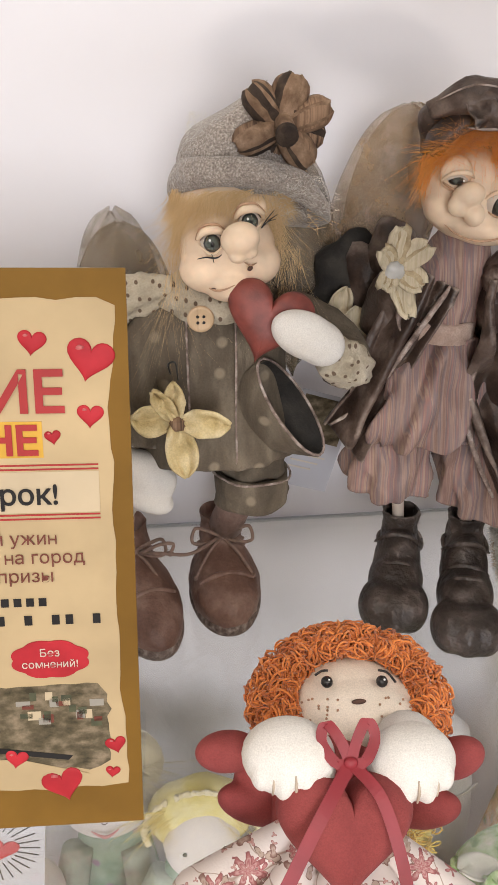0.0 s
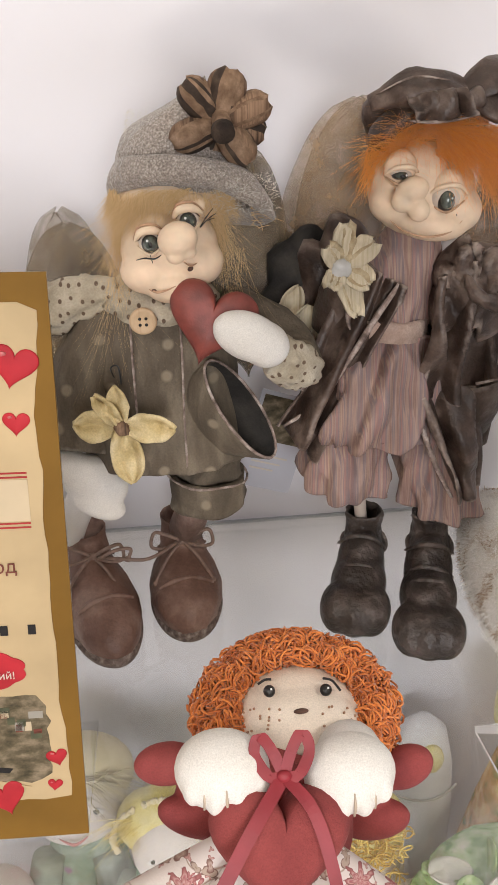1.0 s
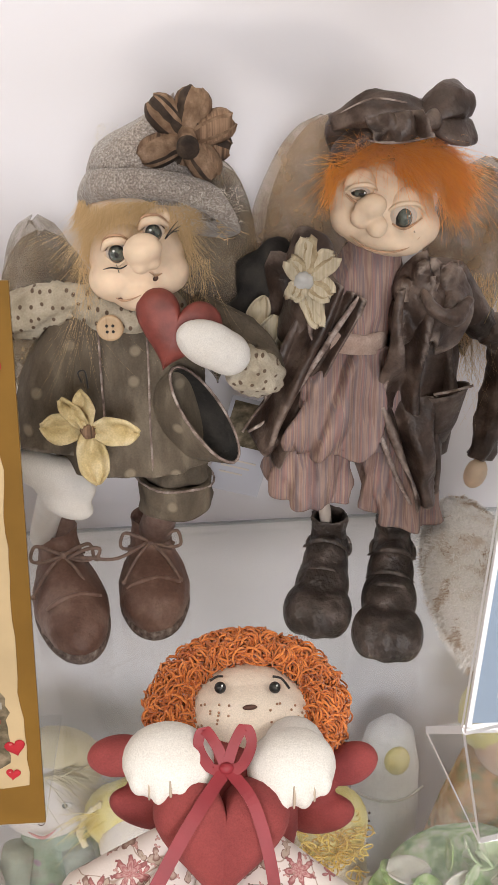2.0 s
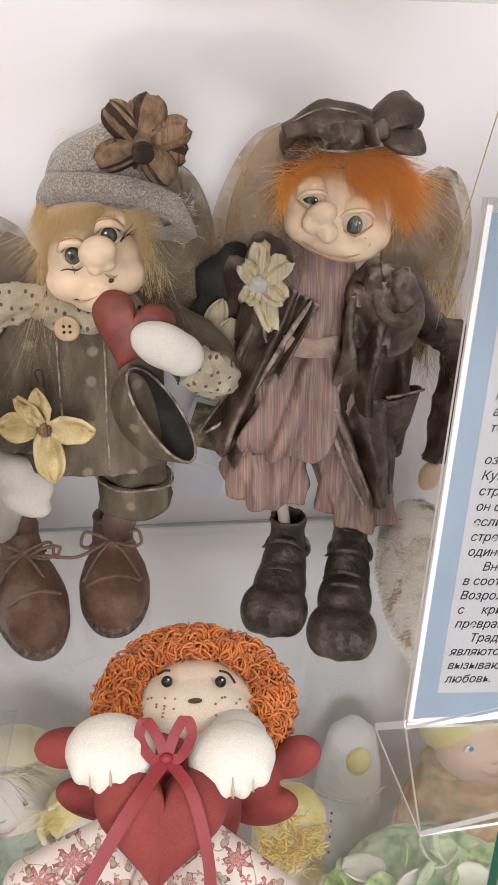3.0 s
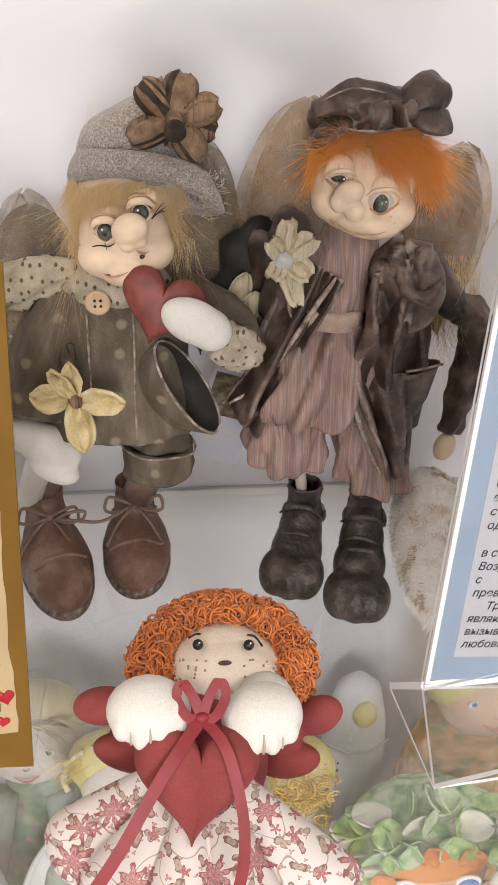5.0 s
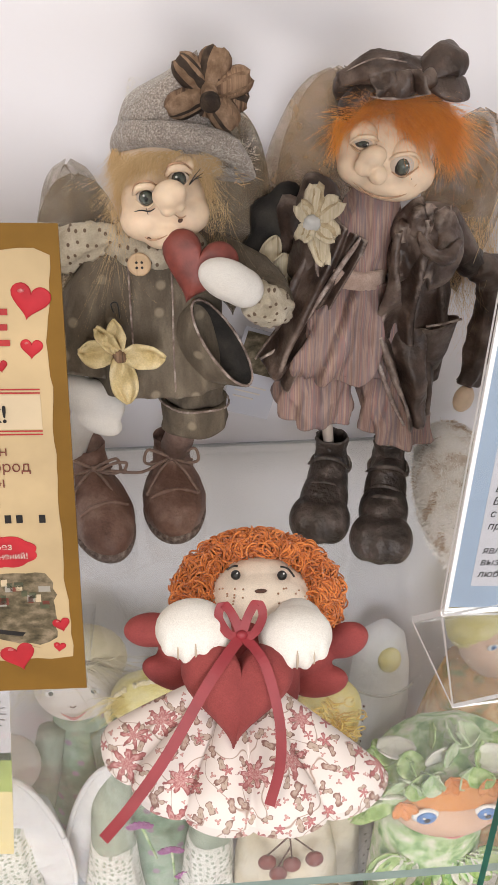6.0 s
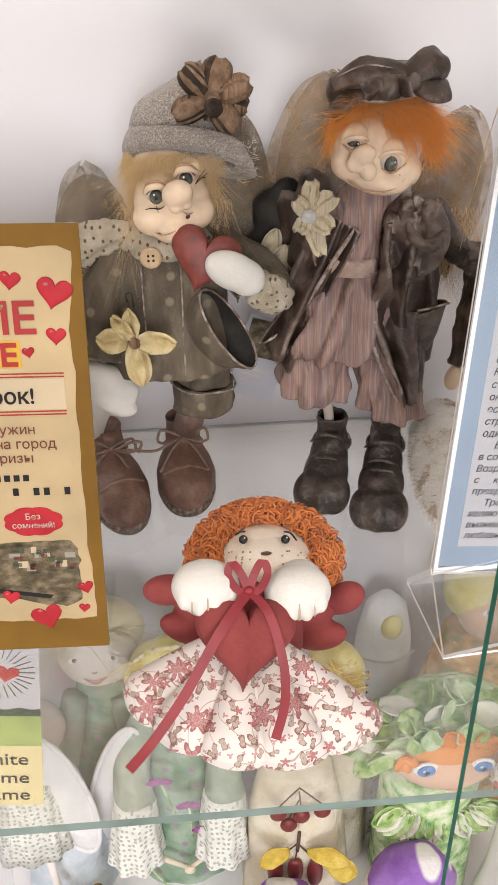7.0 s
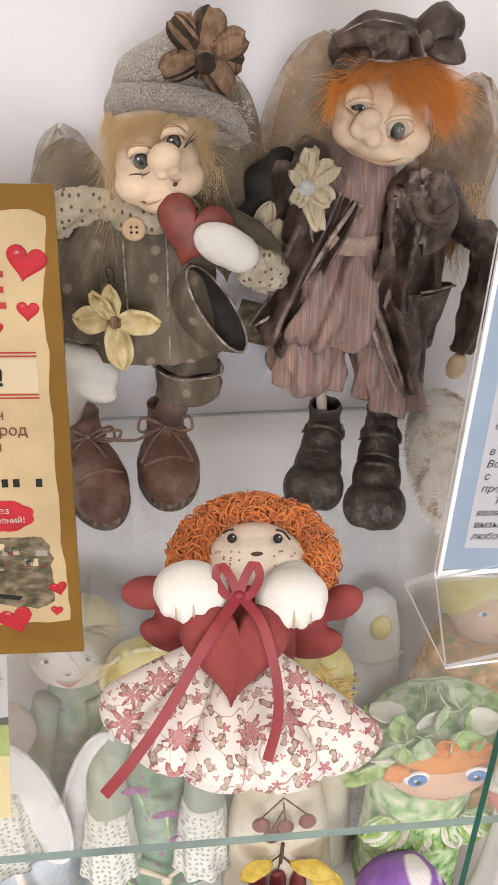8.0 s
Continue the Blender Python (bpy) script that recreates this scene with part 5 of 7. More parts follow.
def rag_figure():
    b = Build()
    # trunk and head
    b.blob((0.080, 0.375, 1.034), (0.034, 0.045, 0.033), "linen_red", (26, 0, 0))
    b.clay([((0.0915, 0.408, 1.052), (0.037, 0.032, 0.028), (26, 0, -4)), ((0.092, 0.396, 1.060), (0.031, 0.024, 0.020), (30, 0, -4))], "face_cotton", 0.002, 6)

    def on_face(dx, dz, out=0.0):
        """A place on the front of the face, dx to its side and dz up it."""
        u, w, n = Vector((1, -0.05, -0.04)), Vector((0.03, 0.80, 0.60)), Vector((0, -0.60, 0.80))
        dz += 0.0075
        h = 0.030 * math.sqrt(max(0.05, 1 - (dx / 0.042) ** 2 - (dz / 0.040) ** 2))
        return Vector((0.0915, 0.400, 1.0572)) + u * dx + w * dz + n * (h - 0.0065 + out)
    for dx, dz in ((-0.0140, 0.0085), (0.0130, 0.0085)):
        p = on_face(dx, dz, 0.0015)
        b.blob(p, (0.0029, 0.0024, 0.0029), "black", (-50, 0, 0))
        b.blob(p + Vector((0.0008, -0.0014, 0.0024)), (0.0006,) * 3, "glint", div=1)
    b.blob(on_face(0.0, -0.0015, 0.001), (0.0036, 0.0013, 0.0013), "freckle")
    b.tube([on_face(0.0125, 0.0145, 0.001), on_face(0.017, 0.0135, 0.001), on_face(0.0205, 0.0085, 0.001)], 0.0006, "black", 6)
    b.tube([on_face(-0.019, 0.0125, 0.001), on_face(-0.0155, 0.0145, 0.001), on_face(-0.0125, 0.0145, 0.001)], 0.0006, "black", 6)
    rnd = random.Random(5)
    for k in range(30):
        sx = -1 if k % 2 else 1
        b.blob(on_face(sx * rnd.uniform(0.010, 0.027), rnd.uniform(-0.011, 0.001), 0.0016), (0.0007,) * 3, "freckle_pale", div=1)
    # yarn curls round the face
    rnd = random.Random(9)
    for k in range(1250):
        a = rnd.uniform(-0.24, 1.24) * math.pi
        band = rnd.random()
        rad = 0.0305 + 0.0195 * band
        lift = 0.022 * math.sqrt(max(0, 1 - band * band * 0.9)) - 0.004 + rnd.uniform(-0.006, 0.005)
        c = Vector((0.0925, 0.414, 1.054)) + Vector((1, 0, -0.05)) * rad * 1.02 * math.cos(a) + Vector((0.02, 0.82, 0.57)) * rad * 0.80 * math.sin(a) + Vector((0, -0.57, 0.82)) * lift
        r0 = rnd.uniform(0.0028, 0.0047)
        e = Euler((rnd.uniform(0, 6.3), rnd.uniform(0, 6.3), rnd.uniform(0, 6.3))).to_matrix()
        turns = rnd.uniform(1.1, 1.8)
        path = []
        for s in range(17):
            w = 2 * math.pi * turns * s / 16
            path.append(c + e @ Vector((r0 * math.cos(w), r0 * math.sin(w), (s / 16 - 0.5) * r0 * 1.6)))
        b.tube(path, 0.00056, "yarn_orange", 5)
    b.loft([((0.0925, 0.424, 1.050), Vector((0.043, 0, -0.002)), Vector((0, 0.031, 0.021))), ((0.0925, 0.434, 1.040), Vector((0.041, 0, -0.002)), Vector((0, 0.029, 0.018))), ((0.0925, 0.436, 1.028), Vector((0.03, 0, 0)), Vector((0, 0.022, 0.014)))], "yarn_orange", 28)
    # padded wings
    for lobes in ((((0.0280, 0.386, 1.0590), (0.0165, 0.010, 0.0105), (30, 14, 12)), ((0.0420, 0.377, 1.0320), (0.0240, 0.010, 0.0115), (30, 34, 12)), ((0.050, 0.384, 1.042), (0.020, 0.012, 0.015), (30, 0, 0))),
                  (((0.1420, 0.386, 1.0420), (0.0155, 0.010, 0.0115), (30, -38, -12)), ((0.1250, 0.377, 1.0190), (0.0190, 0.010, 0.0110), (30, -14, -12)), ((0.115, 0.384, 1.032), (0.020, 0.012, 0.015), (30, 0, 0)))):
        b.clay(lobes, "linen_red", 0.0014, 5)
    # arms, paws with stitched fingers
    for sx, x, z in ((-1, 0.0525, 1.0880), (1, 0.1072, 1.0790)):
        b.tube([(0.080 + sx * 0.026, 0.384, 1.050), (x + sx * 0.004, 0.372, 1.070), (x, 0.355, z)], [0.013, 0.015, 0.014], "white_felt", 18)
        fl = [((x, 0.354, z), (0.0205, 0.0170, 0.0145), (20, 0, sx * 10))]
        for k in range(4):
            o = (k - 1.5) * 0.0090
            fl.append(((x + o - sx * 0.001, 0.3425 + o * o * 30, z - 0.0030 + o * o * 8), (0.0050, 0.0080, 0.0075), (45, 0, 0)))
        b.clay(fl, "white_felt", 0.0009, 2)
        for o in (-0.009, 0.0, 0.009):
            y = 0.3365 + o * o * 34
            b.tube([(x + o - sx * 0.001, y + 0.0022, z + 0.0045), (x + o - sx * 0.001, y, z - 0.001), (x + o * 1.05 - sx * 0.001, y + 0.0012, z - 0.0075)], [0.0003, 0.0007, 0.0005], "stitch", 6)
    # heart and ribbon
    b.heart(pose(0.0740, 0.3340, 1.0660, -44, 9, 0), 0.060, 0.060, 0.030, "linen_red")
    k = Vector((0.0775, 0.3440, 1.0915))

    def band(path, w, seed=0.0):
        pts = [Vector(p) for p in path]
        n = len(pts) - 1
        def f(u, v):
            s = u * n
            i = min(n - 1, int(s))
            t = s - i
            p0, p1, p2, p3 = pts[max(0, i - 1)], pts[i], pts[i + 1], pts[min(n, i + 2)]
            p = 0.5 * (2 * p1 + (p2 - p0) * t + (2 * p0 - 5 * p1 + 4 * p2 - p3) * t * t + (3 * p1 - p0 - 3 * p2 + p3) * t ** 3)
            d = (p2 - p1).normalized()
            side = d.cross(Vector((0.2 * math.sin(u * 5 + seed), -0.6, 0.8))).normalized()
            return p + side * (v - 0.5) * w
        b.patch(f, n * 8, 3, "ribbon", 0.0003, False)
    band([k, (0.060, 0.322, 1.083), (0.038, 0.300, 1.058), (0.020, 0.286, 1.040), (0.006, 0.274, 1.032)], 0.0058)
    band([k, (0.088, 0.330, 1.085), (0.094, 0.312, 1.065), (0.093, 0.295, 1.052), (0.086, 0.279, 1.042)], 0.0052, 2.0)
    for sx in (-1, 1):
        band([k, k + Vector((sx * 0.004, 0.006, 0.008)), k + Vector((sx * 0.009, 0.011, 0.012)), k + Vector((sx * 0.0115, 0.006, 0.007)), k + Vector((sx * 0.006, -0.001, 0.001)), k], 0.0048, sx)
    b.blob(k, (0.0034, 0.0026, 0.003), "ribbon", (30, 0, 0))
    # skirt of five padded gores with scalloped hem
    gores, lo, hi = 5, radians(-82), radians(56)

    def skirt(top):
        def f(u, v):
            g = u * gores
            s = g - math.floor(g) if u < 1 else 1.0
            dome = math.sin(math.pi * s) ** 0.6 if 0 < s < 1 else 0.0
            a = lo + (hi - lo) * u
            r = 0.012 + (0.0675 + 0.005 * dome + 0.012 * u - 0.010 * math.sin(math.pi * u)) * v
            thick = (0.006 + 0.0125 * dome * (0.35 + 0.65 * math.sin(math.pi * min(1, 0.15 + 0.72 * v))) * (0.4 + 0.6 * v)) * (1 - max(0, v - 0.93) / 0.07 * 0.75)
            z = 1.044 - 0.030 * v
            if top:
                z += thick
            else:
                z = max(SHELF + 0.0015, z - 0.003)
            return (0.078 + r * math.sin(a) * 1.0, 0.362 - r * math.cos(a) * 0.98, z)
        return f
    b.patch(skirt(True), 100, 24, "floral")
    b.patch(skirt(False), 60, 10, "floral")
    edge_t, edge_b = skirt(True), skirt(False)
    def rim(u, v):
        return Vector(edge_t(u, 1)).lerp(Vector(edge_b(u, 1)), v)
    b.patch(rim, 100, 3, "floral")
    for e in (0.0, 1.0):
        b.patch(lambda u, v, e=e: Vector(edge_t(e, u)).lerp(Vector(edge_b(e, u)), v), 12, 2, "floral")
    for v in b.bm.verts:
        v.co.x += 0.002
        v.co.y -= 0.005
    return b.done("doll", None, "rag doll with orange yarn curls and floral skirt", "doll", "dolls on the glass shelf")


rag_figure()

# ---- furry plush behind the information stand ----


def plush():
    b = Build()
    b.blob((0.262, 0.535, 1.034), (0.033, 0.090, 0.0335), "fur_skin", (4, 0, -6), 0.003, 40)
    m = pose(0.262, 0.535, 1.034, 4, 0, -6)

    def skin(r):
        n = Vector((r.gauss(0, 1), r.gauss(0, 1), r.gauss(0, 1))).normalized()
        return m @ Vector((n.x * 0.033, n.y * 0.090, n.z * 0.0335)), m.to_3x3() @ Vector((n.x, n.y * 0.3, n.z)) + Vector((0, -0.4, 0))
    def patchy(brown):
        def f(r):
            while True:
                p, d = skin(r)
                if (noise.noise(p * 55) + 0.4 * noise.noise(p * 160) > 0.36) == brown:
                    return p, d
        return f
    b.hairs(patchy(False), 9000, 0.0036, "fur", 0.00035, 0.15, 0.35, 21, 2)
    b.hairs(patchy(True), 2200, 0.0036, "fur_brown", 0.00030, 0.15, 0.35, 22, 2)
    for v in b.bm.verts:
        v.co.z = max(v.co.z, SHELF + 0.001)
    return b.done("plush_toy", None, "white and brown spotted furry plush on the shelf", "toy")


plush()


def tag_card():
    b = Build()
    m = pose(0.112, 0.627, 1.099, -8, 20, 6)
    b.box((-0.021, 0, -0.036), (0.021, 0.0008, 0.036), "paper", m=m)
    b.box((-0.018, -0.0006, 0.0), (0.018, 0.0, 0.033), "photo", m=m)
    for i in range(3):
        b.box((-0.014, -0.0005, -0.012 - 0.005 * i), (0.012 - 0.004 * i, 0.0, -0.0108 - 0.005 * i), "white_print", m=m)
    return b.done("label_card", None, "small printed card hanging behind the dolls", "card")


tag_card()


def cord():
    b = Build()
    b.tube([(0.150, 0.235, 1.4068), (0.151, 0.2205, 1.4068), (0.1515, 0.2195, 1.400), (0.153, 0.224, 1.397), (0.205, 0.40, 1.300), (0.252, 0.551, 1.214)], 0.00018, "gold_thread", 6)
    return b.done("gold_cord", None, "thin gold cord from the upper shelf to the doll", "cord")


cord()

# ---- leaflet holder ----


def frame_of(o, x, z):
    x, z = Vector(x).normalized(), Vector(z).normalized()
    y = z.cross(x).normalized()
    x = y.cross(z)
    m = Matrix((x, y, z)).transposed().to_4x4()
    m.translation = o
    return m


def leaflet():
    m = frame_of((-0.0140, 0.3935, 1.0015), (1, 0.0, 0.0), (0.009, 0.0505, 0.2765))
    H, W = 0.2815, 0.20
    r = root("leaflet_holder", "gold-bordered advertising leaflet in a clear holder", "leaflet", place=m.translation)
    inv = Matrix.Translation(-m.translation) @ m
    b = Build()
    b.box((-W, 0, 0), (0, 0.0012, H), "gold_print", m=inv)
    b.done("card", r, "gold printed card")
    b = Build()
    b.box((-W, 0.0016, 0.001), (0, 0.0028, H), "acrylic", m=inv)
    b.box((-W, 0.0028, 0.0), (0, 0.075, 0.0022), "acrylic", m=Matrix.Translation(-m.translation) @ frame_of(m.translation, (1, 0, 0), (0, 0, 1)))
    b.done("holder_back", r).visible_shadow = False
    def zm(z):
        return float(np.interp(z, (0.0, 0.026, 0.18, 0.2355, 0.2635, 0.29), (0.0, 0.026, 0.194, 0.243, 0.269, 0.2815)))

    # torn-edged parchment
    rnd = random.Random(3)
    pts = [(-0.185, 0.022)]
    pts += [(-0.185 + 0.0085 * k, 0.0225 + 0.0012 * rnd.uniform(-1, 1)) for k in range(1, 20)]
    k = 34
    for i_ in range(k):
        t = i_ / (k - 1)
        pts.append((-0.0105 - 0.0055 * math.sin(t * 3.1 + 0.4) * t + 0.0012 * noise.noise(Vector((t * 22, 0, 0))) + 0.003 * noise.noise(Vector((t * 7, 3, 0))), 0.024 + t * 0.236))
    pts += [(-0.0165 - 0.0085 * k_, 0.2635 + 0.0012 * rnd.uniform(-1, 1)) for k_ in range(0, 20)]
    pts.append((-0.185, 0.262))
    b = Build()
    b.outline([(x + (0.0035 if x > -0.18 else 0), zm(z)) for x, z in pts], -0.0004, 0.0, "parchment", inv)
    b.done("parchment", r, "torn-edged parchment print")
    # photograph of a town at the foot
    b = Build()
    b.outline([(-0.185, 0.034)] + [(-0.180 + 0.0055 * k, 0.034 + 0.003 * noise.noise(Vector((k * 0.7, 1, 0)))) for k in range(30)] + [(-0.0155 + 0.003 * noise.noise(Vector((k * 0.8, 4, 0))), 0.038 + 0.0042 * k) for k in range(10)] + [(-0.020 - 0.0055 * k, 0.082 + 0.005 * noise.noise(Vector((k * 0.45, 7, 0)))) for k in range(30)] + [(-0.185, 0.082)], -0.0006, -0.0004, "photo", inv)
    b.done("photo", r, "town photograph fading into the parchment")
    rnd = random.Random(17)
    for i_ in range(22):
        x, z, w, h = -0.060 + 0.0018 * i_ + rnd.uniform(-0.002, 0.002), 0.062 + rnd.uniform(-0.004, 0.012), rnd.uniform(0.003, 0.007), rnd.uniform(0.002, 0.005)
        b = Build()
        b.box((x, -0.00075, z), (x + w, -0.00062, z + h), ("sky_print", "ink_brown", "tree_green", "pale_band", "tree_green")[i_ % 5], m=inv)
        b.done("printed_house", r)
    b = Build()
    b.outline([(-0.14, 0.060), (-0.14, 0.0565), (-0.036, 0.0395), (-0.034, 0.042)], -0.0009, -0.0007, "ink", inv)
    b.done("dark_stroke", r)
    b = Build()
    b.outline([(-0.15, 0.044), (-0.15, 0.031), (-0.026, 0.031), (-0.06, 0.041)], -0.0010, -0.0008, "parchment", inv)
    b.done("torn_strip", r)
    # red hearts
    for x, z, w, tilt in ((-0.0225, 0.2355, 0.021, 14), (-0.047, 0.2435, 0.0125, 8), (-0.0235, 0.2065, 0.012, 4), (-0.0405, 0.1955, 0.0075, -8), (-0.0185, 0.0455, 0.0105, -12), (-0.0205, 0.031, 0.0075, 8), (-0.0455, 0.026, 0.021, -14), (-0.0675, 0.0405, 0.0115, 10), (-0.075, 0.248, 0.012, 0)):
        b = Build()
        x, z = x + 0.006, zm(z)
        b.heart(inv @ pose(x, -0.0008, z, 0, tilt, 0), w, w, 0.0016, "red_print", n=16)
        h = b.done("heart", r, "glossy red printed heart")
        b = Build()
        b.blob(inv @ Vector((x - w * 0.2, -0.0015, z + w * 0.22)), (w * 0.10, 0.0003, w * 0.07), "red_light", div=1)
        b.done("gloss_spot", h)
    # words
    def words(t, x, z, s, mat, bold=0.0, name="printed_word", spread=1.0):
        return lettering(name, t, s, inv @ pose(x + 0.0055, -0.0014, zm(z)) @ Matrix.Diagonal((spread, 1, 1, 1)), mat, r, 0.0, bold, "RIGHT")
    words("ИЕ", -0.0330, 0.2085, 0.0255, "ink_red", 0.0006)
    b = Build()
    b.box((-0.12, -0.0007, zm(0.1845)), (-0.0390, -0.0005, zm(0.2035)), "yellow_print", m=inv)
    b.done("yellow_band", r)
    words("НЕ", -0.0460, 0.1865, 0.0180, "ink_red", 0.0006)
    for z in (0.1800, 0.1782, 0.1582, 0.1564):
        b = Build()
        b.box((-0.16, -0.0008, zm(z)), (-0.0150, -0.0006, zm(z) + 0.0008), "ink_red", m=inv)
        b.done("printed_rule", r)
    b = Build()
    b.box((-0.16, -0.0007, zm(0.1595)), (-0.0150, -0.0005, zm(0.1775)), "pale_band", m=inv)
    b.done("pale_band", r)
    words("арок!", -0.0385, 0.1635, 0.0135, "ink", 0.0002)
    words("й ужин", -0.0405, 0.1455, 0.0088, "ink_brown", 0.0)
    words("д на город", -0.0285, 0.1368, 0.0088, "ink_brown", 0.0)
    words("рпризы", -0.0430, 0.1282, 0.0088, "ink_brown", 0.0)
    for x0, z, n, h in ((-0.098, 0.1165, 9, 0.0042), (-0.110, 0.1075, 14, 0.0050)):
        for i_ in range(n):
            if n == 14 and i_ in (7, 9, 12):
                continue
            b = Build()
            x = x0 + 0.006 + i_ * (0.0064 if n == 14 else 0.0058)
            b.box((x, -0.0009, zm(z)), (x + 0.0036, -0.0007, zm(z) + h), "ink", m=inv)
            b.done("printed_bar", r)
    # cloud-shaped badge
    pts = []
    for i_ in range(60):
        a = 2 * math.pi * i_ / 60
        q = 1 + 0.10 * abs(math.sin(a * 4))
        pts.append((-0.0420 + 0.0175 * q * math.cos(a), 0.0965 + 0.0095 * q * math.sin(a)))
    b = Build()
    b.outline(pts, -0.0011, -0.0006, "red_print", inv)
    b.done("badge", r, "red cloud-shaped badge")
    lettering("badge_word", "Без", 0.0058, inv @ pose(-0.0420, -0.0018, 0.0985), "white_print", r, 0, 0.0, "CENTER")
    lettering("badge_word", "сомнений!", 0.0054, inv @ pose(-0.0420, -0.0018, 0.0925), "white_print", r, 0, 0.0, "CENTER")


leaflet()

# ---- information stand ----


def stand():
    o = Vector((0.2000, 0.379, 1.0615))
    along = Vector((1, 0.05, 0))
    m = frame_of(o, along, (0.0225, 0.042, 0.254))
    H, W = 0.259, 0.21
    r = root("information_stand", "clear acrylic stand holding a blue-bordered printed sheet", "sign", place=(0.209, 0.36, SHELF))
    T = Matrix.Translation(-Vector((0.209, 0.36, SHELF)))
    inv = T @ m

    def plate(name, mm, lo, hi):
        b = Build()
        b.box(lo, hi, "acrylic", m=mm)
        i = b.slot("acrylic_edge")
        n = mm.to_3x3() @ Vector((0, 1, 0))
        for f in b.bm.faces:
            f.normal_update()
            if abs(f.normal.dot(n)) < 0.5:
                f.material_index = i
        b.done(name, r).visible_shadow = False
    plate("front_sheet", inv, (0, -0.0030, 0), (W, -0.0007, H))
    plate("back_sheet", inv, (0, 0.0007, 0), (W, 0.0030, H))
    lo_f, lo_b = Vector((0.209, 0.361, SHELF + 0.002)), Vector((0.203, 0.437, SHELF + 0.002))
    for name, foot in (("front_foot", lo_f), ("back_foot", lo_b)):
        mm = T @ frame_of(foot, along, o - foot)
        plate(name, mm, (0, -0.0020, 0), (W, 0.0020, (o - foot).length - 0.002))
    plate("base", T @ frame_of(lo_f + Vector((0, 0, -0.0010)), along, lo_b - lo_f), (0, -0.0010, 0), (W, 0.0010, (lo_b - lo_f).length))
    b = Build()
    b.box((0.003, -0.0004, 0.004), (W - 0.003, 0.0004, H - 0.006), "blue_print", m=inv)
    sheet = b.done("printed_sheet", r, "blue-bordered printed sheet")
    b = Build()
    b.box((0.0145, -0.0006, 0.0185), (W - 0.0145, -0.0004, H - 0.022), "paper", m=inv)
    b.done("text_field", sheet, "pale grey text field")
    b = Build()
    b.box((0.0006, -0.0006, 0.003), (0.0036, -0.0004, H - 0.003), "acrylic_edge", m=inv)
    b.done("white_margin", sheet)
    lines = ["любовь.", "вызывающими", "являются лук", "     Традиционн", "превращали их", "с     крыльями;", "Возрождения о", "в соответст", "     Внешний", "одиночества", "стремится", "если Купид", "он отлича", "страсти,", "Купидоно", "означает", "      В п", "темати", "ангело", "нариц", "божес", "в др"]
    for i, t in enumerate(lines):
        lettering("printed_line", t, 0.0064, inv @ pose(0.0170 + 0.0001 * i, -0.0007, 0.0245 + 0.00775 * i), "ink", sheet, 0.25, 0.0)


stand()

# ---- lower shelf, seen through the glass ----
M["sage"] = cloth("sage_green_felt", (0.30, 0.36, 0.29), (0.40, 0.46, 0.38), (0.48, 0.53, 0.45), 40)
M["green_dress"] = spots(cloth("painted_green_cotton", (0.16, 0.27, 0.18), (0.28, 0.40, 0.29), (0.45, 0.52, 0.44), 35), (0.33, 0.24, 0.32), 40, 0.11, 9)
M["lace"] = spots(cloth("white_lace", (0.70, 0.70, 0.65), (0.78, 0.78, 0.74), (0.84, 0.84, 0.81), 60), (0.40, 0.45, 0.38), 170, 0.24, 5)
M["felt_white"] = cloth("white_fleece", (0.76, 0.76, 0.79), (0.82, 0.82, 0.84), (0.86, 0.86, 0.87), 40, relief=0.6)
M["pale_blue"] = cloth("pale_blue_cotton", (0.52, 0.60, 0.68), (0.62, 0.69, 0.76), (0.74, 0.79, 0.84), 40)
M["doll_pale"] = cloth("white_cotton_face", (0.72, 0.66, 0.63), (0.78, 0.73, 0.70), (0.82, 0.78, 0.76), 15, relief=0.15, crease=0.05)
M["hair_pale"] = strand("pale_blond_yarn", (0.70, 0.60, 0.36), (0.84, 0.78, 0.58), 0.9)
M["hair_yellow"] = strand("yellow_wool", (0.80, 0.58, 0.06), (0.90, 0.80, 0.40), 0.9)
M["gold_curl"] = strand("gold_tinsel", (0.60, 0.36, 0.04), (0.90, 0.66, 0.15), 0.3)
M["yellow_felt"] = cloth("yellow_felt", (0.70, 0.58, 0.16), (0.80, 0.70, 0.30), (0.86, 0.80, 0.50), 40)
M["leaf_print"] = cloth("green_white_leaf_print", (0.08, 0.26, 0.05), (0.46, 0.64, 0.32), (0.84, 0.82, 0.72), 75, crease=0.3)
M["leaf_orange"] = cloth("orange_leaf_print", (0.20, 0.24, 0.06), (0.62, 0.32, 0.10), (0.80, 0.62, 0.30), 75, crease=0.3)
M["leaf_green"] = cloth("bright_green_leaf", (0.16, 0.30, 0.06), (0.34, 0.50, 0.17), (0.58, 0.68, 0.36), 120, crease=0.3)
M["leaf_pale"] = cloth("pale_green_leaf", (0.30, 0.46, 0.20), (0.52, 0.64, 0.40), (0.74, 0.76, 0.62), 90, crease=0.3)
M["leaf_white"] = cloth("white_leaf", (0.60, 0.62, 0.50), (0.76, 0.74, 0.66), (0.82, 0.80, 0.74), 60, crease=0.3)
M["orange_felt"] = cloth("orange_felt", (0.68, 0.24, 0.05), (0.76, 0.31, 0.09), (0.80, 0.38, 0.13), 30)
M["peach"] = cloth("peach_cotton_face", (0.72, 0.46, 0.32), (0.78, 0.52, 0.38), (0.82, 0.60, 0.46), 20, crease=0.05)
M["blue_eye"] = plain("blue_paint", (0.10, 0.24, 0.55), 0.3, var=0.3, scale=200)
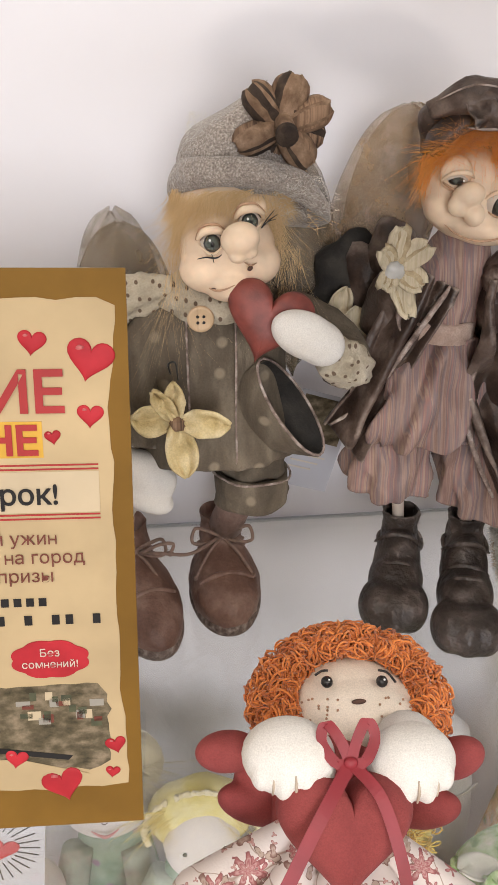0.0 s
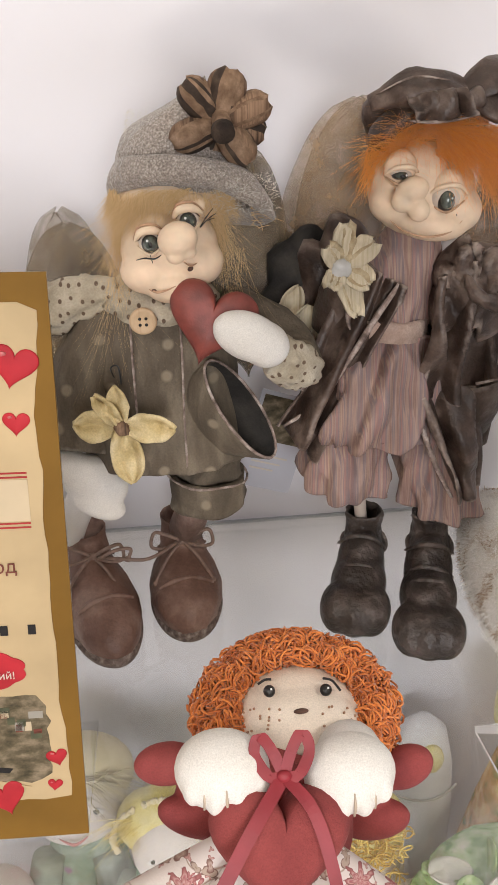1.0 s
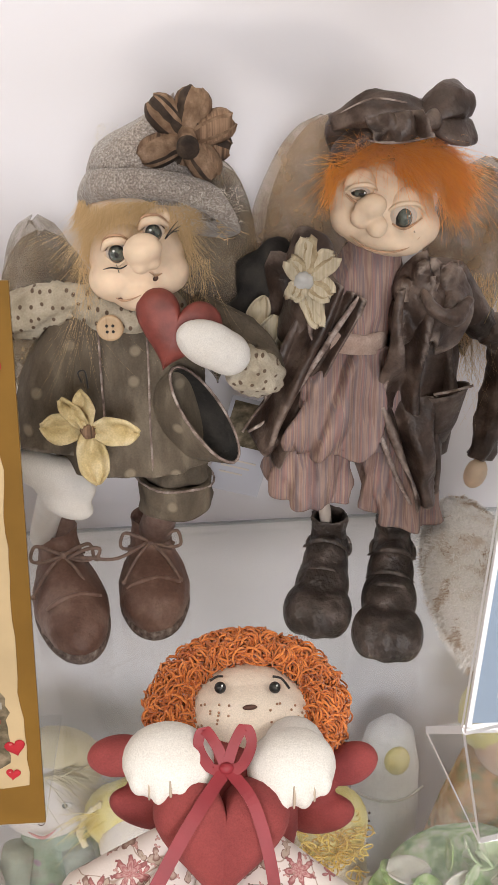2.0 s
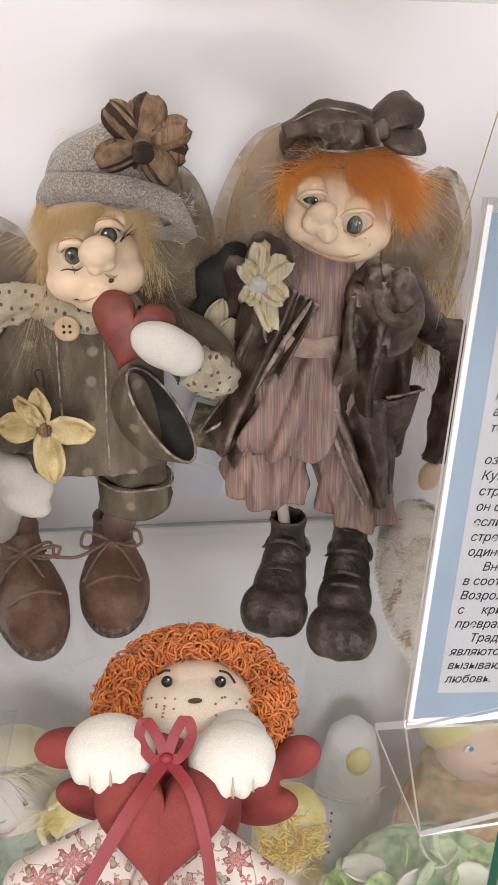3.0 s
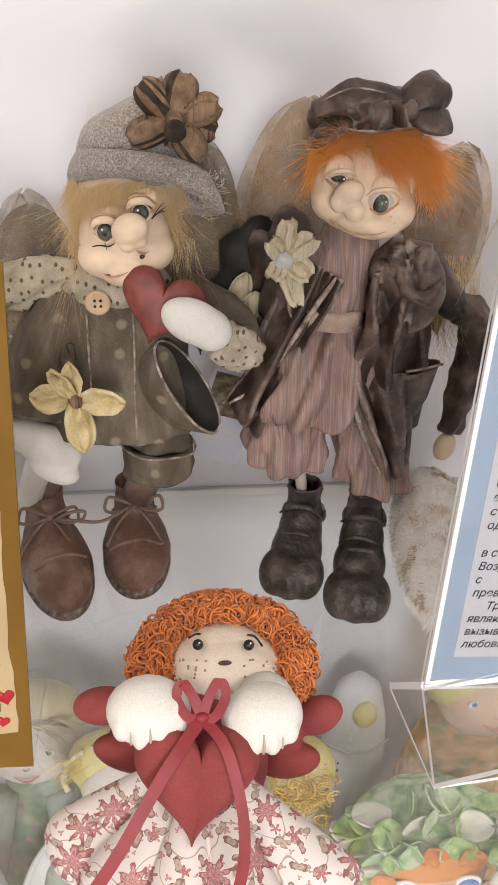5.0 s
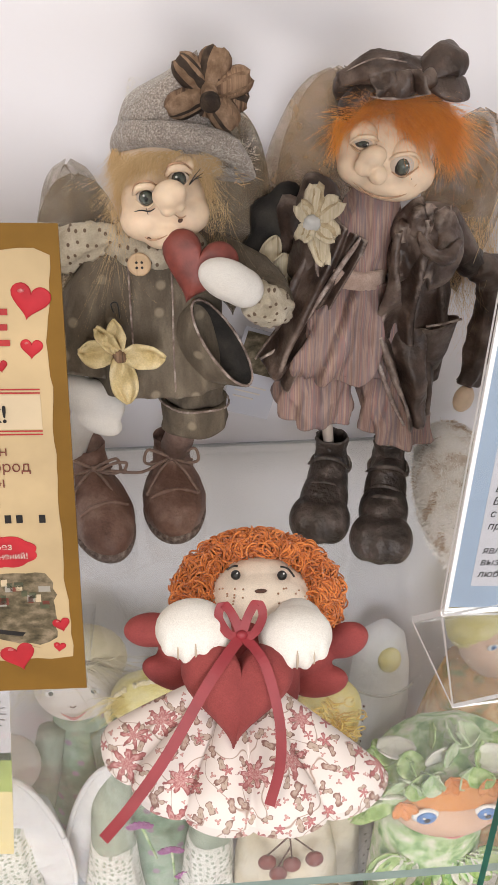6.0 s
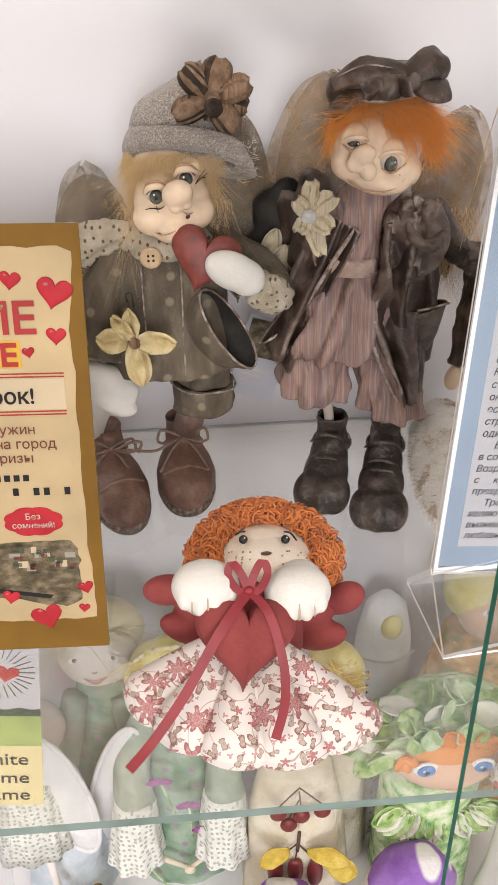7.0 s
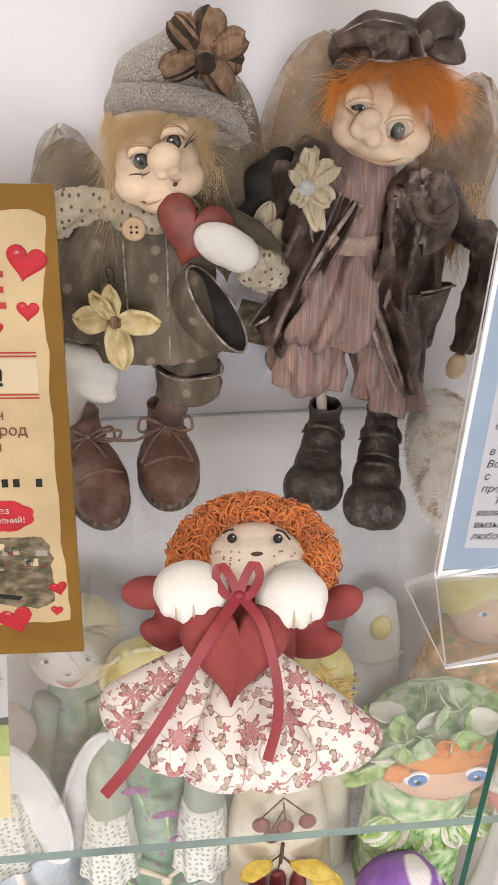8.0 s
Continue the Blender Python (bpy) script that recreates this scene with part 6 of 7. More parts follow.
M["pink"] = plain("pink_paint", (0.66, 0.28, 0.27), 0.5)
M["cream"] = cloth("cream_linen", (0.66, 0.58, 0.42), (0.75, 0.68, 0.54), (0.80, 0.75, 0.64), 30)
M["berry"] = plain("berry_red_paint", (0.17, 0.028, 0.026), 0.4)
M["leaf_yellow"] = cloth("yellow_leaf_paint", (0.42, 0.28, 0.04), (0.62, 0.45, 0.08), (0.74, 0.60, 0.18), 70)
M["purple"] = spots(cloth("purple_cotton", (0.24, 0.10, 0.42), (0.33, 0.16, 0.55), (0.40, 0.22, 0.60), 30), (0.80, 0.78, 0.80), 22, 0.3, 4)
M["grey_cloth"] = spots(cloth("grey_linen", (0.46, 0.45, 0.42), (0.58, 0.57, 0.53), (0.68, 0.67, 0.64), 40), (0.20, 0.19, 0.17), 90, 0.1, 3)
M["porcelain"] = plain("white_porcelain", (0.80, 0.76, 0.74), 0.12, var=0.04, coat=0.6)
M["porcelain_pink"] = plain("pink_porcelain", (0.62, 0.16, 0.15), 0.12, var=0.3, coat=0.6)
M["brass"] = plain("brass", (0.70, 0.48, 0.16), 0.25, metal=0.9)
M["amber_jar"] = cloth("amber_crumb", (0.10, 0.045, 0.012), (0.32, 0.17, 0.06), (0.62, 0.42, 0.22), 75, rough=0.15, relief=0.2)
M["napkin"] = cloth("printed_paper", (0.55, 0.50, 0.36), (0.70, 0.64, 0.52), (0.78, 0.75, 0.68), 26, rough=0.6, relief=0.05, crease=0.3)
M["napkin_red"] = cloth("red_printed_paper", (0.60, 0.30, 0.26), (0.72, 0.56, 0.50), (0.78, 0.74, 0.68), 30, rough=0.6, relief=0.05, crease=0.3)
M["grass_print"] = plain("green_field_print", (0.34, 0.44, 0.12), 0.4, var=0.25, scale=30)
M["tree_print"] = plain("dark_tree_print", (0.03, 0.06, 0.03), 0.4, var=0.4, scale=90)
M["card_yellow"] = plain("pale_yellow_print", (0.80, 0.68, 0.36), 0.4, var=0.08, scale=20)


def drawn_face(b, c, r, eyes=0.45, lip="pink", iris="iris", tilt=24):
    """Drawn eyes, brows, nose and mouth on a cushion head of radius r."""
    c, up = Vector(c), Matrix.Rotation(radians(-tilt), 3, "X")

    def on(x, z, out=0.0006):
        h = math.sqrt(max(0.05, 1 - x * x - z * z))
        n = Vector((x, -h * 0.55 - 0.25, z + 0.35))
        p = Vector((x * r, -h * r * 0.80, z * r))
        return c + up @ (p + n.normalized() * out)
    for sx in (-1, 1):
        b.blob(on(sx * eyes, 0.12), (r * 0.17, r * 0.03, r * 0.11), "glint", div=2)
        b.blob(on(sx * eyes, 0.12, 0.0016), (r * 0.075, r * 0.03, r * 0.075), iris, div=2)
        b.blob(on(sx * eyes, 0.12, 0.0024), (r * 0.035, r * 0.03, r * 0.035), "black", div=1)
        b.tube([on(sx * eyes - r * 6, 0.14), on(sx * eyes, 0.23), on(sx * eyes + r * 6, 0.14)], 0.0004, "black", 5)
        b.tube([on(sx * (eyes - 0.2), 0.42), on(sx * eyes, 0.50), on(sx * (eyes + 0.18), 0.44)], 0.0003, "freckle_pale", 5)
    b.tube([on(-0.06, -0.16), on(0.0, -0.20), on(0.07, -0.16)], 0.0004, "freckle", 5)
    b.tube([on(-0.27, -0.34), on(0.0, -0.49), on(0.27, -0.34)], [0.0004, 0.0014, 0.0004], lip, 6)


def sack(b, c, z0, z1, r0, r1, mat, n=36, fold=0.05):
    """A gathered gown from z0 up to z1."""
    b.loft([ring((c[0], c[1], z0), r0 * 0.92, r0 * 0.75), ring((c[0], c[1], z0 + 0.004), r0, r0 * 0.8), ring((c[0], c[1], z0 + (z1 - z0) * 0.45), (r0 * 0.6 + r1 * 0.4), (r0 * 0.6 + r1 * 0.4) * 0.8), ring((c[0], c[1], z1), r1, r1 * 0.8)], mat, n, folds=(9, fold, 0.0, 0))


def pale_angel():
    b = Build()
    c = (-0.060, 0.585, 0.806)
    sack(b, (c[0], c[1] + 0.01), LOWER, 0.775, 0.062, 0.026, "green_dress")
    b.clay([(c, (0.041, 0.032, 0.040), (0, 0, 0))], "doll_pale", 0.003, 4)
    drawn_face(b, (c[0], c[1] - 0.001, c[2] - 0.004), 0.040)
    b.hairs(lambda r: ((c[0] + r.gauss(0, 0.012), c[1] - 0.006 + r.uniform(-0.01, 0.012), c[2] + 0.036), (r.choice((-1, 1)) * 0.95, -0.12, -0.25)), 420, 0.040, "hair_pale", 0.0007, 0.55, 0.10, 41, 6)
    b.blob((c[0] + 0.004, c[1] + 0.014, c[2] + 0.016), (0.044, 0.030, 0.034), "hair_pale")
    for x0, x1, z0 in ((-0.088, -0.110, 0.755), (-0.040, -0.026, 0.75)):
        b.tube([(x0, 0.575, z0), ((x0 + x1) / 2, 0.56, z0 - 0.05), (x1, 0.55, z0 - 0.11)], [0.013, 0.015, 0.012], "sage", 16)
    return b.done("doll", None, "pale blond rag angel in a green dress on the lower shelf", "doll", "dolls on the lower shelf")


def yellow_haired():
    b = Build()
    c = (0.016, 0.54, 0.795)
    sack(b, (0.012, 0.55), LOWER, 0.765, 0.060, 0.026, "green_dress")
    b.clay([(c, (0.031, 0.026, 0.035), (0, 0, 0))], "doll_pale", 0.003, 4)
    drawn_face(b, (c[0] + 0.002, c[1] - 0.001, c[2] - 0.002), 0.032)
    b.hairs(lambda r: ((c[0] + r.gauss(0, 0.012), c[1] + 0.002, c[2] + 0.033), (r.choice((-1, 1)) * 0.95, 0.05, 0.1)), 520, 0.036, "hair_yellow", 0.0006, 0.75, 0.12, 42, 6)
    b.blob((c[0], c[1] + 0.014, c[2] + 0.014), (0.042, 0.024, 0.036), "yellow_felt", lump=0.004, freq=90)
    rnd = random.Random(2)
    for k in range(70):
        a = rnd.uniform(-0.1, 1.1) * math.pi
        b.blob((c[0] + 0.045 * math.cos(a), c[1] + 0.004, c[2] + 0.008 + 0.040 * math.sin(a)), (0.0026, 0.002, 0.0026), "hair_pale", lump=0.002, freq=400, div=2)
    # sleeves with lace cuffs, tied with a cord
    for sx, x, y in ((-1, -0.032, 0.505), (1, 0.058, 0.505)):
        b.tube([(0.012 + sx * 0.026, 0.545, 0.755), (x, 0.525, 0.71), (x, y, 0.672)], [0.014, 0.018, 0.020], "sage", 20, folds=(4, 0.0, 0.06, 0))
        b.tube([(x, y + 0.001, 0.676), (x - 0.002, y - 0.004, 0.64), (x - 0.004, y - 0.008, 0.598)], [0.021, 0.024, 0.029], "lace", 40, folds=(8, 0.02, 0.10, 0), cap1=False)
        b.tube([(x - 0.004, y - 0.006, 0.60), (0.018, 0.49, 0.575)], [0.004, 0.0025], "cream", 10)
    b.blob((0.018, 0.489, 0.574), (0.006, 0.005, 0.005), "cream", lump=0.001, freq=300)
    for x, z in ((-0.004, 0.705), (0.022, 0.665), (0.036, 0.625), (-0.030, 0.575)):
        for k in range(7):
            a = radians(40 + 17 * k)
            b.petal((x, 0.499, z), (x + 0.016 * math.cos(a), 0.494, z + 0.018 * math.sin(a)), 0.007, (0, -1, 0.3), "pink" if x < -0.02 else "purple_thread", 0.1, 0.001)
        b.tube([(x, 0.500, z), (x * 0.6 + 0.01, 0.500, z - 0.05)], 0.0012, "leaf_print", 6)
    return b.done("doll", None, "yellow-haired rag doll with lace cuffs and thistle dress", "doll", "dolls on the lower shelf")


M["purple_thread"] = plain("purple_thread", (0.34, 0.10, 0.30), 0.7, var=0.3, scale=300)


def white_winged():
    b = Build()
    sack(b, (-0.112, 0.53), LOWER, 0.70, 0.050, 0.022, "pale_blue")
    for c, tilt in (((-0.100, 0.505, 0.690), 10), ((-0.052, 0.530, 0.665), -14)):
        b.blob(c, (0.0245, 0.010, 0.092), "felt_white", (0, -tilt, 0), 0.003, 60)
        m = pose(*c, 0, -tilt, 0)
        b.tube([m @ Vector((0.0245 * math.cos(a), -0.003, 0.092 * math.sin(a))) for a in [i * math.pi / 20 for i in range(41)]], 0.0026, "felt_white", 8)
    b.loft([ring((-0.135, 0.50, 0.72), 0.030, 0.014), ring((-0.140, 0.498, 0.66), 0.036, 0.018), ring((-0.142, 0.496, 0.62), 0.040, 0.020)], "lace", 40, folds=(9, 0.04, 0.1, 0))
    b.tube([(-0.125, 0.49, 0.63), (-0.117, 0.475, 0.585)], [0.005, 0.004], "doll_pale", 10)
    b.blob((-0.115, 0.473, 0.578), (0.008, 0.006, 0.010), "doll_pale")
    b.clay([((-0.125, 0.545, 0.745), (0.03, 0.025, 0.032), (0, 0, 0))], "doll_pale", 0.004, 3)
    return b.done("doll", None, "textile angel with white fleece wings and lace sleeves", "doll", "dolls on the lower shelf")


def gold_curls():
    b = Build()
    sack(b, (0.172, 0.545), LOWER, 0.79, 0.045, 0.030, "cream")
    b.blob((0.172, 0.540, 0.800), (0.030, 0.026, 0.034), "yellow_felt")
    rnd = random.Random(12)
    for k in range(60):
        c = Vector((0.168 + rnd.gauss(0, 0.014), 0.512 + rnd.uniform(-0.004, 0.006), 0.800 + rnd.gauss(0, 0.018)))
        r0 = rnd.uniform(0.004, 0.007)
        e = Euler((rnd.uniform(0, 6.3), rnd.uniform(0, 6.3), 0)).to_matrix()
        b.tube([c + e @ Vector((r0 * math.cos(w), r0 * math.sin(w), w * 0.0008)) for w in [i * 0.7 for i in range(12)]], 0.0007, "gold_curl", 5)
    return b.done("doll", None, "cream bag doll with gold tinsel curls", "doll", "dolls on the lower shelf")


def white_wrapped():
    b = Build()
    c = (0.247, 0.645)
    b.loft([ring((*c, LOWER), 0.030, 0.022), ring((*c, 0.60), 0.033, 0.025), ring((*c, 0.68), 0.034, 0.026), ring((*c, 0.745), 0.030, 0.024), ring((*c, 0.785), 0.022, 0.018), ring((*c, 0.800), 0.008, 0.007)], "felt_white", 36, folds=(4, 0.03, 0.0, 0))
    b.blob((c[0] + 0.003, c[1] - 0.020, 0.768), (0.012, 0.009, 0.016), "yellow_felt")
    b.tube([(c[0] - 0.034 + 0.0675 * i / 8, c[1] - 0.024 * math.sin(math.pi * (0.12 + 0.76 * i / 8)) - 0.003, 0.722) for i in range(9)], 0.0012, "grey_cloth", 6)
    for k in range(6):
        b.blob((c[0] - 0.020, c[1] - 0.0235, 0.705 - 0.011 * k), (0.0013, 0.001, 0.0022), "freckle", div=1)
    return b.done("doll", None, "small white wrapped doll with a yellow face", "doll", "dolls on the lower shelf")


def green_hat():
    b = Build()
    c = (0.277, 0.495, 0.735)
    sack(b, (0.272, 0.505), LOWER, 0.69, 0.055, 0.050, "leaf_print")
    b.blob(c, (0.056, 0.036, 0.042), "peach")
    b.blob((c[0], c[1] + 0.001, c[2] + 0.012), (0.058, 0.0365, 0.036), "orange_felt")
    b.blob((c[0], c[1] - 0.006, c[2] - 0.008), (0.054, 0.0355, 0.033), "peach")
    b.blob((c[0] + 0.002, c[1] + 0.010, c[2] + 0.026), (0.066, 0.038, 0.040), "leaf_print", lump=0.004, freq=60)
    rnd = random.Random(4)
    for k in range(51):
        a, e = radians(-6 + 192 * (k % 17 + 0.4 * (k // 17)) / 16), radians(64 - 25 * (k // 17))
        n = Vector((math.cos(a) * math.cos(e * 0.6), -math.sin(e), math.sin(a) * math.cos(e)))
        p = Vector(c) + Vector((0.002 + 0.064 * n.x, 0.008 + 0.038 * n.y, 0.024 + 0.040 * n.z))
        w = a + rnd.uniform(-1.2, 1.2)
        b.petal(p, p + Vector((0.034 * math.cos(w), -0.008, 0.028 * math.sin(w) - 0.004)), 0.024, n, rnd.choice(("leaf_green", "leaf_green", "leaf_pale", "leaf_white")), 0.18, 0.0012, 0.003, k)
    for x, z in ((0.228, 0.757), (0.268, 0.786), (0.300, 0.780)):
        for k in range(5):
            a = radians(72 * k)
            b.petal((x, 0.462, z), (x + 0.012 * math.cos(a), 0.456, z + 0.012 * math.sin(a)), 0.010, (0, -1, 0.4), "orange_felt", 0.15, 0.001)
    for x in (0.250, 0.304):
        b.blob((x, 0.4615, 0.740), (0.0125, 0.004, 0.0088), "glint")
        b.blob((x, 0.4590, 0.740), (0.0090, 0.003, 0.0075), "blue_eye")
        b.blob((x, 0.4570, 0.740), (0.0035, 0.0015, 0.0035), "black", div=2)
        b.blob((x - 0.003, 0.4562, 0.7435), (0.0016, 0.001, 0.0016), "glint", div=1)
    b.tube([(0.262, 0.4590, 0.716), (0.277, 0.4565, 0.712), (0.292, 0.4590, 0.716)], 0.0008, "pink", 6)
    b.blob((0.277, 0.4555, 0.724), (0.003, 0.0015, 0.002), "orange_felt", div=2)
    for k in range(16):
        a = radians(200 + 140 * k / 15)
        p = Vector((0.272 + 0.040 * math.cos(a), 0.470, 0.680 + 0.022 * math.sin(a)))
        b.petal(p, p + Vector((0.034 * math.cos(a), -0.004, 0.034 * math.sin(a))), 0.020, (0, -1, 0.4), ("leaf_green", "leaf_white", "leaf_print")[k % 3], 0.16, 0.0012, 0.004, k + 30)
    for v in b.bm.verts:
        v.co.x -= 0.003
        v.co.z += 0.007 * min(1.0, (v.co.z - LOWER) / 0.1)
    return b.done("doll", None, "round-faced doll with a green leaf hat and blue eyes", "doll", "dolls on the lower shelf")


def leaf_shawl():
    b = Build()
    c = (0.335, 0.595)
    b.loft([ring((*c, LOWER), 0.075, 0.045), ring((*c, 0.56), 0.076, 0.045), ring((*c, 0.66), 0.066, 0.042), ring((*c, 0.74), 0.050, 0.036), ring((*c, 0.79), 0.036, 0.030)], "leaf_orange", 40, folds=(7, 0.04, 0.02, 0))
    b.blob((c[0] + 0.012, c[1] - 0.004, 0.822), (0.042, 0.034, 0.040), "peach")
    b.blob((c[0] + 0.008, c[1] + 0.008, 0.838), (0.050, 0.036, 0.040), "yellow_felt", lump=0.004, freq=70)
    drawn_face(b, (c[0] + 0.012, c[1] - 0.006, 0.822), 0.040, 0.45, "pink", "blue_eye")
    rnd = random.Random(8)
    for k in range(24):
        x, z = c[0] + rnd.uniform(-0.05, 0.05), rnd.uniform(0.60, 0.76)
        b.petal((x, c[1] - 0.040, z), (x + rnd.uniform(-0.015, 0.015), c[1] - 0.044, z - 0.02), 0.014, (0, -1, 0.3), rnd.choice(("leaf_orange", "leaf_yellow", "leaf_print")), 0.15, 0.001, 0.002, k)
    return b.done("doll", None, "doll in a shawl printed with orange autumn leaves", "doll", "dolls on the lower shelf")


def berry_doll():
    b = Build()
    sack(b, (0.130, 0.50), LOWER, 0.665, 0.058, 0.034, "cream")
    for x, z in ((0.108, 0.640), (0.130, 0.634), (0.150, 0.640), (0.118, 0.622), (0.105, 0.555), (0.125, 0.555), (0.145, 0.552)):
        b.blob((x, 0.456, z), (0.0082, 0.005, 0.0088), "berry")
        b.tube([(x, 0.457, z + 0.008), (0.128, 0.458, z + 0.034)], 0.0008, "freckle", 5)
    for p, q in (((0.118, 0.452, 0.590), (0.088, 0.448, 0.578)), ((0.136, 0.452, 0.586), (0.176, 0.448, 0.572)), ((0.150, 0.452, 0.570), (0.185, 0.448, 0.556))):
        b.petal(p, q, 0.022, (0, -1, 0.3), "leaf_yellow", 0.12, 0.001, 0.002)
    b.tube([(0.128, 0.452, 0.615), (0.126, 0.450, 0.588)], 0.0018, "freckle", 6)
    for v in b.bm.verts:
        v.co.z += 0.065 * min(1.0, max(0.0, (v.co.z - LOWER) / 0.04))
    return b.done("doll", None, "cream linen doll painted with berries and yellow leaves", "doll", "dolls on the lower shelf")


def grey_doll():
    b = Build()
    sack(b, (0.205, 0.575), LOWER, 0.62, 0.042, 0.026, "grey_cloth")
    b.blob((0.205, 0.572, 0.628), (0.026, 0.022, 0.022), "grey_cloth")
    return b.done("doll", None, "small grey linen doll with a stitched hem", "doll", "dolls on the lower shelf")


def purple_hat(x, y, top, r, tilt):
    b = Build()
    sack(b, (x, y), LOWER, top - 0.055, r * 0.85, r * 0.6, "purple")
    b.blob((x, y, top - 0.05), (r * 0.75, r * 0.6, 0.035), "doll_pale")
    b.loft([ring((x, y, top - 0.045), r * 0.9, r * 0.75, (0, tilt, 0)), ring((x, y, top - 0.040), r, r * 0.82, (0, tilt, 0)), ring((x, y, top - 0.018), r * 0.8, r * 0.66, (0, tilt, 0)), ring((x, y, top - 0.004), r * 0.45, r * 0.38, (0, tilt, 0)), ring((x, y, top), r * 0.1, r * 0.1, (0, tilt, 0))], "purple", 36, folds=(6, 0.05, 0.02, 0))
    return b.done("doll", None, "small doll in a purple hat with white patches", "doll", "dolls on the lower shelf")


def porcelain():
    b = Build()
    x, y = 0.352, 0.452
    b.loft([ring((x, y, LOWER), 0.040, 0.032), ring((x, y, LOWER + 0.012), 0.042, 0.034), ring((x, y, 0.60), 0.030, 0.026), ring((x, y, 0.68), 0.026, 0.022), ring((x, y, 0.74), 0.030, 0.026)], "porcelain", 36, folds=(6, 0.03, 0.08, 0))
    rnd = random.Random(6)
    for k in range(22):
        a, z = rnd.uniform(0, 6.28), rnd.uniform(0.72, 0.83)
        b.blob((x + 0.030 * math.cos(a), y + 0.024 * math.sin(a), z), (0.013, 0.011, 0.012), rnd.choice(("porcelain", "porcelain", "porcelain_pink")), lump=0.004, freq=180)
    b.tube([(x - 0.030, y - 0.02, 0.80), (x - 0.048, y - 0.03, 0.815), (x - 0.052, y - 0.03, 0.795), (x - 0.042, y - 0.028, 0.782)], 0.005, "porcelain", 12)
    return b.done("figurine", None, "white porcelain figurine with pink roses", "figurine")


def brass_bell(x, y):
    b = Build()
    b.loft([ring((x, y, LOWER), 0.024, 0.024), ring((x, y, LOWER + 0.006), 0.022, 0.022), ring((x, y, LOWER + 0.03), 0.014, 0.014), ring((x, y, LOWER + 0.045), 0.010, 0.010), ring((x, y, LOWER + 0.052), 0.004, 0.004), ring((x, y, LOWER + 0.075), 0.005, 0.005)], "brass", 32)
    return b.done("bell", None, "small polished brass bell on the lower shelf", "bell")


for make in (pale_angel, yellow_haired, white_winged, gold_curls, white_wrapped, green_hat, leaf_shawl, berry_doll, grey_doll, porcelain):
    make()
purple_hat(0.232, 0.425, 0.665, 0.046, -14)
purple_hat(0.112, 0.415, 0.640, 0.044, 8)
brass_bell(-0.075, 0.465)
brass_bell(-0.100, 0.44)


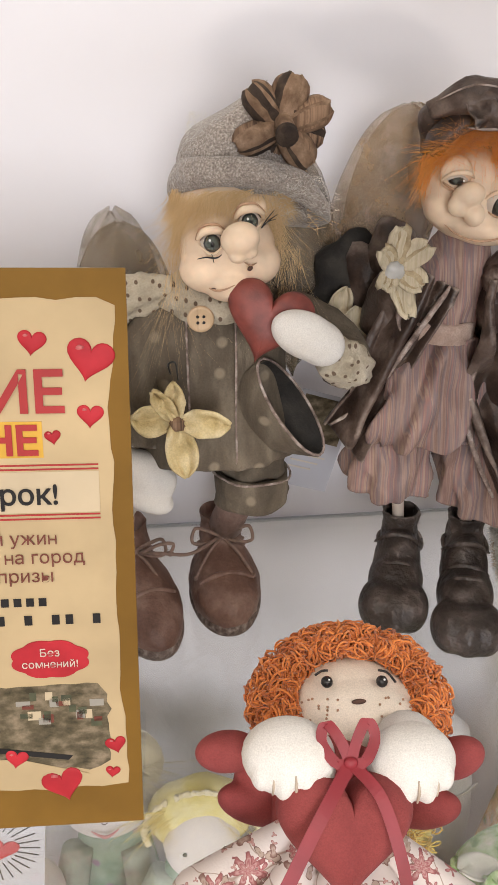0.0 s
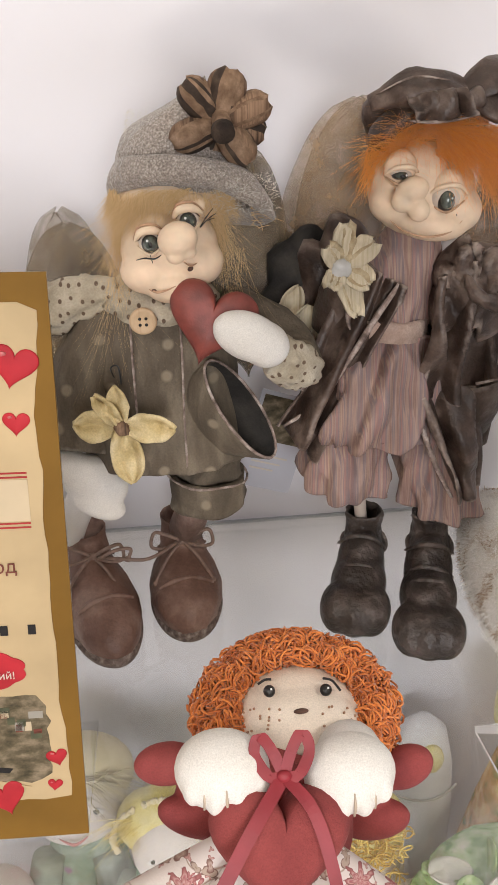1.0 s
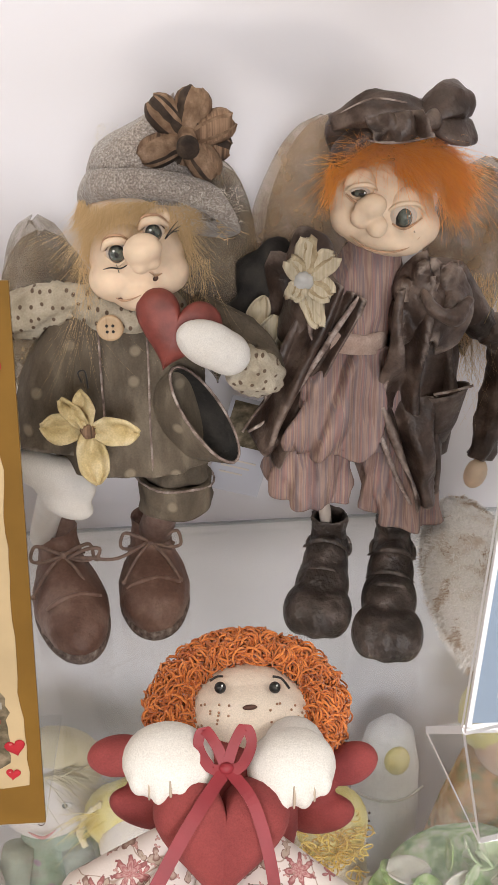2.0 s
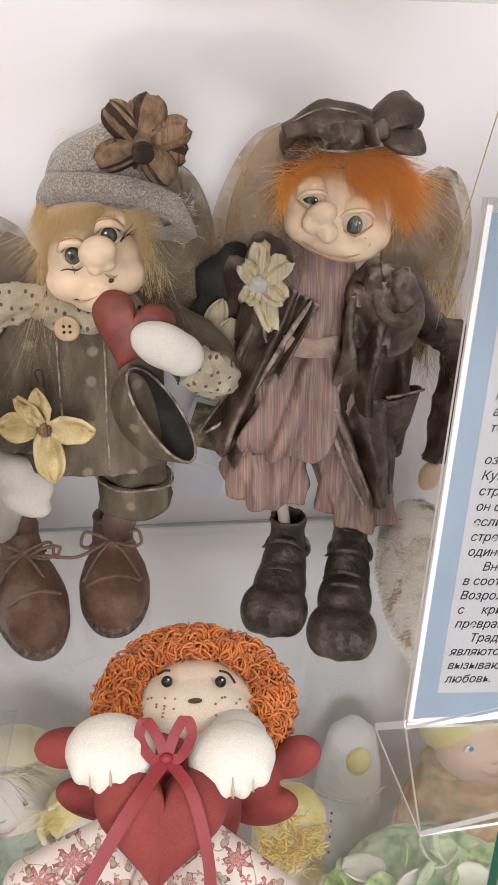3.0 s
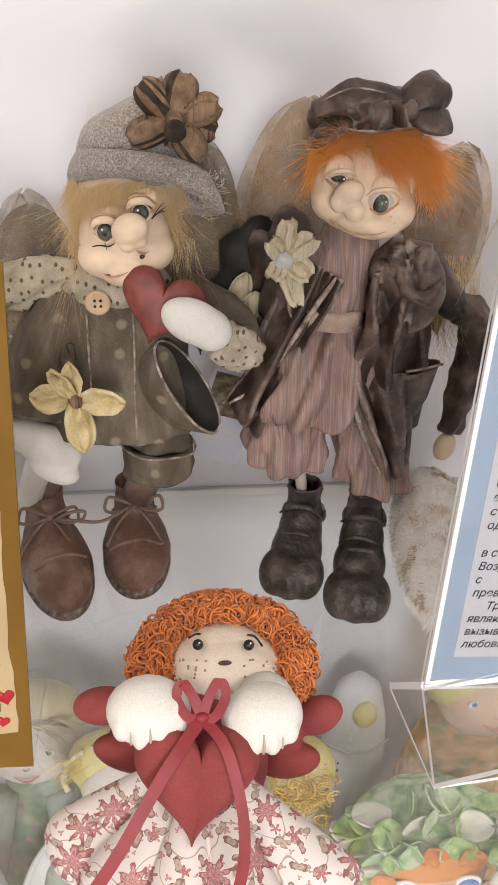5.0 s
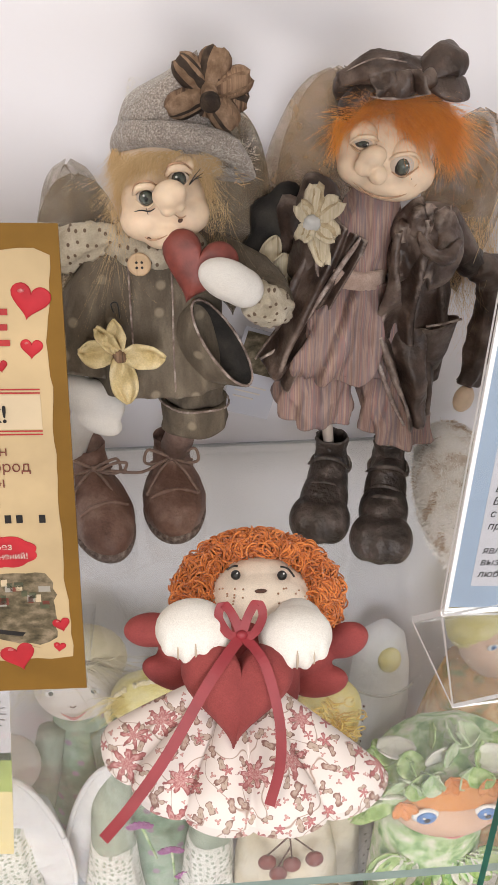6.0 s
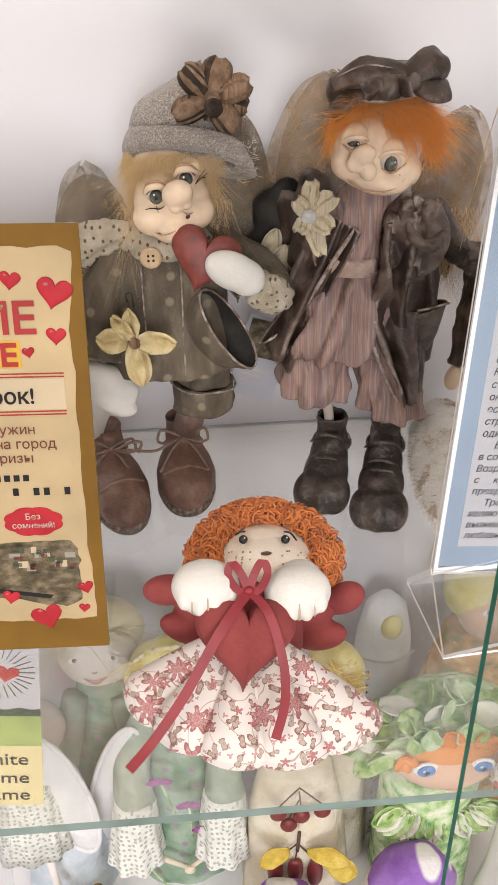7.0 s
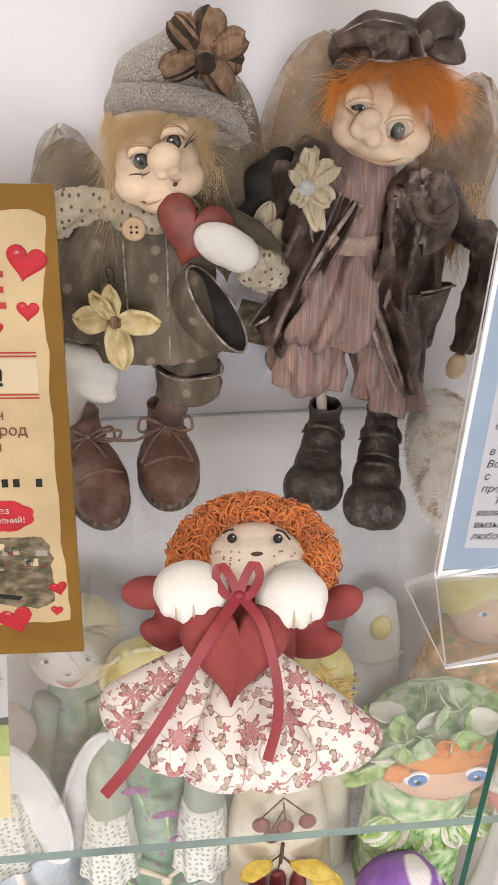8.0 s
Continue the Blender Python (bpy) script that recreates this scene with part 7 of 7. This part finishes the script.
def heart_card():
    """A printed card on a clear easel, two hearts above a field."""
    o = Vector((-0.094, 0.424, 0.792))
    r = root("picture_card", "printed card with two red hearts over a green field", "card", place=(o.x, o.y, LOWER))
    T = Matrix.Translation((0, 0, o.z - LOWER)) @ pose(0, 0, 0, -2, 7, 0)
    W, H = 0.16, 0.178
    b = Build()
    b.box((-W, 0, 0), (0, 0.001, H), "card_yellow", m=T)
    b.done("card", r)
    for name, lo, hi, mat in (("printed_field", 0.072, 0.108, "grass_print"), ("printed_sky", 0.108, H, "paper")):
        b = Build()
        b.box((-W, -0.0004, lo), (0, 0.0, hi), mat, m=T)
        b.done(name, r)
    b = Build()
    b.outline([(-W, 0.106), (0, 0.106)] + [(-W * k / 40, 0.114 + 0.004 * noise.noise(Vector((k * 0.37, 2, 0))) + 0.002 * noise.noise(Vector((k * 1.3, 5, 0)))) for k in range(41)], -0.0008, -0.0005, "tree_print", T)
    b.done("printed_hill", r)
    for k in range(28):
        a = 2 * math.pi * k / 28
        b = Build()
        m = T @ pose(-0.030, -0.0006, 0.152) @ pose(0, 0, 0, 0, math.degrees(a), 0)
        b.box((0.014, -0.0002, -0.0003), (0.027, 0.0002, 0.0003), "ink", m=m)
        b.done("printed_ray", r)
    for x, z, s in ((-0.036, 0.153, 0.019), (-0.024, 0.1515, 0.019)):
        b = Build()
        b.heart(T @ pose(x, -0.0010, z, 0, 10, 0), s, s, 0.0012, "red_print", n=14)
        b.done("heart", r)
    for t, z in (("white", 0.050), ("lame", 0.028), ("ame", 0.007)):
        lettering("printed_word", t, 0.019, T @ pose(-0.0105, -0.0004, z), "ink", r, 0, 0.0001, "RIGHT")
    b = Build()
    b.box((-0.13, 0.002, -0.27), (-0.03, 0.004, 0.05), "acrylic", m=T)
    for v in b.bm.verts:
        v.co.z = max(v.co.z, 0.0)
    b.done("clear_easel", r).visible_shadow = False


heart_card()

# ---- upper shelf ----


def sheet(x0, x1, y0, y1, z, mat, turn, label):
    b = Build()
    cx, cy = (x0 + x1) / 2, (y0 + y1) / 2

    def f(u, v):
        p = Matrix.Rotation(radians(turn), 3, "Z") @ Vector((x0 + (x1 - x0) * u - cx, y0 + (y1 - y0) * v - cy, 0))
        return (cx + p.x, cy + p.y, z + 0.0012 + 0.0008 * noise.noise(Vector((u * 3, v * 3, turn))))
    b.patch(f, 14, 14, mat, 0.0006)
    return b.done("printed_sheet", None, label, "paper")


sheet(-0.02, 0.075, 0.245, 0.44, UPPER, "napkin_red", 3, "red-flowered printed paper lying on the glass shelf")
sheet(0.066, 0.26, 0.242, 0.44, UPPER + 0.002, "napkin", -4, "cream printed paper lying on the glass shelf")


def amber_jar():
    b = Build()
    c = (0.210, 0.425)
    b.loft([ring((*c, UPPER + 0.004), 0.045, 0.045), ring((*c, UPPER + 0.008), 0.051, 0.051), ring((*c, UPPER + 0.055), 0.053, 0.053), ring((*c, UPPER + 0.075), 0.042, 0.042), ring((*c, UPPER + 0.080), 0.034, 0.034)], "amber_jar", 40)
    b.loft([ring((*c, UPPER + 0.080), 0.037, 0.037), ring((*c, UPPER + 0.082), 0.039, 0.039), ring((*c, UPPER + 0.096), 0.039, 0.039), ring((*c, UPPER + 0.098), 0.036, 0.036)], "brass", 36)
    return b.done("jar", None, "jar of amber crumbs on the upper shelf", "jar")


def dark_dish():
    b = Build()
    c = (0.120, 0.600)
    b.loft([ring((*c, UPPER), 0.030, 0.022), ring((*c, UPPER + 0.003), 0.036, 0.026), ring((*c, UPPER + 0.012), 0.040, 0.030), ring((*c, UPPER + 0.011), 0.037, 0.027), ring((*c, UPPER + 0.004), 0.028, 0.020)], "black", 36)
    return b.done("dish", None, "small black dish on the upper glass shelf", "dish")


amber_jar()
dark_dish()
